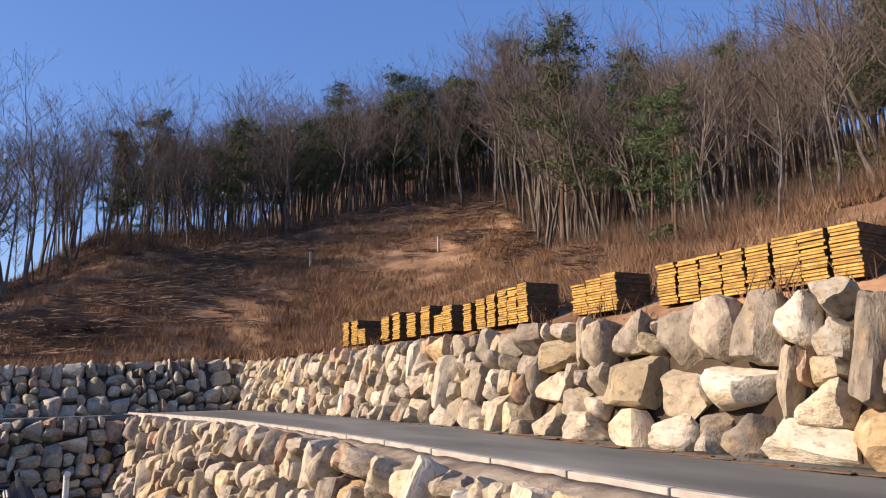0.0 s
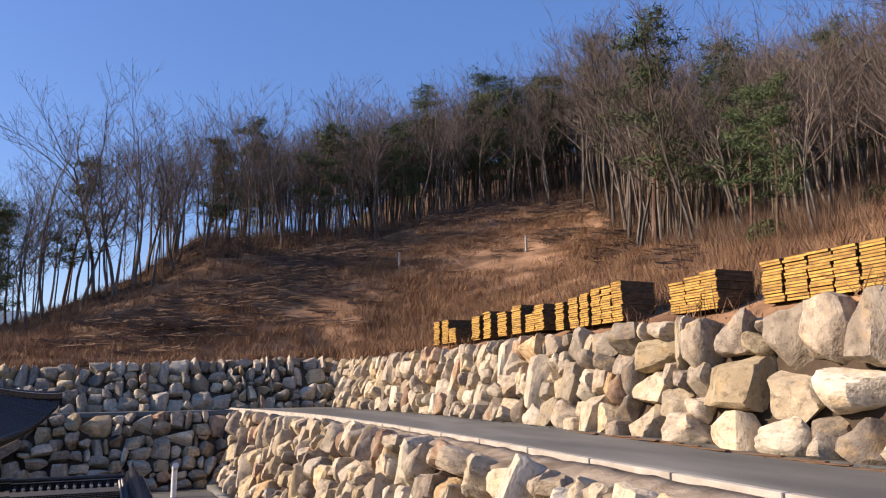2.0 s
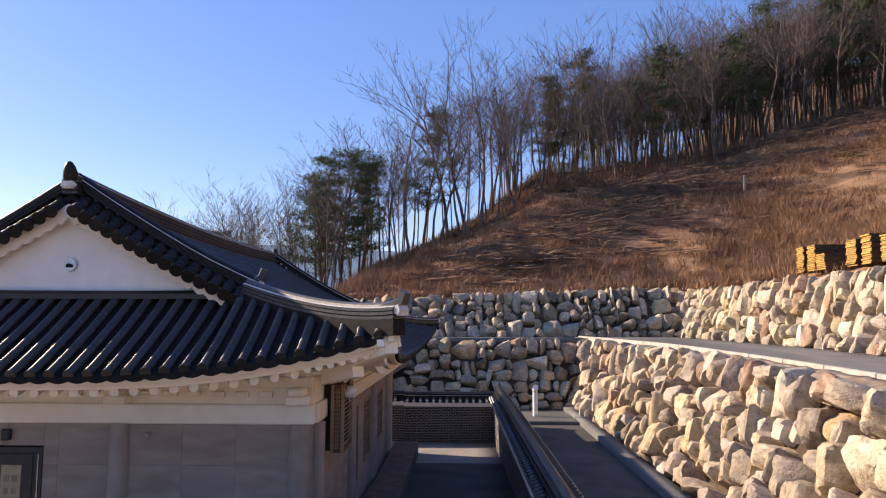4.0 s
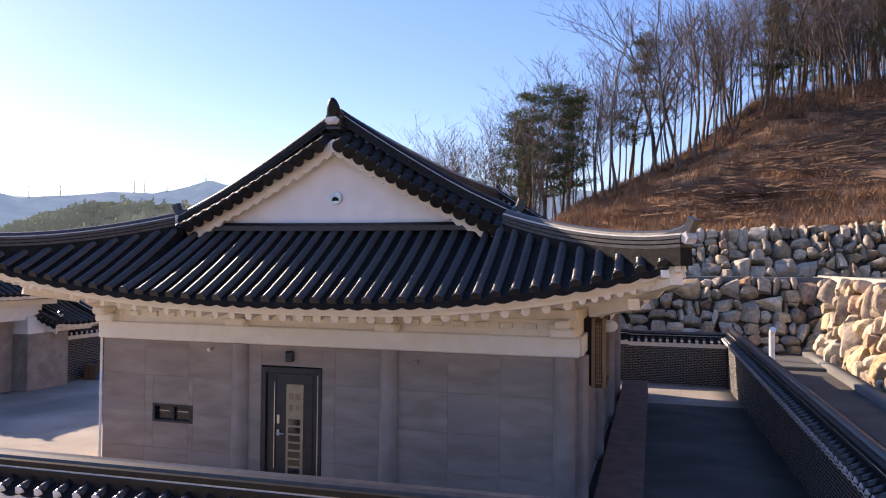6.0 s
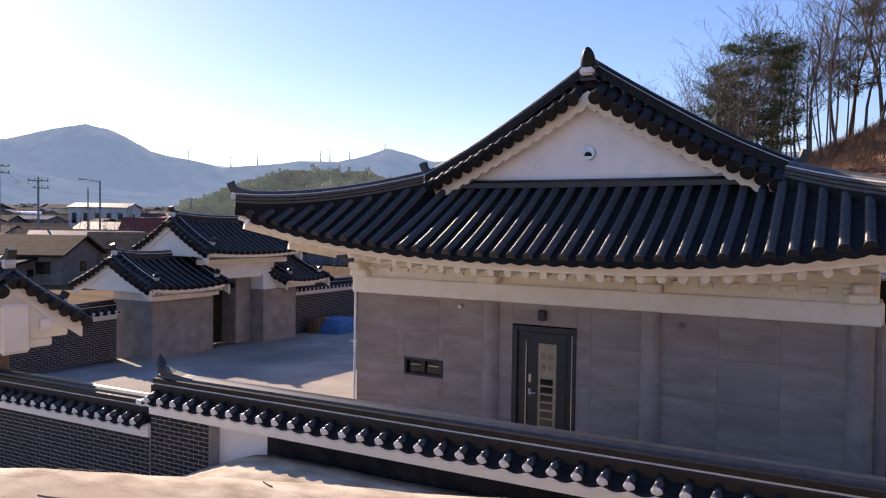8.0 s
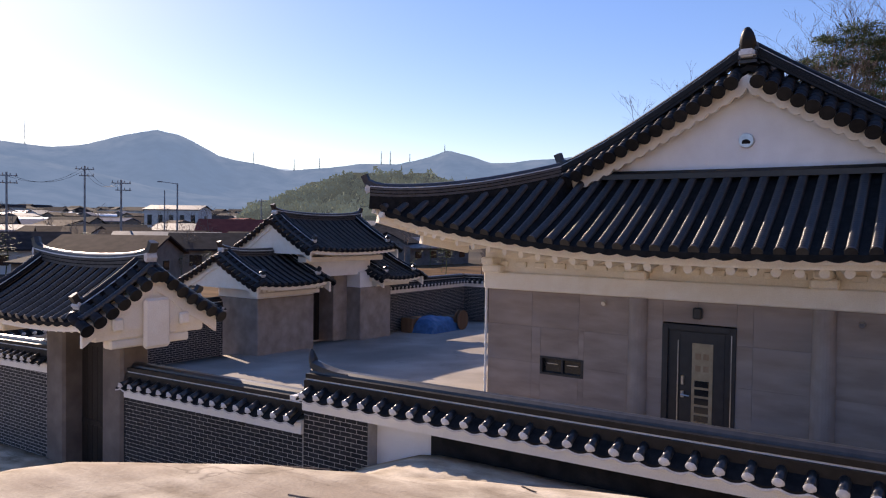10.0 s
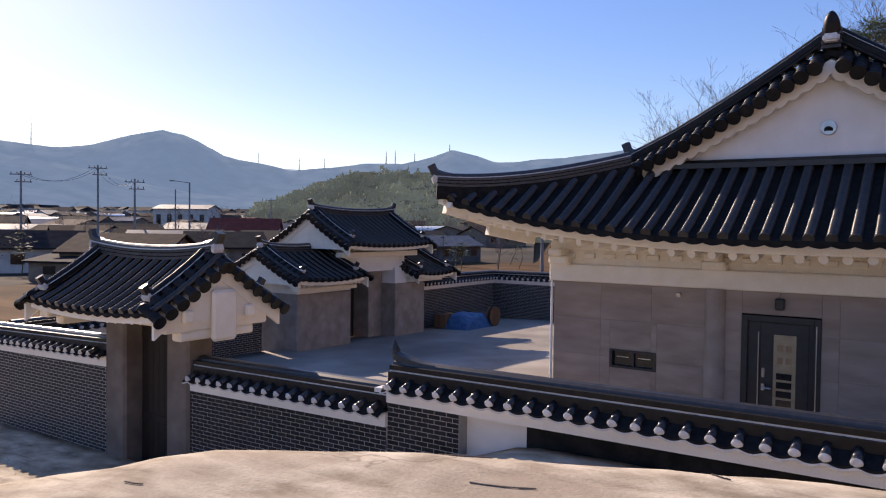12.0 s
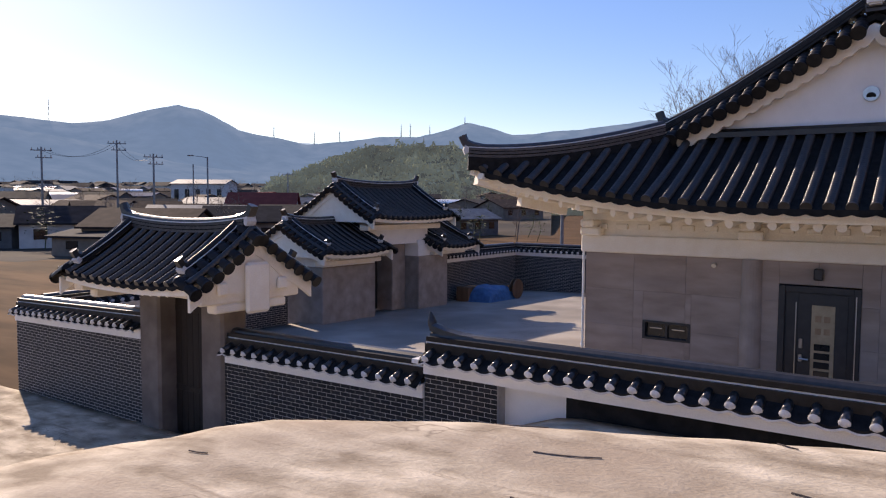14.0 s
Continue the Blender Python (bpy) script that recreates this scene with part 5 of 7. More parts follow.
def plank_leaf(parent, x0, x1, y, z0, z1, axis="x"):
    """A leaf of upright boards in a gateway."""
    leaf = part("door", boxed(x0, x1, y - 0.02, y + 0.02, z0, z1), M_GATEWOOD, parent, "dark wooden gate leaf")
    n = max(2, int((x1 - x0) / 0.16))
    for i in range(n):
        a, b = x0 + (x1 - x0) * i / n, x0 + (x1 - x0) * (i + 1) / n
        part("board", boxed(a + 0.004, b - 0.004, y - 0.035, y - 0.021, z0 + 0.01, z1 - 0.01, 0.004), M_GATEWOOD, leaf)
    for z in (z0 + 0.9, z1 - 0.3):
        part("rail", boxed(x0 + 0.02, x1 - 0.02, y - 0.055, y - 0.036, z - 0.05, z + 0.05, 0.004), M_GATEWOOD, leaf)
    return leaf


gate = thing("side_gate", "granite gate with black tiled roof and cream gables", "gate")
gable_roof(gate, -20.35, -16.45, 7.98, 1.32, 2.12, 2.98, side_in=0.12)
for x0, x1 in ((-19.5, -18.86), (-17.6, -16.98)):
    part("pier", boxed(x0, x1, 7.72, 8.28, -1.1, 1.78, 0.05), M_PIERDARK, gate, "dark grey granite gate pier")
part("lintel", boxed(-19.7, -16.72, 7.55, 8.42, 1.78, 1.96, 0.03), M_CREAM, gate)
part("lintel", boxed(-20.0, -16.45, 7.7, 8.28, 1.96, 2.2, 0.03), M_CREAM, gate)
for y in (7.05, 8.9):
    part("purlin", boxed(-20.2, -16.6, y - 0.09, y + 0.09, 2.02, 2.2, 0.03), M_CREAM, gate)
for x in (-20.2, -16.6):
    part("side_board", boxed(x - 0.14, x + 0.14, 6.9, 9.06, 1.82, 2.04, 0.03), M_CREAM, gate)
    part("side_board", boxed(x - 0.12, x + 0.12, 7.2, 8.76, 1.66, 1.82, 0.03), M_CREAM, gate)
    e = 1 if x > -18 else -1
    part("wind_block", boxed(*sorted((x + e * 0.215, x + e * 0.3)), 7.72, 8.24, 1.62, 2.5, 0.05), M_CREAM, gate)
    for y in (7.25, 8.55):
        part("purlin_end", boxed(*sorted((x + e * 0.2, x + e * 0.29)), y - 0.1, y + 0.1, 1.98, 2.2, 0.03), M_CREAM, gate)
    part("cross_beam", boxed(x - 0.1, x + 0.1, 7.0, 8.95, 1.9, 2.06, 0.03), M_CREAM, gate)
    part("cross_beam", boxed(x - 0.08, x + 0.08, 7.5, 8.5, 2.2, 2.5, 0.05), M_CREAM, gate)
plank_leaf(gate, -18.85, -17.61, 8.12, -0.95, 1.78)

# main gate: three roofs, ridges along y, facing the courtyard
main_gate = thing("main_gate", "tall three-roofed gate house with granite walls", "gate", at=(-24.2, 20.5, 0))
main_gate.rotation_euler = (0, 0, radians(90))
# in its own frame x runs along the facade and -y faces the courtyard
gable_roof(main_gate, -2.45, 2.25, 0.0, 1.85, 2.98, 4.05)
gable_roof(main_gate, -4.75, -1.55, 0.0, 1.85, 1.92, 2.78)
gable_roof(main_gate, 1.6, 4.1, 0.0, 1.75, 1.85, 2.62)
part("wall", boxed(-4.1, -1.52, -1.1, 0.9, -1.0, 1.42, 0.03), M_PIER, main_gate, "grey granite gate wall")
part("wall", boxed(-4.05, -1.5, -1.05, 0.85, 1.42, 2.0), M_PLASTER, main_gate, "white plaster wall head")
part("wall", boxed(0.98, 2.85, -1.1, 0.9, -1.0, 1.5, 0.03), M_PIER, main_gate, "grey granite gate wall")
part("wall", boxed(1.0, 2.8, -1.05, 0.85, 1.5, 2.1), M_PLASTER, main_gate, "white plaster wall head")
part("pier", boxed(0.2, 0.98, -0.45, 0.6, -1.0, 2.6, 0.03), M_PIER, main_gate, "grey granite gate pier")
part("wall", boxed(-1.75, 1.7, -0.95, 0.8, 2.0, 2.98), M_PLASTER, main_gate, "white plaster wall head")
for k in range(16):
    x = -4.3 + k * 0.19
    part("beam_block", boxed(x - 0.06, x + 0.06, -1.42, -1.06, 1.66, 1.78, 0.012), M_CREAM, main_gate)
part("beam", boxed(-4.4, -1.5, -1.35, -1.06, 1.5, 1.64, 0.02), M_CREAM, main_gate)
part("beam", boxed(-2.2, 2.0, -1.35, -0.96, 2.55, 2.74, 0.02), M_CREAM, main_gate)
part("beam", boxed(1.7, 3.8, -1.3, -1.06, 1.52, 1.66, 0.02), M_CREAM, main_gate)
plank_leaf(main_gate, -1.5, 0.19, 0.3, -0.5, 2.0)
# ---- stacks of formwork panels on the berm ----
def panel_stack(x, y, z, long_, wide, n, seed, turn=0):
    """A pile of steel-edged plywood panels."""
    rng = random.Random(seed)
    st = thing("formwork_stack", "stack of yellow formwork panels on the berm", "formwork", "formwork stacks", at=(x, y, z))
    st.rotation_euler = (0, 0, radians(turn))
    for k in range(n):
        dx, dy = rng.uniform(-0.03, 0.03), rng.uniform(-0.025, 0.025)
        bm = bmesh.new()
        z0 = k * 0.068
        box(bm, dx - long_ / 2, dx + long_ / 2, dy - wide / 2, dy + wide / 2, z0 + 0.045, z0 + 0.06, mat=1)
        # long rails coloured dark: the shade on that side of the stack
        for sy in (-1, 1):
            box(bm, dx - long_ / 2 + 0.024, dx + long_ / 2 - 0.024, dy + sy * (wide / 2 - 0.02) - 0.012, dy + sy * (wide / 2 - 0.02) + 0.012, z0, z0 + 0.05, mat=1)
        for sx in (-1, 1):
            box(bm, dx + sx * (long_ / 2 - 0.012) - 0.012, dx + sx * (long_ / 2 - 0.012) + 0.012, dy - wide / 2, dy + wide / 2, z0, z0 + 0.052)
        part("panel", bm, (M_YELLOW, M_PLYSHADE), st)
    return st


ZB = 6.12
spots = []
for y in np.arange(7.53, 12.1, 0.6):
    spots.append((13.6, y, ZB + 0.1, 1.2, 0.54, 15 if y < 9 else 14))
for y, n in ((13.6, 14), (14.17, 13), (14.75, 12)):
    spots.append((13.6, y, ZB + 0.16, 1.2, 0.54, n))
for y, n in ((17.22, 17), (17.72, 16), (18.22, 16), (18.82, 15), (19.48, 14), (20.2, 13)):
    spots.append((13.6, y, ZB + 0.2, 1.2, 0.46, n))
for y, n in ((21.6, 13), (22.15, 9), (23.1, 15), (24.2, 13), (25.35, 15), (26.4, 14)):
    spots.append((13.7, y, ZB + 0.3, 1.3, 0.6, n))
for y, n in ((28.6, 9), (29.3, 15), (30.2, 15)):
    spots.append((13.7, y, ZB + 0.35, 1.3, 0.6, n))
for i, (x, y, z, a, b, n) in enumerate(spots):
    panel_stack(x, y, z, a, b, n, i, random.Random(i).uniform(-3, 3))

# boundary posts on the slope
for x, y in ((22.2, 59.0), (32.1, 54.2)):
    bm = bmesh.new()
    rod(bm, (0, 0, -0.4), (0, 0, 1.35), 0.12, 0.11, 8)
    rod(bm, (0, 0, 1.35), (0, 0, 1.4), 0.14, 0.1, 8)
    p = tagged(new("boundary_post", mesh_of("boundary_post", bm, M_KERB)), "pale concrete boundary post in dry grass", "post", "boundary posts")
    p.location = (x, y, hill(x, y))


# ---- trees ----
def bare_tree(seed, height):
    """Leafless tree: trunk mesh and crown of limbs and twigs."""
    rng = random.Random(seed)
    tv, tf, cv, cf = [], [], [], []

    def tube(a, b, ra, rb, sides, vs, fs):
        d = (b - a)
        q = d.to_track_quat("Z", "Y")
        k = len(vs)
        for p, r in ((a, ra), (b, rb)):
            for i in range(sides):
                w = 2 * math.pi * i / sides
                vs.append(tuple(p + q @ Vector((math.cos(w) * r, math.sin(w) * r, 0))))
        for i in range(sides):
            j = (i + 1) % sides
            fs.append((k + i, k + j, k + sides + j, k + sides + i))

    def grow(p, d, length, r, level):
        if level > 4 or length < 0.3:
            return
        segs = 3 if level < 2 else 2
        for s in range(segs):
            d2 = (d + Vector((rng.gauss(0, 0.24), rng.gauss(0, 0.24), rng.gauss(0.04, 0.16)))).normalized()
            q = p + d2 * (length / segs)
            r2 = max(0.007, r * (0.84 if level < 3 else 0.75))
            tube(p, q, r, r2, 5 if level < 2 else 3, cv, cf)
            if level >= 1 or s > 0:
                for _ in range(1 if level < 3 else 2):
                    if rng.random() < 0.8:
                        ang = rng.uniform(0, 6.28)
                        side = Vector((math.cos(ang), math.sin(ang), rng.uniform(0.1, 0.8))).normalized()
                        grow(q, (d2 * 0.9 + side * 0.75).normalized(), length * rng.uniform(0.5, 0.72), max(0.009, r2 * 0.6), level + 1)
            p, d, r = q, d2, r2
        grow(p, d, length * 0.66, max(0.009, r * 0.8), level + 1)

    p = Vector((0, 0, -0.4))
    d = Vector((rng.gauss(0, 0.05), rng.gauss(0, 0.05), 1)).normalized()
    r = height * 0.0115
    fork = rng.uniform(0.38, 0.55)
    n = 7
    for s in range(n):
        d = (d + Vector((rng.gauss(0, 0.09), rng.gauss(0, 0.09), 0.1))).normalized()
        q = p + d * (height * 0.74 / n)
        tube(p, q, r, r * 0.88, 6, tv, tf)
        r *= 0.88
        if s / n > fork - 0.12:
            for _ in range(2):
                ang = rng.uniform(0, 6.28)
                side = Vector((math.cos(ang), math.sin(ang), rng.uniform(0.35, 0.9))).normalized()
                grow(q, (d * 0.6 + side).normalized(), height * rng.uniform(0.17, 0.3), r * 0.6, 1)
        p = q
    grow(p, d, height * 0.2, r, 1)
    t = bpy.data.meshes.new("trunk")
    t.from_pydata(tv, [], tf)
    t.materials.append(M_BARK)
    c = bpy.data.meshes.new("crown")
    c.from_pydata(cv, [], cf)
    c.materials.append(M_TWIG)
    return t, c


def pine_tree(seed, height):
    rng = random.Random(seed)
    bm = bmesh.new()
    p = Vector((0, 0, -0.4))
    d = Vector((rng.gauss(0, 0.04), rng.gauss(0, 0.04), 1)).normalized()
    r = height * 0.013
    knotsl = []
    for s in range(9):
        d = (d + Vector((rng.gauss(0, 0.05), rng.gauss(0, 0.05), 0.12))).normalized()
        q = p + d * height / 9
        rod(bm, p, q, r, r * 0.86, 7, caps=False)
        r *= 0.86
        p = q
        knotsl.append((p.copy(), r))
    nv, nf = [], []

    def tuft(c, size):
        for _ in range(int(26 * size / 0.4)):
            o = Vector((rng.gauss(0, 1), rng.gauss(0, 1), rng.gauss(0, 0.24))) * size * 0.62
            a = Vector((rng.gauss(0, 1), rng.gauss(0, 1), rng.gauss(0.3, 0.7))).normalized() * rng.uniform(0.25, 0.42)
            b = Vector((rng.gauss(0, 1), rng.gauss(0, 1), rng.gauss(0, 1))).normalized() * 0.036
            k = len(nv)
            nv.extend([tuple(c + o - b), tuple(c + o + b), tuple(c + o + a)])
            nf.append((k, k + 1, k + 2))
    for p0, r0 in knotsl[2:]:
        lvl = (p0.z / height)
        for _ in range(rng.randint(3, 5)):
            ang = rng.uniform(0, 6.28)
            ln = height * rng.uniform(0.09, 0.25) * (1.25 - 0.8 * lvl)
            d = Vector((math.cos(ang), math.sin(ang), rng.uniform(-0.05, 0.45))).normalized()
            a = p0 + Vector((0, 0, rng.uniform(-0.5, 0.5)))
            m = a + d * ln * 0.55
            e = m + (d + Vector((0, 0, 0.25))).normalized() * ln * 0.45
            rod(bm, a, m, r0 * 0.42, r0 * 0.28, 4, caps=False)
            rod(bm, m, e, r0 * 0.28, r0 * 0.1, 4, caps=False)
            for f in (0.4, 0.6, 0.78, 0.92, 1.05):
                c = a.lerp(e, f) + Vector((rng.gauss(0, 0.25), rng.gauss(0, 0.25), rng.gauss(0.05, 0.08)))
                tuft(c, rng.uniform(0.3, 0.72) * height / 11)
    tuft(knotsl[-1][0], 1.2)
    t = mesh_of("trunk", bm, M_PINEBARK)
    c = bpy.data.meshes.new("crown")
    c.from_pydata(nv, [], nf)
    c.materials.append(M_NEEDLE)
    return t, c


BARE = [bare_tree(s, 12.0) for s in range(11, 17)]
PINES = [pine_tree(s, 11.0) for s in range(31, 36)]


def plant(kind, meshes, x, y, z, s, turn, lean, label):
    ob = thing(kind, label, "tree", "hillside trees", at=(x, y, z))
    ob.scale = (s, s, s * 1.0)
    ob.rotation_euler = (lean * math.cos(turn), lean * math.sin(turn), turn)
    for nm, me in zip(("trunk", "crown"), meshes):
        o = new(nm, me)
        o.parent = ob
    return ob


rng = random.Random(77)
placed = []


def try_tree(x, y, gap, pine, s):
    if any((x - a) ** 2 + (y - b) ** 2 < gap * gap for a, b in placed):
        return False
    placed.append((x, y))
    z = terrain(x, y) - 0.1
    if pine:
        plant("pine_tree", rng.choice(PINES), x, y, z, s, rng.uniform(0, 6.28), rng.uniform(0, 0.06), "dark green pine on the dry hillside")
    else:
        plant("bare_tree", rng.choice(BARE), x, y, z, s, rng.uniform(0, 6.28), rng.uniform(0, 0.05), "leafless grey-brown tree on the dry hillside")
    return True


def clearing(x, y):
    """The mown grassy slope without trees: by bearing and distance from the path's start."""
    az = math.degrees(math.atan2(x, y))
    D = math.hypot(x, y)
    lim = knots(az, [(-60, 62), (-20, 62), (-14, 62), (-8, 62), (-2, 62), (6, 65), (18, 72), (30, 82), (36, 74), (39, 54), (42, 44), (50, 33.5), (57, 31), (75, 31)])
    return D < lim


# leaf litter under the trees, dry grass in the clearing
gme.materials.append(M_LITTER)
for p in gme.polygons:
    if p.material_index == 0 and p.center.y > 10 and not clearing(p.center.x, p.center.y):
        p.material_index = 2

n = 0
tries = 0
while n < 250 and tries < 20000:
    tries += 1
    deg = rng.uniform(-22, 76)
    az = radians(deg)
    lim = knots(deg, [(-60, 62), (-20, 62), (-14, 62), (-8, 62), (-2, 62), (6, 65), (18, 72), (30, 82), (36, 74), (39, 54), (42, 44), (50, 33.5), (57, 31), (75, 31)])
    D = lim + abs(rng.gauss(0, 9 if deg < 6 else 13))
    x, y = D * math.sin(az), D * math.cos(az)
    if clearing(x, y) or (x < 16 and y < 48) or D > 112 or (deg < 3 and rng.random() < 0.7) or (3 <= deg < 36 and rng.random() < 0.4):
        continue
    pine = rng.random() < (0.12 if deg < 3 else 0.2 if deg < 34 else 0.2)
    top = 4.4 + D * math.tan(radians(knots(deg, [(-24, 6), (-18, 9.5), (-14, 11.5), (-10, 15), (-5, 18.5), (0, 20.5), (9, 21), (19, 23.5), (27, 25), (33, 25.5), (36, 29), (40, 28), (44, 25.5), (52, 25.5), (58, 26), (61, 30), (70, 30)]) * rng.uniform(0.84, 1.03)))
    tall = min(19.0, top - terrain(x, y)) * rng.uniform(0.85, 1.0)
    if tall < 5.5:
        continue
    if try_tree(x, y, 2.1, pine, tall / (11.5 if pine else 12.5)):
        n += 1


def join(name, items, mat, label, category):
    """Many copies of one mesh in a single object."""
    vs, fs, k = [], [], 0
    for me_v, me_f, m in items:
        v = np.c_[me_v, np.ones(len(me_v))] @ np.array(m).T
        vs.append(v[:, :3])
        fs.append(me_f + k)
        k += len(me_v)
    me = bpy.data.meshes.new(name)
    V, F = np.concatenate(vs), np.concatenate(fs)
    me.from_pydata(V.tolist(), [], F.tolist())
    me.materials.append(mat)
    return tagged(new(name, me), label, category, kind="stuff")


# brown blades and tufts over the slope
def tuft_mesh(seed, blades, h, spread, thick):
    r = random.Random(seed)
    v, f = [], []
    for i in range(blades):
        a = r.uniform(0, 6.28)
        o = Vector((r.gauss(0, spread), r.gauss(0, spread), 0))
        lean = Vector((r.gauss(0, 0.35), r.gauss(0, 0.35), 1)) * h * r.uniform(0.5, 1.1)
        s = Vector((math.cos(a), math.sin(a), 0)) * thick
        k = len(v)
        v += [tuple(o - s), tuple(o + s), tuple(o + lean)]
        f.append((k, k + 1, k + 2))
    return np.array(v), np.array(f)


TUFTS = [tuft_mesh(s, 12, 0.55, 0.18, 0.016) for s in range(6)]
items = []
rng = random.Random(5)
while len(items) < 24000:
    if rng.random() < 0.45:
        x, y = rng.uniform(12.3, 34), rng.uniform(4, 46)
    else:
        x, y = rng.uniform(-18, 42), 44.2 + abs(rng.gauss(0, 14))
    dens = noise.noise(Vector((x * 0.12, y * 0.12, 9)))
    if rng.random() > 0.55 + dens:
        continue
    if x <= 14.4 and y < 32 and rng.random() < 0.93:
        continue
    z = terrain(x, y) if (x > 14.2 or y > 46.6) else (6.1 + 0.012 * max(0, y - 16) if x > 12.3 and y < 44 else knots(x, [(-22, 4.9), (-10, 5.5), (0, 6.0), (6, 6.3), (13, 6.6)]) + 0.1)
    s = rng.uniform(0.6, 1.5)
    v, f = rng.choice(TUFTS)
    items.append((v, f, Matrix.Translation((x, y, z - 0.03)) @ Matrix.Rotation(rng.uniform(0, 6.28), 4, "Z") @ Matrix.Diagonal((s, s, s, 1))))
join("dry_grass", items, M_GRASS, "tall dry brown grass on the slope", "grass")

# undergrowth among the trees
BRUSH = [tuft_mesh(s + 40, 44, 1.15, 0.5, 0.009) for s in range(6)]
items = []
while len(items) < 6500:
    az = radians(rng.uniform(6, 76))
    D = rng.uniform(31, 112)
    x, y = D * math.sin(az), D * math.cos(az)
    if clearing(x, y) or (x < 16 and y < 50):
        if not (rng.random() < 0.05 and x > 16):
            continue
    v, f = rng.choice(BRUSH)
    s = rng.uniform(0.45, 1.5)
    items.append((v, f, Matrix.Translation((x, y, terrain(x, y) - 0.05)) @ Matrix.Rotation(rng.uniform(0, 6.28), 4, "Z") @ Matrix.Diagonal((s, s, s, 1))))
join("undergrowth", items, M_BRUSH, "bare brown undergrowth below the trees", "undergrowth")


# low evergreen bushes at the edge of the wood
for bx, by, size in ((27.5, 24.5, 1.1), (33.0, 18.0, 1.9), (35.5, 16.0, 1.6), (30.5, 21.0, 0.9)):
    rs = random.Random(int(bx * 10))
    bv, bf = [], []
    for _ in range(900):
        d = Vector((rs.gauss(0, 1), rs.gauss(0, 1), abs(rs.gauss(0, 0.9)))).normalized() * rs.uniform(0.45, 1.0) * size
        k = len(bv)
        bv += [tuple(d + Vector((rs.gauss(0, 1), rs.gauss(0, 1), rs.gauss(0, 1))) * 0.075) for _ in range(3)]
        bf.append((k, k + 1, k + 2))
    bush = thing("evergreen_bush", "dull green leafy bush at the edge of the wood", "bush", "hillside bushes", at=(bx, by, hill(bx, by)))
    leaves = bpy.data.meshes.new("leaves")
    leaves.from_pydata(bv, [], bf)
    leaves.materials.append(M_SHRUB)
    under(new("leaves", leaves), bush)
    bm = bmesh.new()
    for w in range(5):
        rod(bm, (0, 0, -0.2), (math.cos(w * 1.3) * size * 0.5, math.sin(w * 1.3) * size * 0.5, size * 0.7), 0.03, 0.012, 5)
    part("stems", bm, M_BARK, bush)

# cut branches left lying over the slope
STICKS = []
for sd in range(6):
    r = random.Random(sd + 90)
    v, f = [], []
    for _ in range(9):
        c = Vector((r.gauss(0, 0.7), r.gauss(0, 0.35), r.uniform(0.02, 0.2)))
        d = Vector((1, r.gauss(0, 0.35), r.gauss(0, 0.1))).normalized() * r.uniform(0.5, 1.3)
        w = Vector((0, 0.025, 0.015))
        k = len(v)
        v += [tuple(c - d - w), tuple(c - d + w), tuple(c + d + w * 0.5), tuple(c + d - w * 0.5)]
        v += [tuple(c - d + Vector((0, -0.01, 0.04))), tuple(c + d + Vector((0, 0, 0.03)))]
        f += [(k, k + 1, k + 2), (k, k + 2, k + 3), (k, k + 3, k + 5), (k, k + 5, k + 4), (k + 1, k + 4, k + 5), (k + 1, k + 5, k + 2)]
    STICKS.append((np.array(v), np.array(f)))
items = []
while len(items) < 800:
    deg = rng.uniform(-4, 44)
    lim = knots(deg, [(-4, 51), (6, 60), (18, 71), (30, 82), (36, 74), (44, 46)])
    D = lim - abs(rng.gauss(0, 7)) + 2
    x, y = D * math.sin(radians(deg)), D * math.cos(radians(deg))
    if y < 47 and x < 15 or noise.noise(Vector((x * 0.1, y * 0.25, 4))) < -0.05:
        continue
    v, f = rng.choice(STICKS)
    s = rng.uniform(0.6, 1.3)
    items.append((v, f, Matrix.Translation((x, y, terrain(x, y) - 0.02)) @ Matrix.Rotation(rng.gauss(-0.4, 0.4), 4, "Z") @ Matrix.Diagonal((s, s, s, 1))))
for _ in range(70):
    x, y = 4.2 + rng.gauss(0, 1.3), 51.0 + rng.gauss(0, 0.8)
    v, f = rng.choice(STICKS)
    items.append((v, f, Matrix.Translation((x, y, terrain(x, y) + abs(rng.gauss(0, 0.3)))) @ Matrix.Rotation(rng.gauss(0, 0.6), 4, "Z")))
join("cut_branches", items, M_BRUSH, "dark cut branches lying on the slope", "branches")


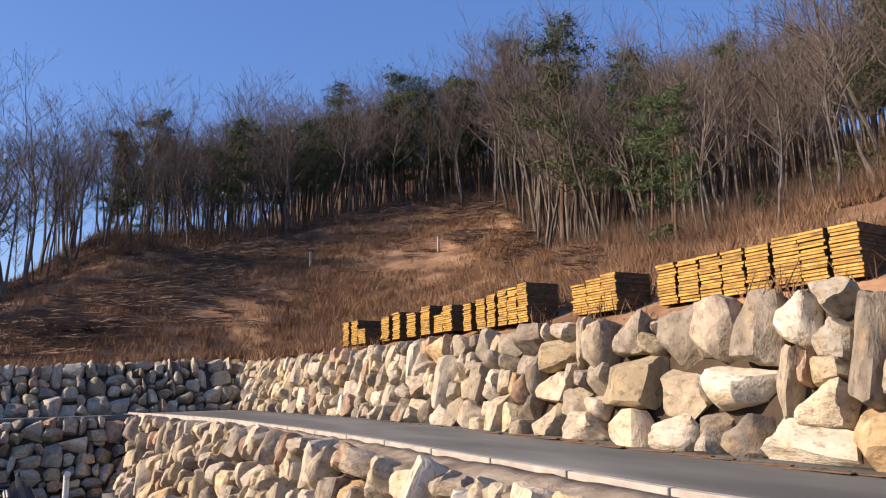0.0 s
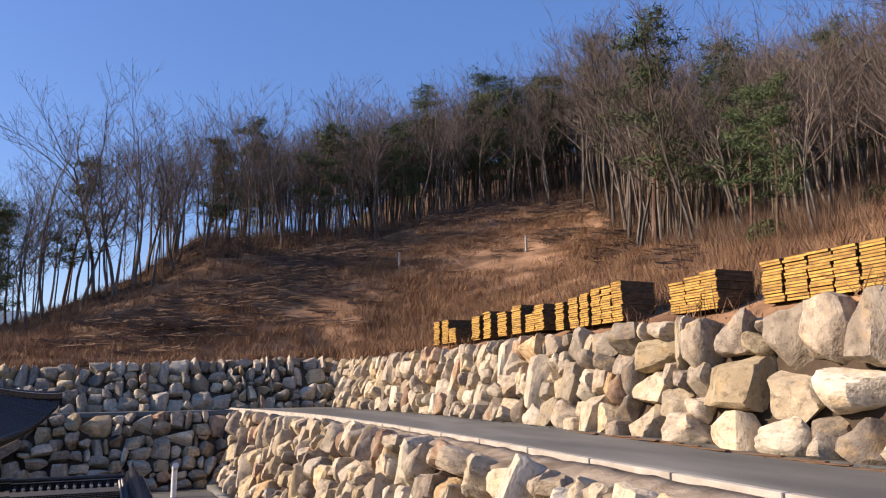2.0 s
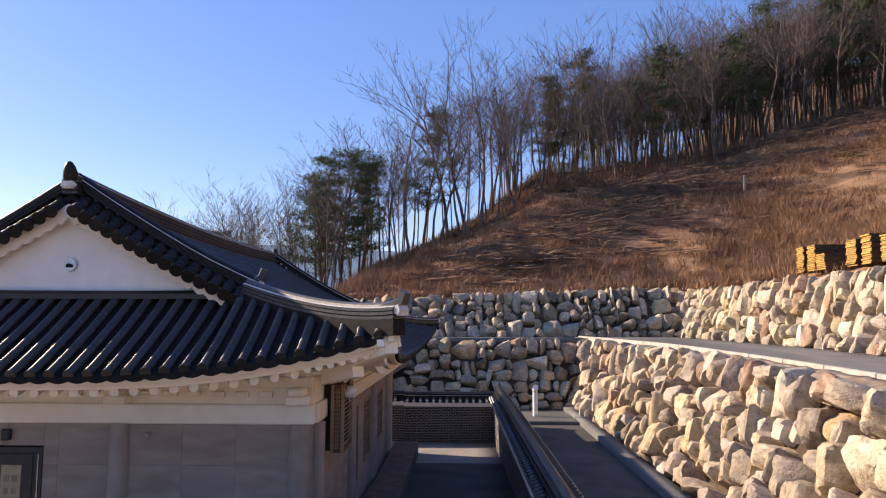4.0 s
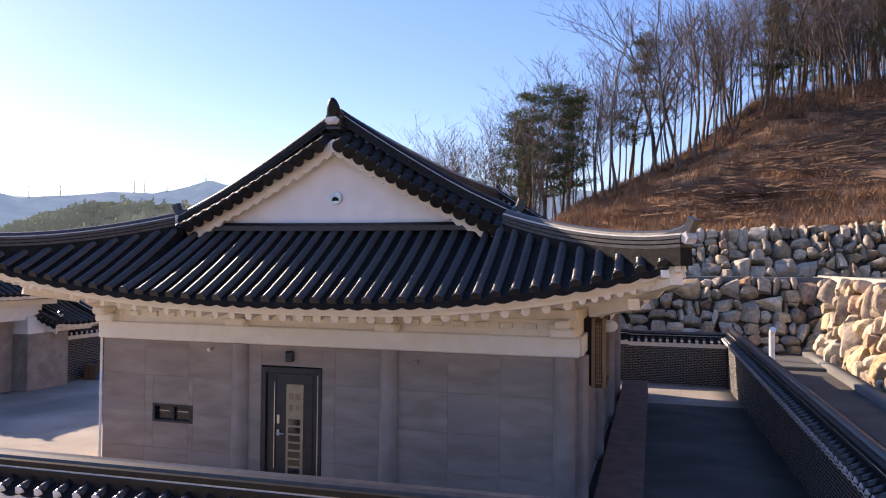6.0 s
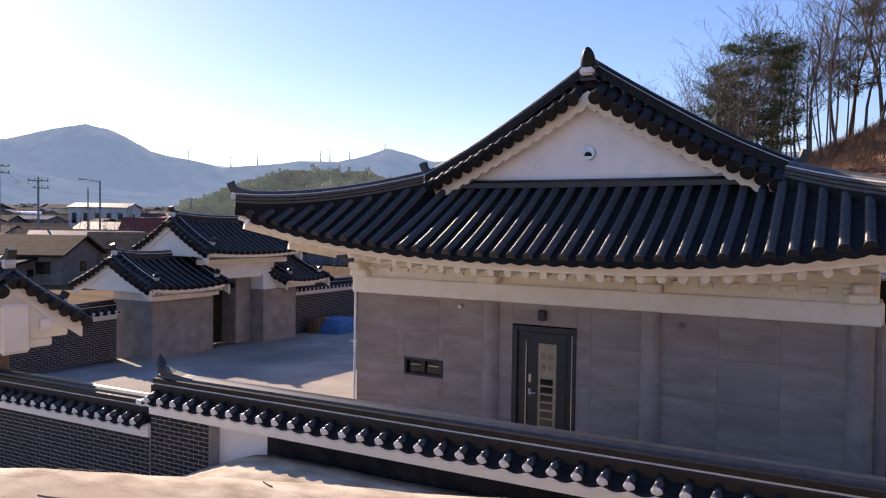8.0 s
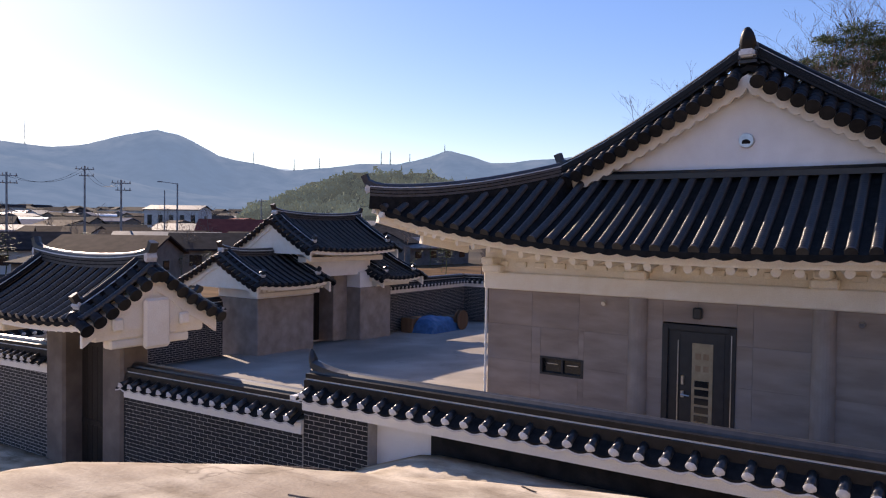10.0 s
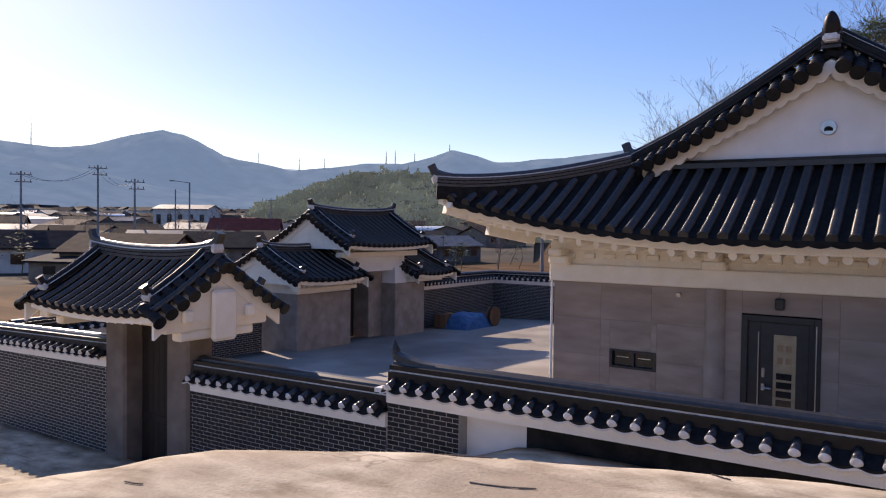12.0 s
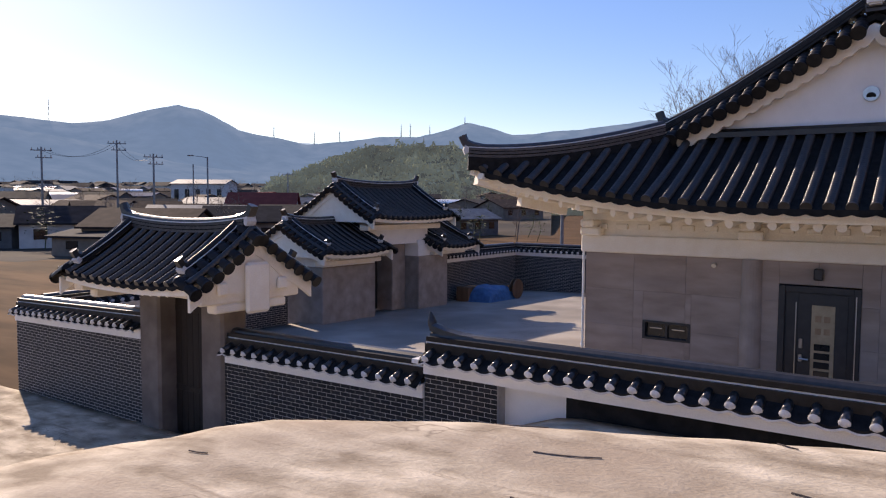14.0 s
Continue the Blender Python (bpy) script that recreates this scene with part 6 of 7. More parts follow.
# ---- far woods, mountains, village ----
def silhouette(name, dist, knots_, mat, label, step=1.0, rough=0.5, seed=1.0):
    """A far mountain range: elevation by bearing (degrees left of +y), as a ridge with a slope in front."""
    bm = bmesh.new()
    azs = np.arange(knots_[0][0], knots_[-1][0] + 0.01, step)
    prev = None
    for a in azs:
        e = knots(a, knots_) + rough * 0.25 * noise.noise(Vector((a * 0.35, seed, 0))) + rough * 0.09 * noise.noise(Vector((a * 1.7, seed, 4)))
        r = radians(a)
        dirv = Vector((-math.sin(r), math.cos(r), 0))
        col = []
        for k in range(7):
            f = k / 6
            dd = dist * (0.72 + 0.28 * f)
            z = 4 + math.tan(radians(e)) * dist * (f ** 1.3) + (dist * 0.006 * noise.noise(Vector((a * 0.25, f * 4, seed))) if 0 < f < 1 else 0)
            if k == 0:
                z = -8
            col.append(bm.verts.new(dirv * dd + Vector((0, 0, z))))
        col.append(bm.verts.new(dirv * dist * 1.15 + Vector((0, 0, -10))))
        if prev:
            for i in range(len(col) - 1):
                bm.faces.new((prev[i], col[i], col[i + 1], prev[i + 1])).smooth = True
        prev = col
    return tagged(new(name, mesh_of(name, bm, mat)), label, "mountain", kind="structure")


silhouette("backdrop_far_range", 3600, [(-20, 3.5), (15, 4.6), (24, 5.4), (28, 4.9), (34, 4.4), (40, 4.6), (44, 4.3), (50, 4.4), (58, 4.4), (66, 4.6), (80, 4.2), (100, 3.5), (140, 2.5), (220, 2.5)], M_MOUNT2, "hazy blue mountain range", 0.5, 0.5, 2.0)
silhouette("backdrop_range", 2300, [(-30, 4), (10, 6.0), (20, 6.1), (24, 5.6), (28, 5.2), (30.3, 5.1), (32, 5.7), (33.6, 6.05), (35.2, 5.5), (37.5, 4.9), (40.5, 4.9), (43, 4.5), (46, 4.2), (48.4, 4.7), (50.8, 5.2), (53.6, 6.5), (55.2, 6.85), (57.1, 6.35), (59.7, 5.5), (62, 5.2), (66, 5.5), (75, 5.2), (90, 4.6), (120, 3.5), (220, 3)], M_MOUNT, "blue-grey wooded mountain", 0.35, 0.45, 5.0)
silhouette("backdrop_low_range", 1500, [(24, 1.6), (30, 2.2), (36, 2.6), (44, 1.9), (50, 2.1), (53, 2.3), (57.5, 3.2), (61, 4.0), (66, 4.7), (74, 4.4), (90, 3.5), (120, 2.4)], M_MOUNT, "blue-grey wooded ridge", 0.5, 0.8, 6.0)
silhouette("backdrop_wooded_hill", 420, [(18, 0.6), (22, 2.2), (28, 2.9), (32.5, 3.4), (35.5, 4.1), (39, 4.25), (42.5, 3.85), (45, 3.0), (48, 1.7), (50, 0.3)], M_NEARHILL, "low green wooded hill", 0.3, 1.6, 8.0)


# ---- far woods ----
def low_tree(seed, pine):
    r = random.Random(seed)
    v, f = [], []

    def stick(a, b, ra, rb):
        d = b - a
        q = d.to_track_quat("Z", "Y")
        k = len(v)
        for p, rr in ((a, ra), (b, rb)):
            for i in range(3):
                w = 2.094 * i
                v.append(tuple(p + q @ Vector((math.cos(w) * rr, math.sin(w) * rr, 0))))
        for i in range(3):
            j = (i + 1) % 3
            f.append((k + i, k + j, k + 3 + j))
            f.append((k + i, k + 3 + j, k + 3 + i))
    top = Vector((r.gauss(0, 0.6), r.gauss(0, 0.6), 13))
    bend = top * 0.55 + Vector((r.gauss(0, 0.5), r.gauss(0, 0.5), 0))
    stick(Vector((0, 0, -0.5)), bend, 0.11, 0.07)
    stick(bend, top, 0.07, 0.015)
    if pine:
        for _ in range(150):
            h = r.uniform(0.42, 1.0)
            c = top * h + Vector((r.gauss(0, 1.0), r.gauss(0, 1.0), r.gauss(0, 0.4))) * (1.35 - h) * 1.6
            a = Vector((r.gauss(0, 1), r.gauss(0, 1), r.gauss(0, 0.4))) * 0.45
            b = Vector((r.gauss(0, 1), r.gauss(0, 1), r.gauss(0, 0.4))) * 0.3
            k = len(v)
            v.extend([tuple(c), tuple(c + a), tuple(c + b)])
            f.append((k, k + 1, k + 2))
    else:
        for _ in range(26):
            h = r.uniform(0.35, 0.95)
            a = top * h
            w = r.uniform(0, 6.28)
            e = a + Vector((math.cos(w), math.sin(w), r.uniform(0.6, 1.6))) * r.uniform(0.9, 2.0)
            stick(a, e, 0.03, 0.012)
            for _ in range(4):
                s = a.lerp(e, r.uniform(0.4, 1))
                stick(s, s + Vector((r.gauss(0, 0.6), r.gauss(0, 0.6), r.uniform(0.2, 1.2))), 0.014, 0.008)
    return np.array(v), np.array(f)


for pine, count, mat, nm, lab in ((False, 950, M_TWIG, "far_woods", "dense leafless wood up the hill"), (True, 70, M_NEEDLE, "far_pines", "dark pines in the wood up the hill")):
    low = [low_tree(s + (50 if pine else 0), pine) for s in range(8)]
    items = []
    while len(items) < count:
        deg = rng.uniform(-20, 80)
        if deg < 10 and (pine or rng.random() < 0.8):
            continue
        lim = knots(deg, [(-60, 58), (-20, 58), (-8, 58), (-2, 60), (6, 68), (18, 80), (30, 90), (36, 82), (39, 62), (42, 52), (50, 42), (62, 40), (75, 40)])
        D = lim + abs(rng.gauss(0, 24))
        x, y = D * math.sin(radians(deg)), D * math.cos(radians(deg))
        top = 4.4 + D * math.tan(radians(knots(deg, [(-24, 5), (-18, 8), (-10, 12), (0, 17), (9, 18.5), (20, 21.5), (30, 23), (44, 23), (60, 24)])))
        s = min(1.3, (top - terrain(x, y)) / 13.0) * rng.uniform(0.75, 1.0)
        if s < 0.35:
            continue
        v, f = rng.choice(low)
        items.append((v, f, Matrix.Translation((x, y, terrain(x, y) - 0.1)) @ Matrix.Rotation(rng.uniform(0, 6.28), 4, "Z") @ Matrix.Diagonal((s, s, s, 1))))
    join(nm, items, mat, lab, "woods")

# foliage over the low hill, and scattered trees in the village
def clump(seed):
    """A rounded clump of bamboo or bushes."""
    r = random.Random(seed)
    v, f = [], []
    for _ in range(90):
        w, h = r.uniform(0, 6.28), r.uniform(0, 1)
        c = Vector((math.cos(w) * math.sqrt(1 - h * h), math.sin(w) * math.sqrt(1 - h * h), h * 1.1)) * r.uniform(0.7, 1.05)
        k = len(v)
        v.extend([tuple(c + Vector((r.gauss(0, 1), r.gauss(0, 1), r.gauss(0, 1))) * 0.22) for _ in range(3)])
        f.append((k, k + 1, k + 2))
    return np.array(v), np.array(f)


low = [clump(s) for s in range(8)]
items = []
rw = random.Random(64)
hk = [(18, 0.6), (22, 2.2), (28, 2.9), (32.5, 3.4), (35.5, 4.1), (39, 4.25), (42.5, 3.85), (45, 3.0), (48, 1.7), (50, 0.3)]
while len(items) < 2600:
    a, f = rw.uniform(20, 49.5), rw.uniform(0.0, 1.0)
    e = knots(a, hk)
    dd = 420 * (0.72 + 0.28 * f)
    z = 4 + math.tan(radians(e)) * 420 * f ** 1.3 - 4
    if f < 0.17:
        z = -2 - 6 * (1 - f / 0.17) + (z + 2) * f / 0.17
    s = rw.uniform(1.8, 4.2)
    v, fc = rw.choice(low)
    items.append((v, fc, Matrix.Translation((-math.sin(radians(a)) * dd, math.cos(radians(a)) * dd, max(-2, z) + 0.6)) @ Matrix.Rotation(rw.uniform(0, 6.28), 4, "Z") @ Matrix.Diagonal((s, s, s * rw.uniform(0.8, 1.5), 1))))
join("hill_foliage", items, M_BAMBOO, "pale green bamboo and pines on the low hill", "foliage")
# ---- village in the valley ----
M_ROOFS = [material("roof_slate", (0.018, 0.018, 0.021), (0.035, 0.035, 0.038), 1, 0.9, 0.1, 20, spec=0.08), material("roof_brown", (0.035, 0.023, 0.02), (0.065, 0.042, 0.035), 1, 0.9, 0.1, 20, spec=0.08),
           material("roof_red", (0.14, 0.03, 0.028), (0.2, 0.045, 0.04), 1, 0.9, 0.1, 20, spec=0.08), material("roof_pale", (0.1, 0.1, 0.1), (0.17, 0.17, 0.17), 1, 0.6, 0.1, 20, spec=0.3),
           material("roof_blue", (0.04, 0.06, 0.11), (0.06, 0.09, 0.16), 1, 0.9, 0.1, 20, spec=0.08)]
M_HOUSEW = [material("wall_white", (0.5, 0.49, 0.47), (0.62, 0.61, 0.58), 1, 0.9, 0.1, 20), material("wall_tan", (0.18, 0.15, 0.12), (0.26, 0.22, 0.18), 1, 0.9, 0.1, 20),
            material("wall_grey", (0.1, 0.1, 0.1), (0.16, 0.16, 0.155), 1, 0.9, 0.1, 20)]
ROOFWORD = ["slate grey", "brown", "red", "pale metal", "blue"]


M_PLOT = material("dark_plots", (0.045, 0.04, 0.034), (0.13, 0.105, 0.075), 0.06, 0.95, 0.4, 0.9, c=(0.06, 0.055, 0.05), spec=0.05)


def valley(dist):
    """The valley floor climbs gently away from the compound."""
    return -1.66 + 0.023 * max(0.0, dist - 105)


def from_view(az, dist):
    """Plan position at a bearing (degrees left of +y) and distance from the walk's end."""
    return -6.4 - math.sin(radians(az)) * dist, -0.5 + math.cos(radians(az)) * dist


def cottage(az, dist, w, d, h, rise, roof, wall, turn):
    x, y = from_view(az, dist)
    ob = thing("village_house", "small village house with a " + ROOFWORD[roof] + " roof", "house", "village houses", at=(x, y, valley(dist)))
    ob.rotation_euler = (0, 0, radians(turn))
    part("wall", boxed(-w / 2, w / 2, -d / 2, d / 2, -0.3, h), M_HOUSEW[wall], ob)
    bm = bmesh.new()
    o = 0.45
    pr = [(-d / 2 - o, h - 0.12), (0, h + rise), (d / 2 + o, h - 0.12), (d / 2 + o, h + 0.06), (0, h + rise + 0.2), (-d / 2 - o, h + 0.06)]
    a = [bm.verts.new((-w / 2 - o, p, z)) for p, z in pr]
    b = [bm.verts.new((w / 2 + o, p, z)) for p, z in pr]
    for i in range(6):
        bm.faces.new((a[i], a[(i + 1) % 6], b[(i + 1) % 6], b[i]))
    bm.faces.new(a[::-1]), bm.faces.new(b)
    part("roof", bm, M_ROOFS[roof], ob)
    for e in (-1, 1):
        bm = bmesh.new()
        v = [bm.verts.new((e * w / 2, -d / 2, h)), bm.verts.new((e * w / 2, d / 2, h)), bm.verts.new((e * w / 2, 0, h + rise - 0.05)),
             bm.verts.new((e * (w / 2 - 0.2), -d / 2, h)), bm.verts.new((e * (w / 2 - 0.2), d / 2, h)), bm.verts.new((e * (w / 2 - 0.2), 0, h + rise - 0.05))]
        bm.faces.new(v[:3]), bm.faces.new(v[3:][::-1])
        for i in range(3):
            bm.faces.new((v[i], v[3 + i], v[3 + (i + 1) % 3], v[(i + 1) % 3]))
        bmesh.ops.recalc_face_normals(bm, faces=bm.faces)
        part("gable", bm, M_HOUSEW[wall], ob)
        wv = part("window", boxed(e * (w / 2 + 0.03) - 0.04, e * (w / 2 + 0.03) + 0.04, -0.6, 0.6, h * 0.4, h * 0.75), M_GLASS, ob)
    n = max(1, int(w / 3.2))
    for i in range(n):
        xw = -w / 2 + w * (i + 0.5) / n
        for e in (-1, 1):
            part("window", boxed(xw - 0.65, xw + 0.65, e * (d / 2 + 0.02) - 0.04, e * (d / 2 + 0.02) + 0.04, h * 0.36, h * 0.78), M_GLASS, ob)
    return ob


pv, pf = [], []
pa, pd = np.linspace(27, 100, 60), [0, 6, 14, 30, 60, 110, 180, 300, 480, 700, 1000]
for k, a in enumerate(pa):
    start = knots(a, [(27, 118), (44, 110), (47, 84), (50, 72), (56, 68), (70, 66), (100, 66)]) + 2.5 * noise.noise(Vector((a * 0.5, 2, 0)))
    for d in pd:
        x, y = from_view(a, start + d)
        pv.append((x, y, valley(start + d) + (-0.3 if d == 0 else 0.0)))
    if k:
        i0, i1 = (k - 1) * len(pd), k * len(pd)
        pf += [(i0 + j, i1 + j, i1 + j + 1, i0 + j + 1) for j in range(len(pd) - 1)]
plots = bpy.data.meshes.new("valley_ground")
plots.from_pydata(pv, [], pf)
plots.materials.append(M_PLOT)
tagged(new("valley_ground", plots), "dark ploughed plots and lanes between village houses", "ground", kind="structure")

HOUSES = [(62.6, 92, 8, 6.5, 2.6, 1.7, 0, 0, 60), (59.3, 76, 9, 6, 1.8, 0.4, 0, 1, 20), (56.8, 78, 10, 8, 2.6, 1.6, 1, 1, 30),
          (53.5, 98, 12, 7, 2.9, 1.5, 3, 0, 45), (50.5, 88, 8, 7, 2.8, 1.6, 0, 1, 60), (49.0, 130, 11, 8, 3.4, 2.4, 2, 0, 40), (53.2, 230, 16, 10, 7.0, 1.2, 3, 0, 30),
          (60.5, 118, 12, 8, 2.8, 1.8, 1, 0, 20), (57.5, 128, 10, 8, 3, 1.7, 0, 2, 70), (67.5, 95, 10, 7, 2.2, 1.2, 0, 2, 40), (68.5, 120, 14, 9, 3, 1.9, 1, 1, 20),
          (46.8, 100, 9, 7, 2.8, 1.7, 0, 1, 20), (44.4, 140, 12, 8, 3, 1.8, 3, 0, 60), (41.5, 165, 12, 8, 3, 1.8, 4, 0, 20), (38.5, 150, 11, 8, 3, 1.7, 0, 2, 50)]
for h in HOUSES:
    cottage(*h)
rg = random.Random(21)
for k in range(125):
    az = rg.uniform(30, 92)
    cottage(az, rg.uniform(105, 480), rg.uniform(8, 16), rg.uniform(6, 9), rg.uniform(2.0, 3.2), rg.uniform(0.8, 1.8), rg.choice((0, 0, 0, 1, 1, 1, 3, 3, 4, 2)), rg.choice((0, 1, 2, 2)), rg.uniform(0, 180))

# bare trees and hedges between the houses
low = [low_tree(s, False) for s in range(8)]
items = []
for k in range(260):
    dist = rg.uniform(75, 480)
    x, y = from_view(rg.uniform(28, 92), dist)
    s = rg.uniform(0.25, 0.6)
    v, f = rg.choice(low)
    items.append((v, f, Matrix.Translation((x, y, valley(dist) - 0.05)) @ Matrix.Rotation(rg.uniform(0, 6.28), 4, "Z") @ Matrix.Diagonal((s * 1.5, s * 1.5, s, 1))))
join("village_trees", items, M_TWIG, "bare trees and hedges between village houses", "trees")
low = [low_tree(s + 50, True) for s in range(8)]
items = []
for k in range(420):
    dist = rg.uniform(75, 620)
    x, y = from_view(rg.uniform(28, 92), dist)
    s = rg.uniform(0.15, 0.4)
    v, f = rg.choice(low)
    items.append((v, f, Matrix.Translation((x, y, valley(dist) - 0.2)) @ Matrix.Rotation(rg.uniform(0, 6.28), 4, "Z") @ Matrix.Diagonal((s * 2, s * 2, s, 1))))
join("village_shrubs", items, M_SHRUB, "dark evergreen shrubs between village houses", "shrubs")

# the far side of the village, house by house too small to tell apart
for mat, nm, lab in ((M_HOUSEW[0], "far_village_walls", "pale walls of the far village"), (M_ROOFS[0], "far_village_roofs", "dark roofs of the far village")):
    rf = random.Random(33)
    items = []
    for k in range(260):
        a, dist = rf.uniform(28, 92), rf.uniform(460, 900)
        w, d, h, turn = rf.uniform(8, 20), rf.uniform(6, 10), rf.uniform(2.5, 5), rf.uniform(0, 3.14)
        x, y = from_view(a, dist)
        if mat is M_ROOFS[0]:
            v = np.array([(-0.55, -0.6, 1.0), (0.55, -0.6, 1.0), (0.55, 0.6, 1.0), (-0.55, 0.6, 1.0), (-0.55, 0, 1.5), (0.55, 0, 1.5)])
            f = np.array([(0, 1, 5), (0, 5, 4), (2, 3, 4), (2, 4, 5), (0, 4, 3), (1, 2, 5)])
        else:
            v = np.array([(i, j, z) for z in (0, 1) for i, j in ((-0.5, -0.5), (0.5, -0.5), (0.5, 0.5), (-0.5, 0.5))])
            f = np.array([t for i in range(4) for t in ((i, (i + 1) % 4, 4 + (i + 1) % 4), (i, 4 + (i + 1) % 4, 4 + i))])
        items.append((v, f, Matrix.Translation((x, y, valley(dist) - 0.1)) @ Matrix.Rotation(turn, 4, "Z") @ Matrix.Diagonal((w, d, h, 1))))
    join(nm, items, mat, lab, "village")

# long white greenhouses
for az, dist, ln in ((63.5, 520, 80), (66.0, 480, 70), (60.8, 430, 50), (57.5, 520, 50), (51.0, 300, 40), (36.8, 210, 30), (60.0, 280, 40)):
    x, y = from_view(az, dist)
    bm = bmesh.new()
    prof = [(math.cos(t) * 4.2, math.sin(t) * 3.4) for t in np.linspace(0, math.pi, 11)]
    sweep(bm, [Vector((-ln / 2, 0, 0)), Vector((ln / 2, 0, 0))], prof)
    g = tagged(new("greenhouse", mesh_of("greenhouse", bm, M_PVC)), "long white plastic tunnel greenhouse in the fields", "greenhouse", "greenhouses")
    g.location, g.rotation_euler = (x, y, valley(dist)), (0, 0, radians(az))


# utility poles with cross arms and wires
def utility_pole(az, dist, height, arms, lamp=False):
    x, y = from_view(az, dist)
    ob = thing("street_lamp" if lamp else "utility_pole", "grey street lamp by the fields" if lamp else "grey concrete utility pole in the village", "lamp" if lamp else "pole", at=(x, y, valley(dist)))
    ob.rotation_euler = (0, 0, radians(az))
    bm = bmesh.new()
    rod(bm, (0, 0, -0.3), (0, 0, height), 0.17, 0.11, 10)
    part("pole", bm, M_POLE, ob)
    if lamp:
        bm = bmesh.new()
        rod(bm, (0, 0, height - 0.1), (-2.2, 0, height + 0.15), 0.06, 0.05, 6)
        part("arm", bm, M_POLE, ob)
        part("lamp_head", boxed(-2.9, -2.1, -0.15, 0.15, height + 0.08, height + 0.24, 0.03), M_POLE, ob)
    for k in range(arms):
        z = height - 0.5 - k * 0.9
        part("cross_arm", boxed(-1.2 + 0.5 * k, 1.2, -0.06, 0.06, z, z + 0.12), M_POLE, ob)
        for xx in (-1.05, -0.4, 0.4, 1.05):
            if xx > -1.1 + 0.5 * k:
                bm = bmesh.new()
                rod(bm, (xx, 0, z + 0.12), (xx, 0, z + 0.4), 0.07, 0.05, 6)
                part("insulator", bm, M_KERB, ob)
    return Vector((x, y, valley(dist) + height - 0.3))


tops = [utility_pole(63.8, 105, 11.7, 2), utility_pole(59.1, 112, 13.2, 2), utility_pole(56.7, 104, 11.2, 2)]
utility_pole(53.0, 120, 11.5, 0, lamp=True)
utility_pole(54.0, 150, 11.0, 0)
utility_pole(70.5, 100, 11.5, 2)
utility_pole(26.2, 58, 5.1, 0)
utility_pole(47.2, 170, 10.0, 1)
for a, b in zip(tops, tops[1:]):
    for off in (-0.6, 0.6):
        bm = bmesh.new()
        pts = [a.lerp(b, f) + Vector((off * 0.4, off * 0.4, -1.4 * (1 - (2 * f - 1) ** 2))) for f in np.linspace(0, 1, 14)]
        for p, q in zip(pts, pts[1:]):
            rod(bm, p, q, 0.02, 0.02, 4, caps=False)
        tagged(new("power_wire", mesh_of("power_wire", bm, M_DOORM)), "sagging black wire between utility poles", "wire")

# lattice masts on the ridges
for az, el, hh in ((63.3, 5.3, 75), (48.2, 4.7, 40), (45.2, 4.3, 42), (43.3, 4.5, 38), (38.6, 5.0, 42), (37.9, 4.95, 46), (33.7, 6.0, 26), (36.4, 5.1, 36)):
    dist = 2290
    x, y = from_view(az, dist)
    z = 4 + math.tan(radians(el)) * dist - 6
    ob = thing("lattice_mast", "thin steel lattice mast on a far ridge", "mast", "ridge masts", at=(x, y, z))
    bm = bmesh.new()
    for i in range(3):
        w = 2.09 * i
        rod(bm, (math.cos(w) * 2.6, math.sin(w) * 2.6, -8), (0, 0, hh), 0.5, 0.3, 4)
    for k in range(5):
        zz = hh * k / 5
        r0 = 2.6 * (1 - (zz + 8) / (hh + 8))
        for i in range(3):
            w, w2 = 2.09 * i, 2.09 * (i + 1)
            rod(bm, (math.cos(w) * r0, math.sin(w) * r0, zz), (math.cos(w2) * r0 * 0.8, math.sin(w2) * r0 * 0.8, zz + hh / 5), 0.25, 0.25, 4)
    part("tower", bm, M_POLE, ob)
    part("platform", boxed(-2.2, 2.2, -0.5, 0.5, hh * 0.8, hh * 0.8 + 1), M_POLE, ob)

# ---- courtyard clutter ----
pile = thing("covered_pile", "building materials under a blue tarpaulin", "pile", at=(-22.6, 25.6, yard(-22.6, 25.6)))
bm = bmesh.new()
bmesh.ops.create_grid(bm, x_segments=14, y_segments=12, size=1.0)
for v in bm.verts:
    r = max(abs(v.co.x), abs(v.co.y))
    v.co.z = max(0.02, 0.62 * (1 - r ** 4) + 0.12 * noise.noise(v.co * 2.3 + Vector((3, 1, 0)))) if r < 0.98 else 0.01
    v.co.x *= 0.75
    v.co.y *= 1.05
part("tarpaulin", bm, M_BLUE, pile, "creased blue tarpaulin")
part("board_heap", boxed(-1.3, -0.45, -0.5, 0.6, 0.0, 0.5, 0.12), M_ORANGE, pile, "orange boards under the tarpaulin")
reel = thing("cable_reel", "round wooden cable reel leaning upright", "reel", at=(-21.9, 26.7, yard(-21.9, 26.7) + 0.42))
for o in (-0.09, 0.09):
    bm = bmesh.new()
    rod(bm, (o - 0.025, 0, 0), (o + 0.025, 0, 0), 0.42, 0.42, 24)
    part("flange", bm, M_WOOD, reel)
bm = bmesh.new()
rod(bm, (-0.065, 0, 0), (0.065, 0, 0), 0.2, 0.2, 16)
part("drum", bm, M_WOOD, reel)
for i, (x, y, h) in enumerate(((-22.9, 27.4, 0.5), (-23.2, 24.8, 0.6))):
    bm = boxed(-0.3, 0.3, -0.25, 0.25, 0, h, 0.02)
    o = tagged(new("crate", mesh_of("crate", bm, M_WOOD)), "small wooden crate by the courtyard wall", "crate")
    o.location = (x, y, yard(x, y))
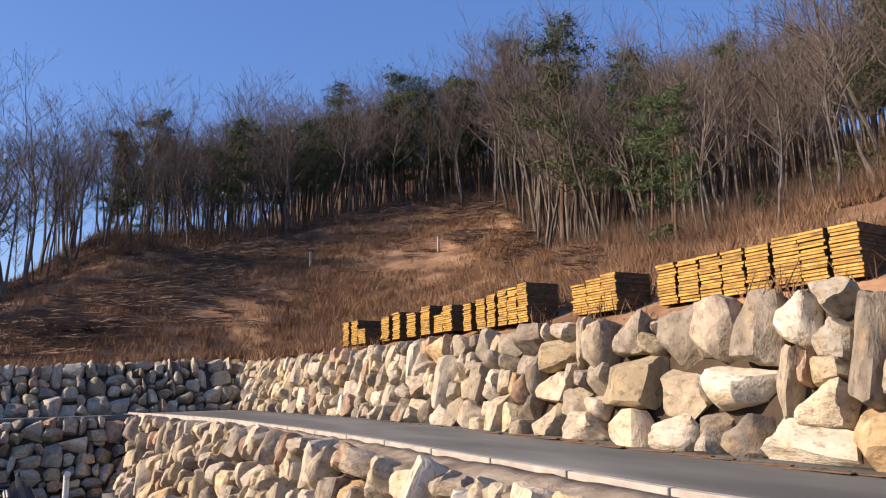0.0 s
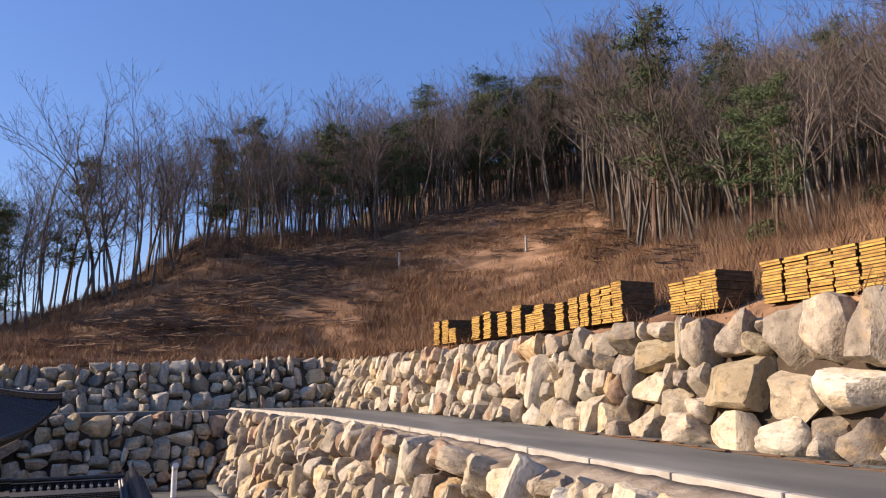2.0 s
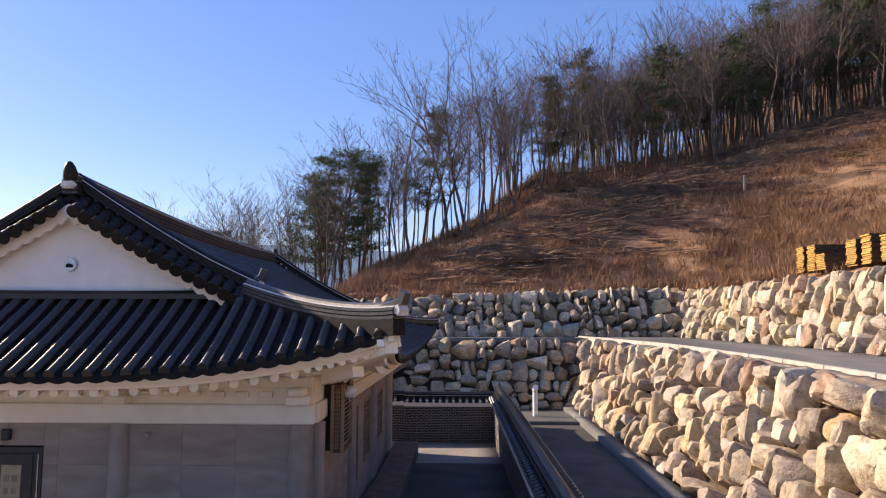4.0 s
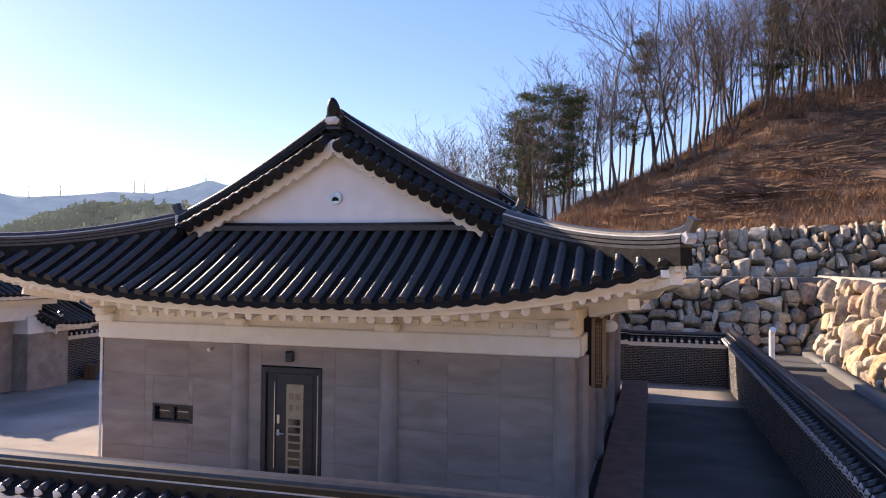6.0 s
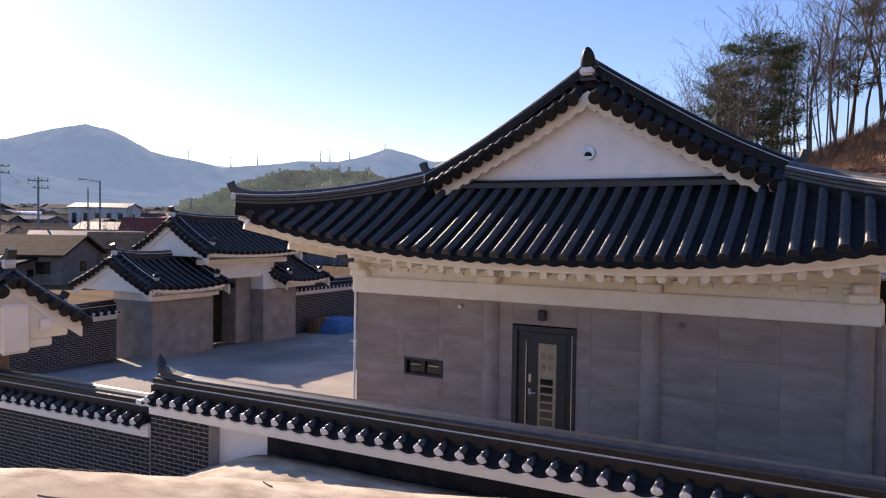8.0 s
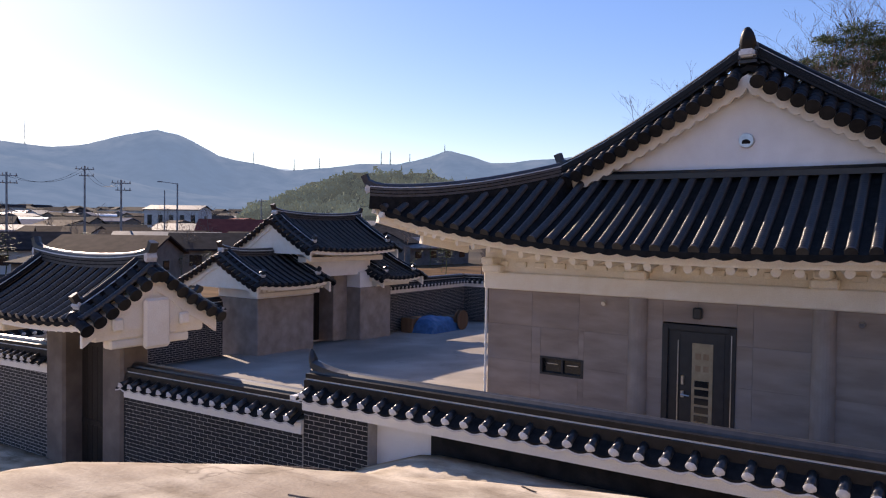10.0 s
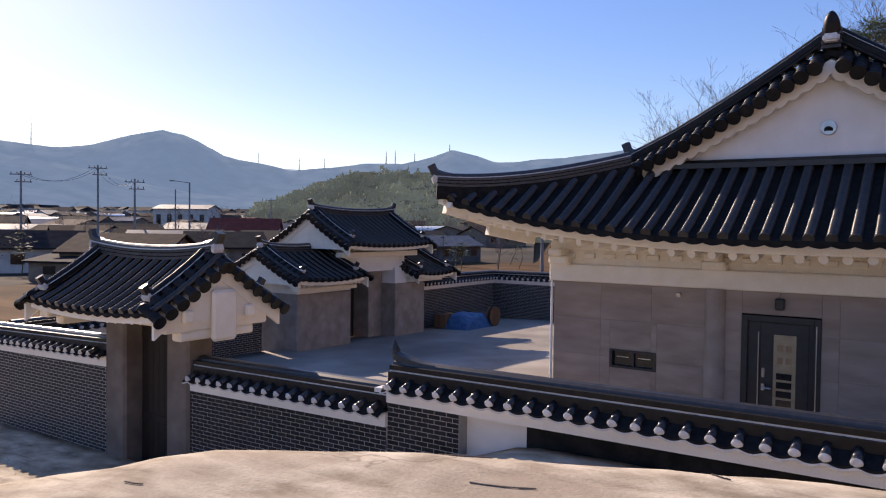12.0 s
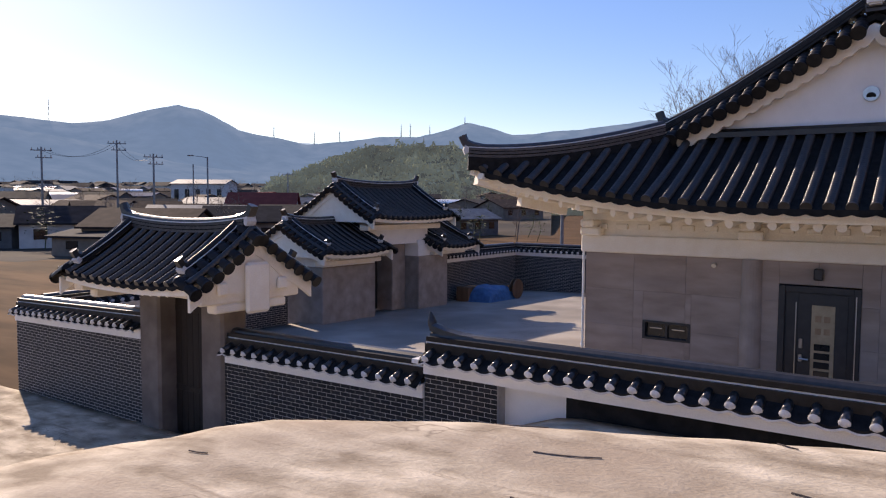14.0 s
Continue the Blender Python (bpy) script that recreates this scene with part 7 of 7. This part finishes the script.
# drain pipe in the passage
bm = bmesh.new()
rod(bm, (2.6, 33.2, 0.1), (2.6, 33.2, 1.5), 0.11, 0.11, 14)
rod(bm, (2.6, 33.2, 1.45), (2.6, 32.9, 1.62), 0.12, 0.12, 14)
tagged(new("vent_pipe", mesh_of("vent_pipe", bm, M_PVC)), "white plastic pipe with a bent top", "pipe")
pad = tagged(new("concrete_pad", mesh_of("concrete_pad", boxed(1.6, 4.2, 31.4, 34.6, 0.0, 0.34, 0.03), M_ROAD)), "grey concrete pad at the passage end", "pavement", kind="structure")

# ---- laid bricks on the nearest wall faces ----
def laid_bricks(wall, x0, x1, y, base, top, limit):
    """Black bricks in running bond on the face at y, in the wall's own frame; base and top are functions of x."""
    me = mesh_of("brick", boxed(-0.094, 0.094, -0.006, 0.03, -0.028, 0.028, 0.003), M_BRICKP)
    spots = []
    for k in range(60):
        off = 0.1 if k % 2 else 0.0
        for i in range(int((x1 - x0) / 0.2) + 1):
            x = x0 + 0.1 + off + i * 0.2
            z = top(x) - 0.036 - k * 0.066
            if x + 0.094 <= x1 and z > base(x):
                spots.append((x, z))
    half = mesh_of("brick", boxed(-0.045, 0.045, -0.006, 0.03, -0.028, 0.028, 0.003), M_BRICKP)
    for k in range(1, 60, 2):
        for x in (x0 + 0.049, x1 - 0.05):
            z = top(x) - 0.036 - k * 0.066
            if z > base(x):
                ob = new("brick", half)
                ob.parent = wall
                ob.location = (x, y, z)
    spots.sort(key=lambda p: -p[0])
    for x, z in spots[:limit]:
        ob = new("brick", me)
        ob.parent = wall
        ob.location = (x, y, z)
    if spots[limit:]:
        v0 = np.array([tuple(v.co) for v in me.vertices])
        f0 = [tuple(p.vertices) for p in me.polygons]
        vs, fs = [], []
        for x, z in spots[limit:]:
            k = len(vs)
            vs += (v0 + np.array((x, y, z))).tolist()
            fs += [tuple(k + i for i in f) for f in f0]
        rest = bpy.data.meshes.new("brick_field")
        rest.from_pydata(vs, [], fs)
        rest.materials.append(M_BRICKP)
        ob = tagged(new("brick_field", rest), kind="stuff")
        ob.parent = wall


near, mid = bpy.data.objects["garden_wall_near"], bpy.data.objects["garden_wall_gate"]
for w in (near, mid):
    first = next(c for c in w.children if c.name.startswith("brickwork"))
    first.data.materials[0] = M_GROUT
laid_bricks(near, 0.0, 1.2, -0.22, lambda x: -0.15, lambda x: 1.13 + 0.006 * x, 300)
laid_bricks(mid, -0.07, 4.33, -0.22, lambda x: -0.9 + 0.17 * x, lambda x: 0.71 + 0.0139 * x, 290)

# thin boards and litter along the foot of the upper wall
rb = random.Random(8)
for k in range(14):
    y = 5.0 + k * 0.85 + rb.uniform(-0.2, 0.2)
    ln = rb.uniform(0.8, 1.9)
    bm = boxed(-0.06, 0.06, -ln / 2, ln / 2, 0.0, 0.025, 0.004)
    ob = tagged(new("plank", mesh_of("plank", bm, M_WOOD)), "rusty brown plank lying along the wall foot", "plank", "planks by the wall")
    ob.location = (11.0 + rb.uniform(-0.12, 0.1), y, road_z(y) + 0.003)
    ob.rotation_euler = (0, 0, radians(rb.uniform(-7, 7)))
items = []
for k in range(900):
    y = rb.uniform(2.5, 40)
    x = 11.3 - abs(rb.gauss(0, 0.22))
    s = rb.uniform(0.03, 0.08)
    items.append((np.array([(0, 0, 0), (1, 0.2, 0.1), (0.4, 1, 0.25)]) * s, np.array([(0, 1, 2)]), Matrix.Translation((x, y, road_z(y) + 0.006)) @ Matrix.Rotation(rb.uniform(0, 6.28), 4, "Z")))
join("leaf_litter", items, M_BRUSH, "dry brown leaves along the lane edge", "leaves")

# lump of spilled concrete on the ramp
bm = bmesh.new()
bmesh.ops.create_icosphere(bm, subdivisions=3, radius=0.5)
for v in bm.verts:
    v.co *= 1 + 0.3 * noise.noise(v.co * 2.2 + Vector((5, 1, 2)))
    v.co.z *= 0.34
lump = tagged(new("concrete_lump", mesh_of("concrete_lump", bm, M_CONCRETE)), "flat lump of spilled pale concrete on the ramp", "lump")
lump.location = (-13.7, 6.75, bank(-13.7, 6.75) + 0.05)

# thin twigs lying on the ramp
rt = random.Random(41)
for k in range(26):
    x, y = rt.uniform(-11.5, -5.5), rt.uniform(0.3, 4.6)
    ln, ang = rt.uniform(0.12, 0.5), rt.uniform(-0.6, 0.5)
    bm = bmesh.new()
    prev = Vector((x, y, bank(x, y) + 0.006))
    for j in range(1, 5):
        ang += rt.gauss(0, 0.12)
        x, y = x + math.cos(ang) * ln / 4, y + math.sin(ang) * ln / 4
        q = Vector((x, y, bank(x, y) + 0.006))
        rod(bm, prev, q, 0.0055, 0.0045, 5)
        prev = q
    tagged(new("twig", mesh_of("twig", bm, M_TWIG)), "thin dry brown twig lying on the concrete", "twig", "twigs on the ramp")
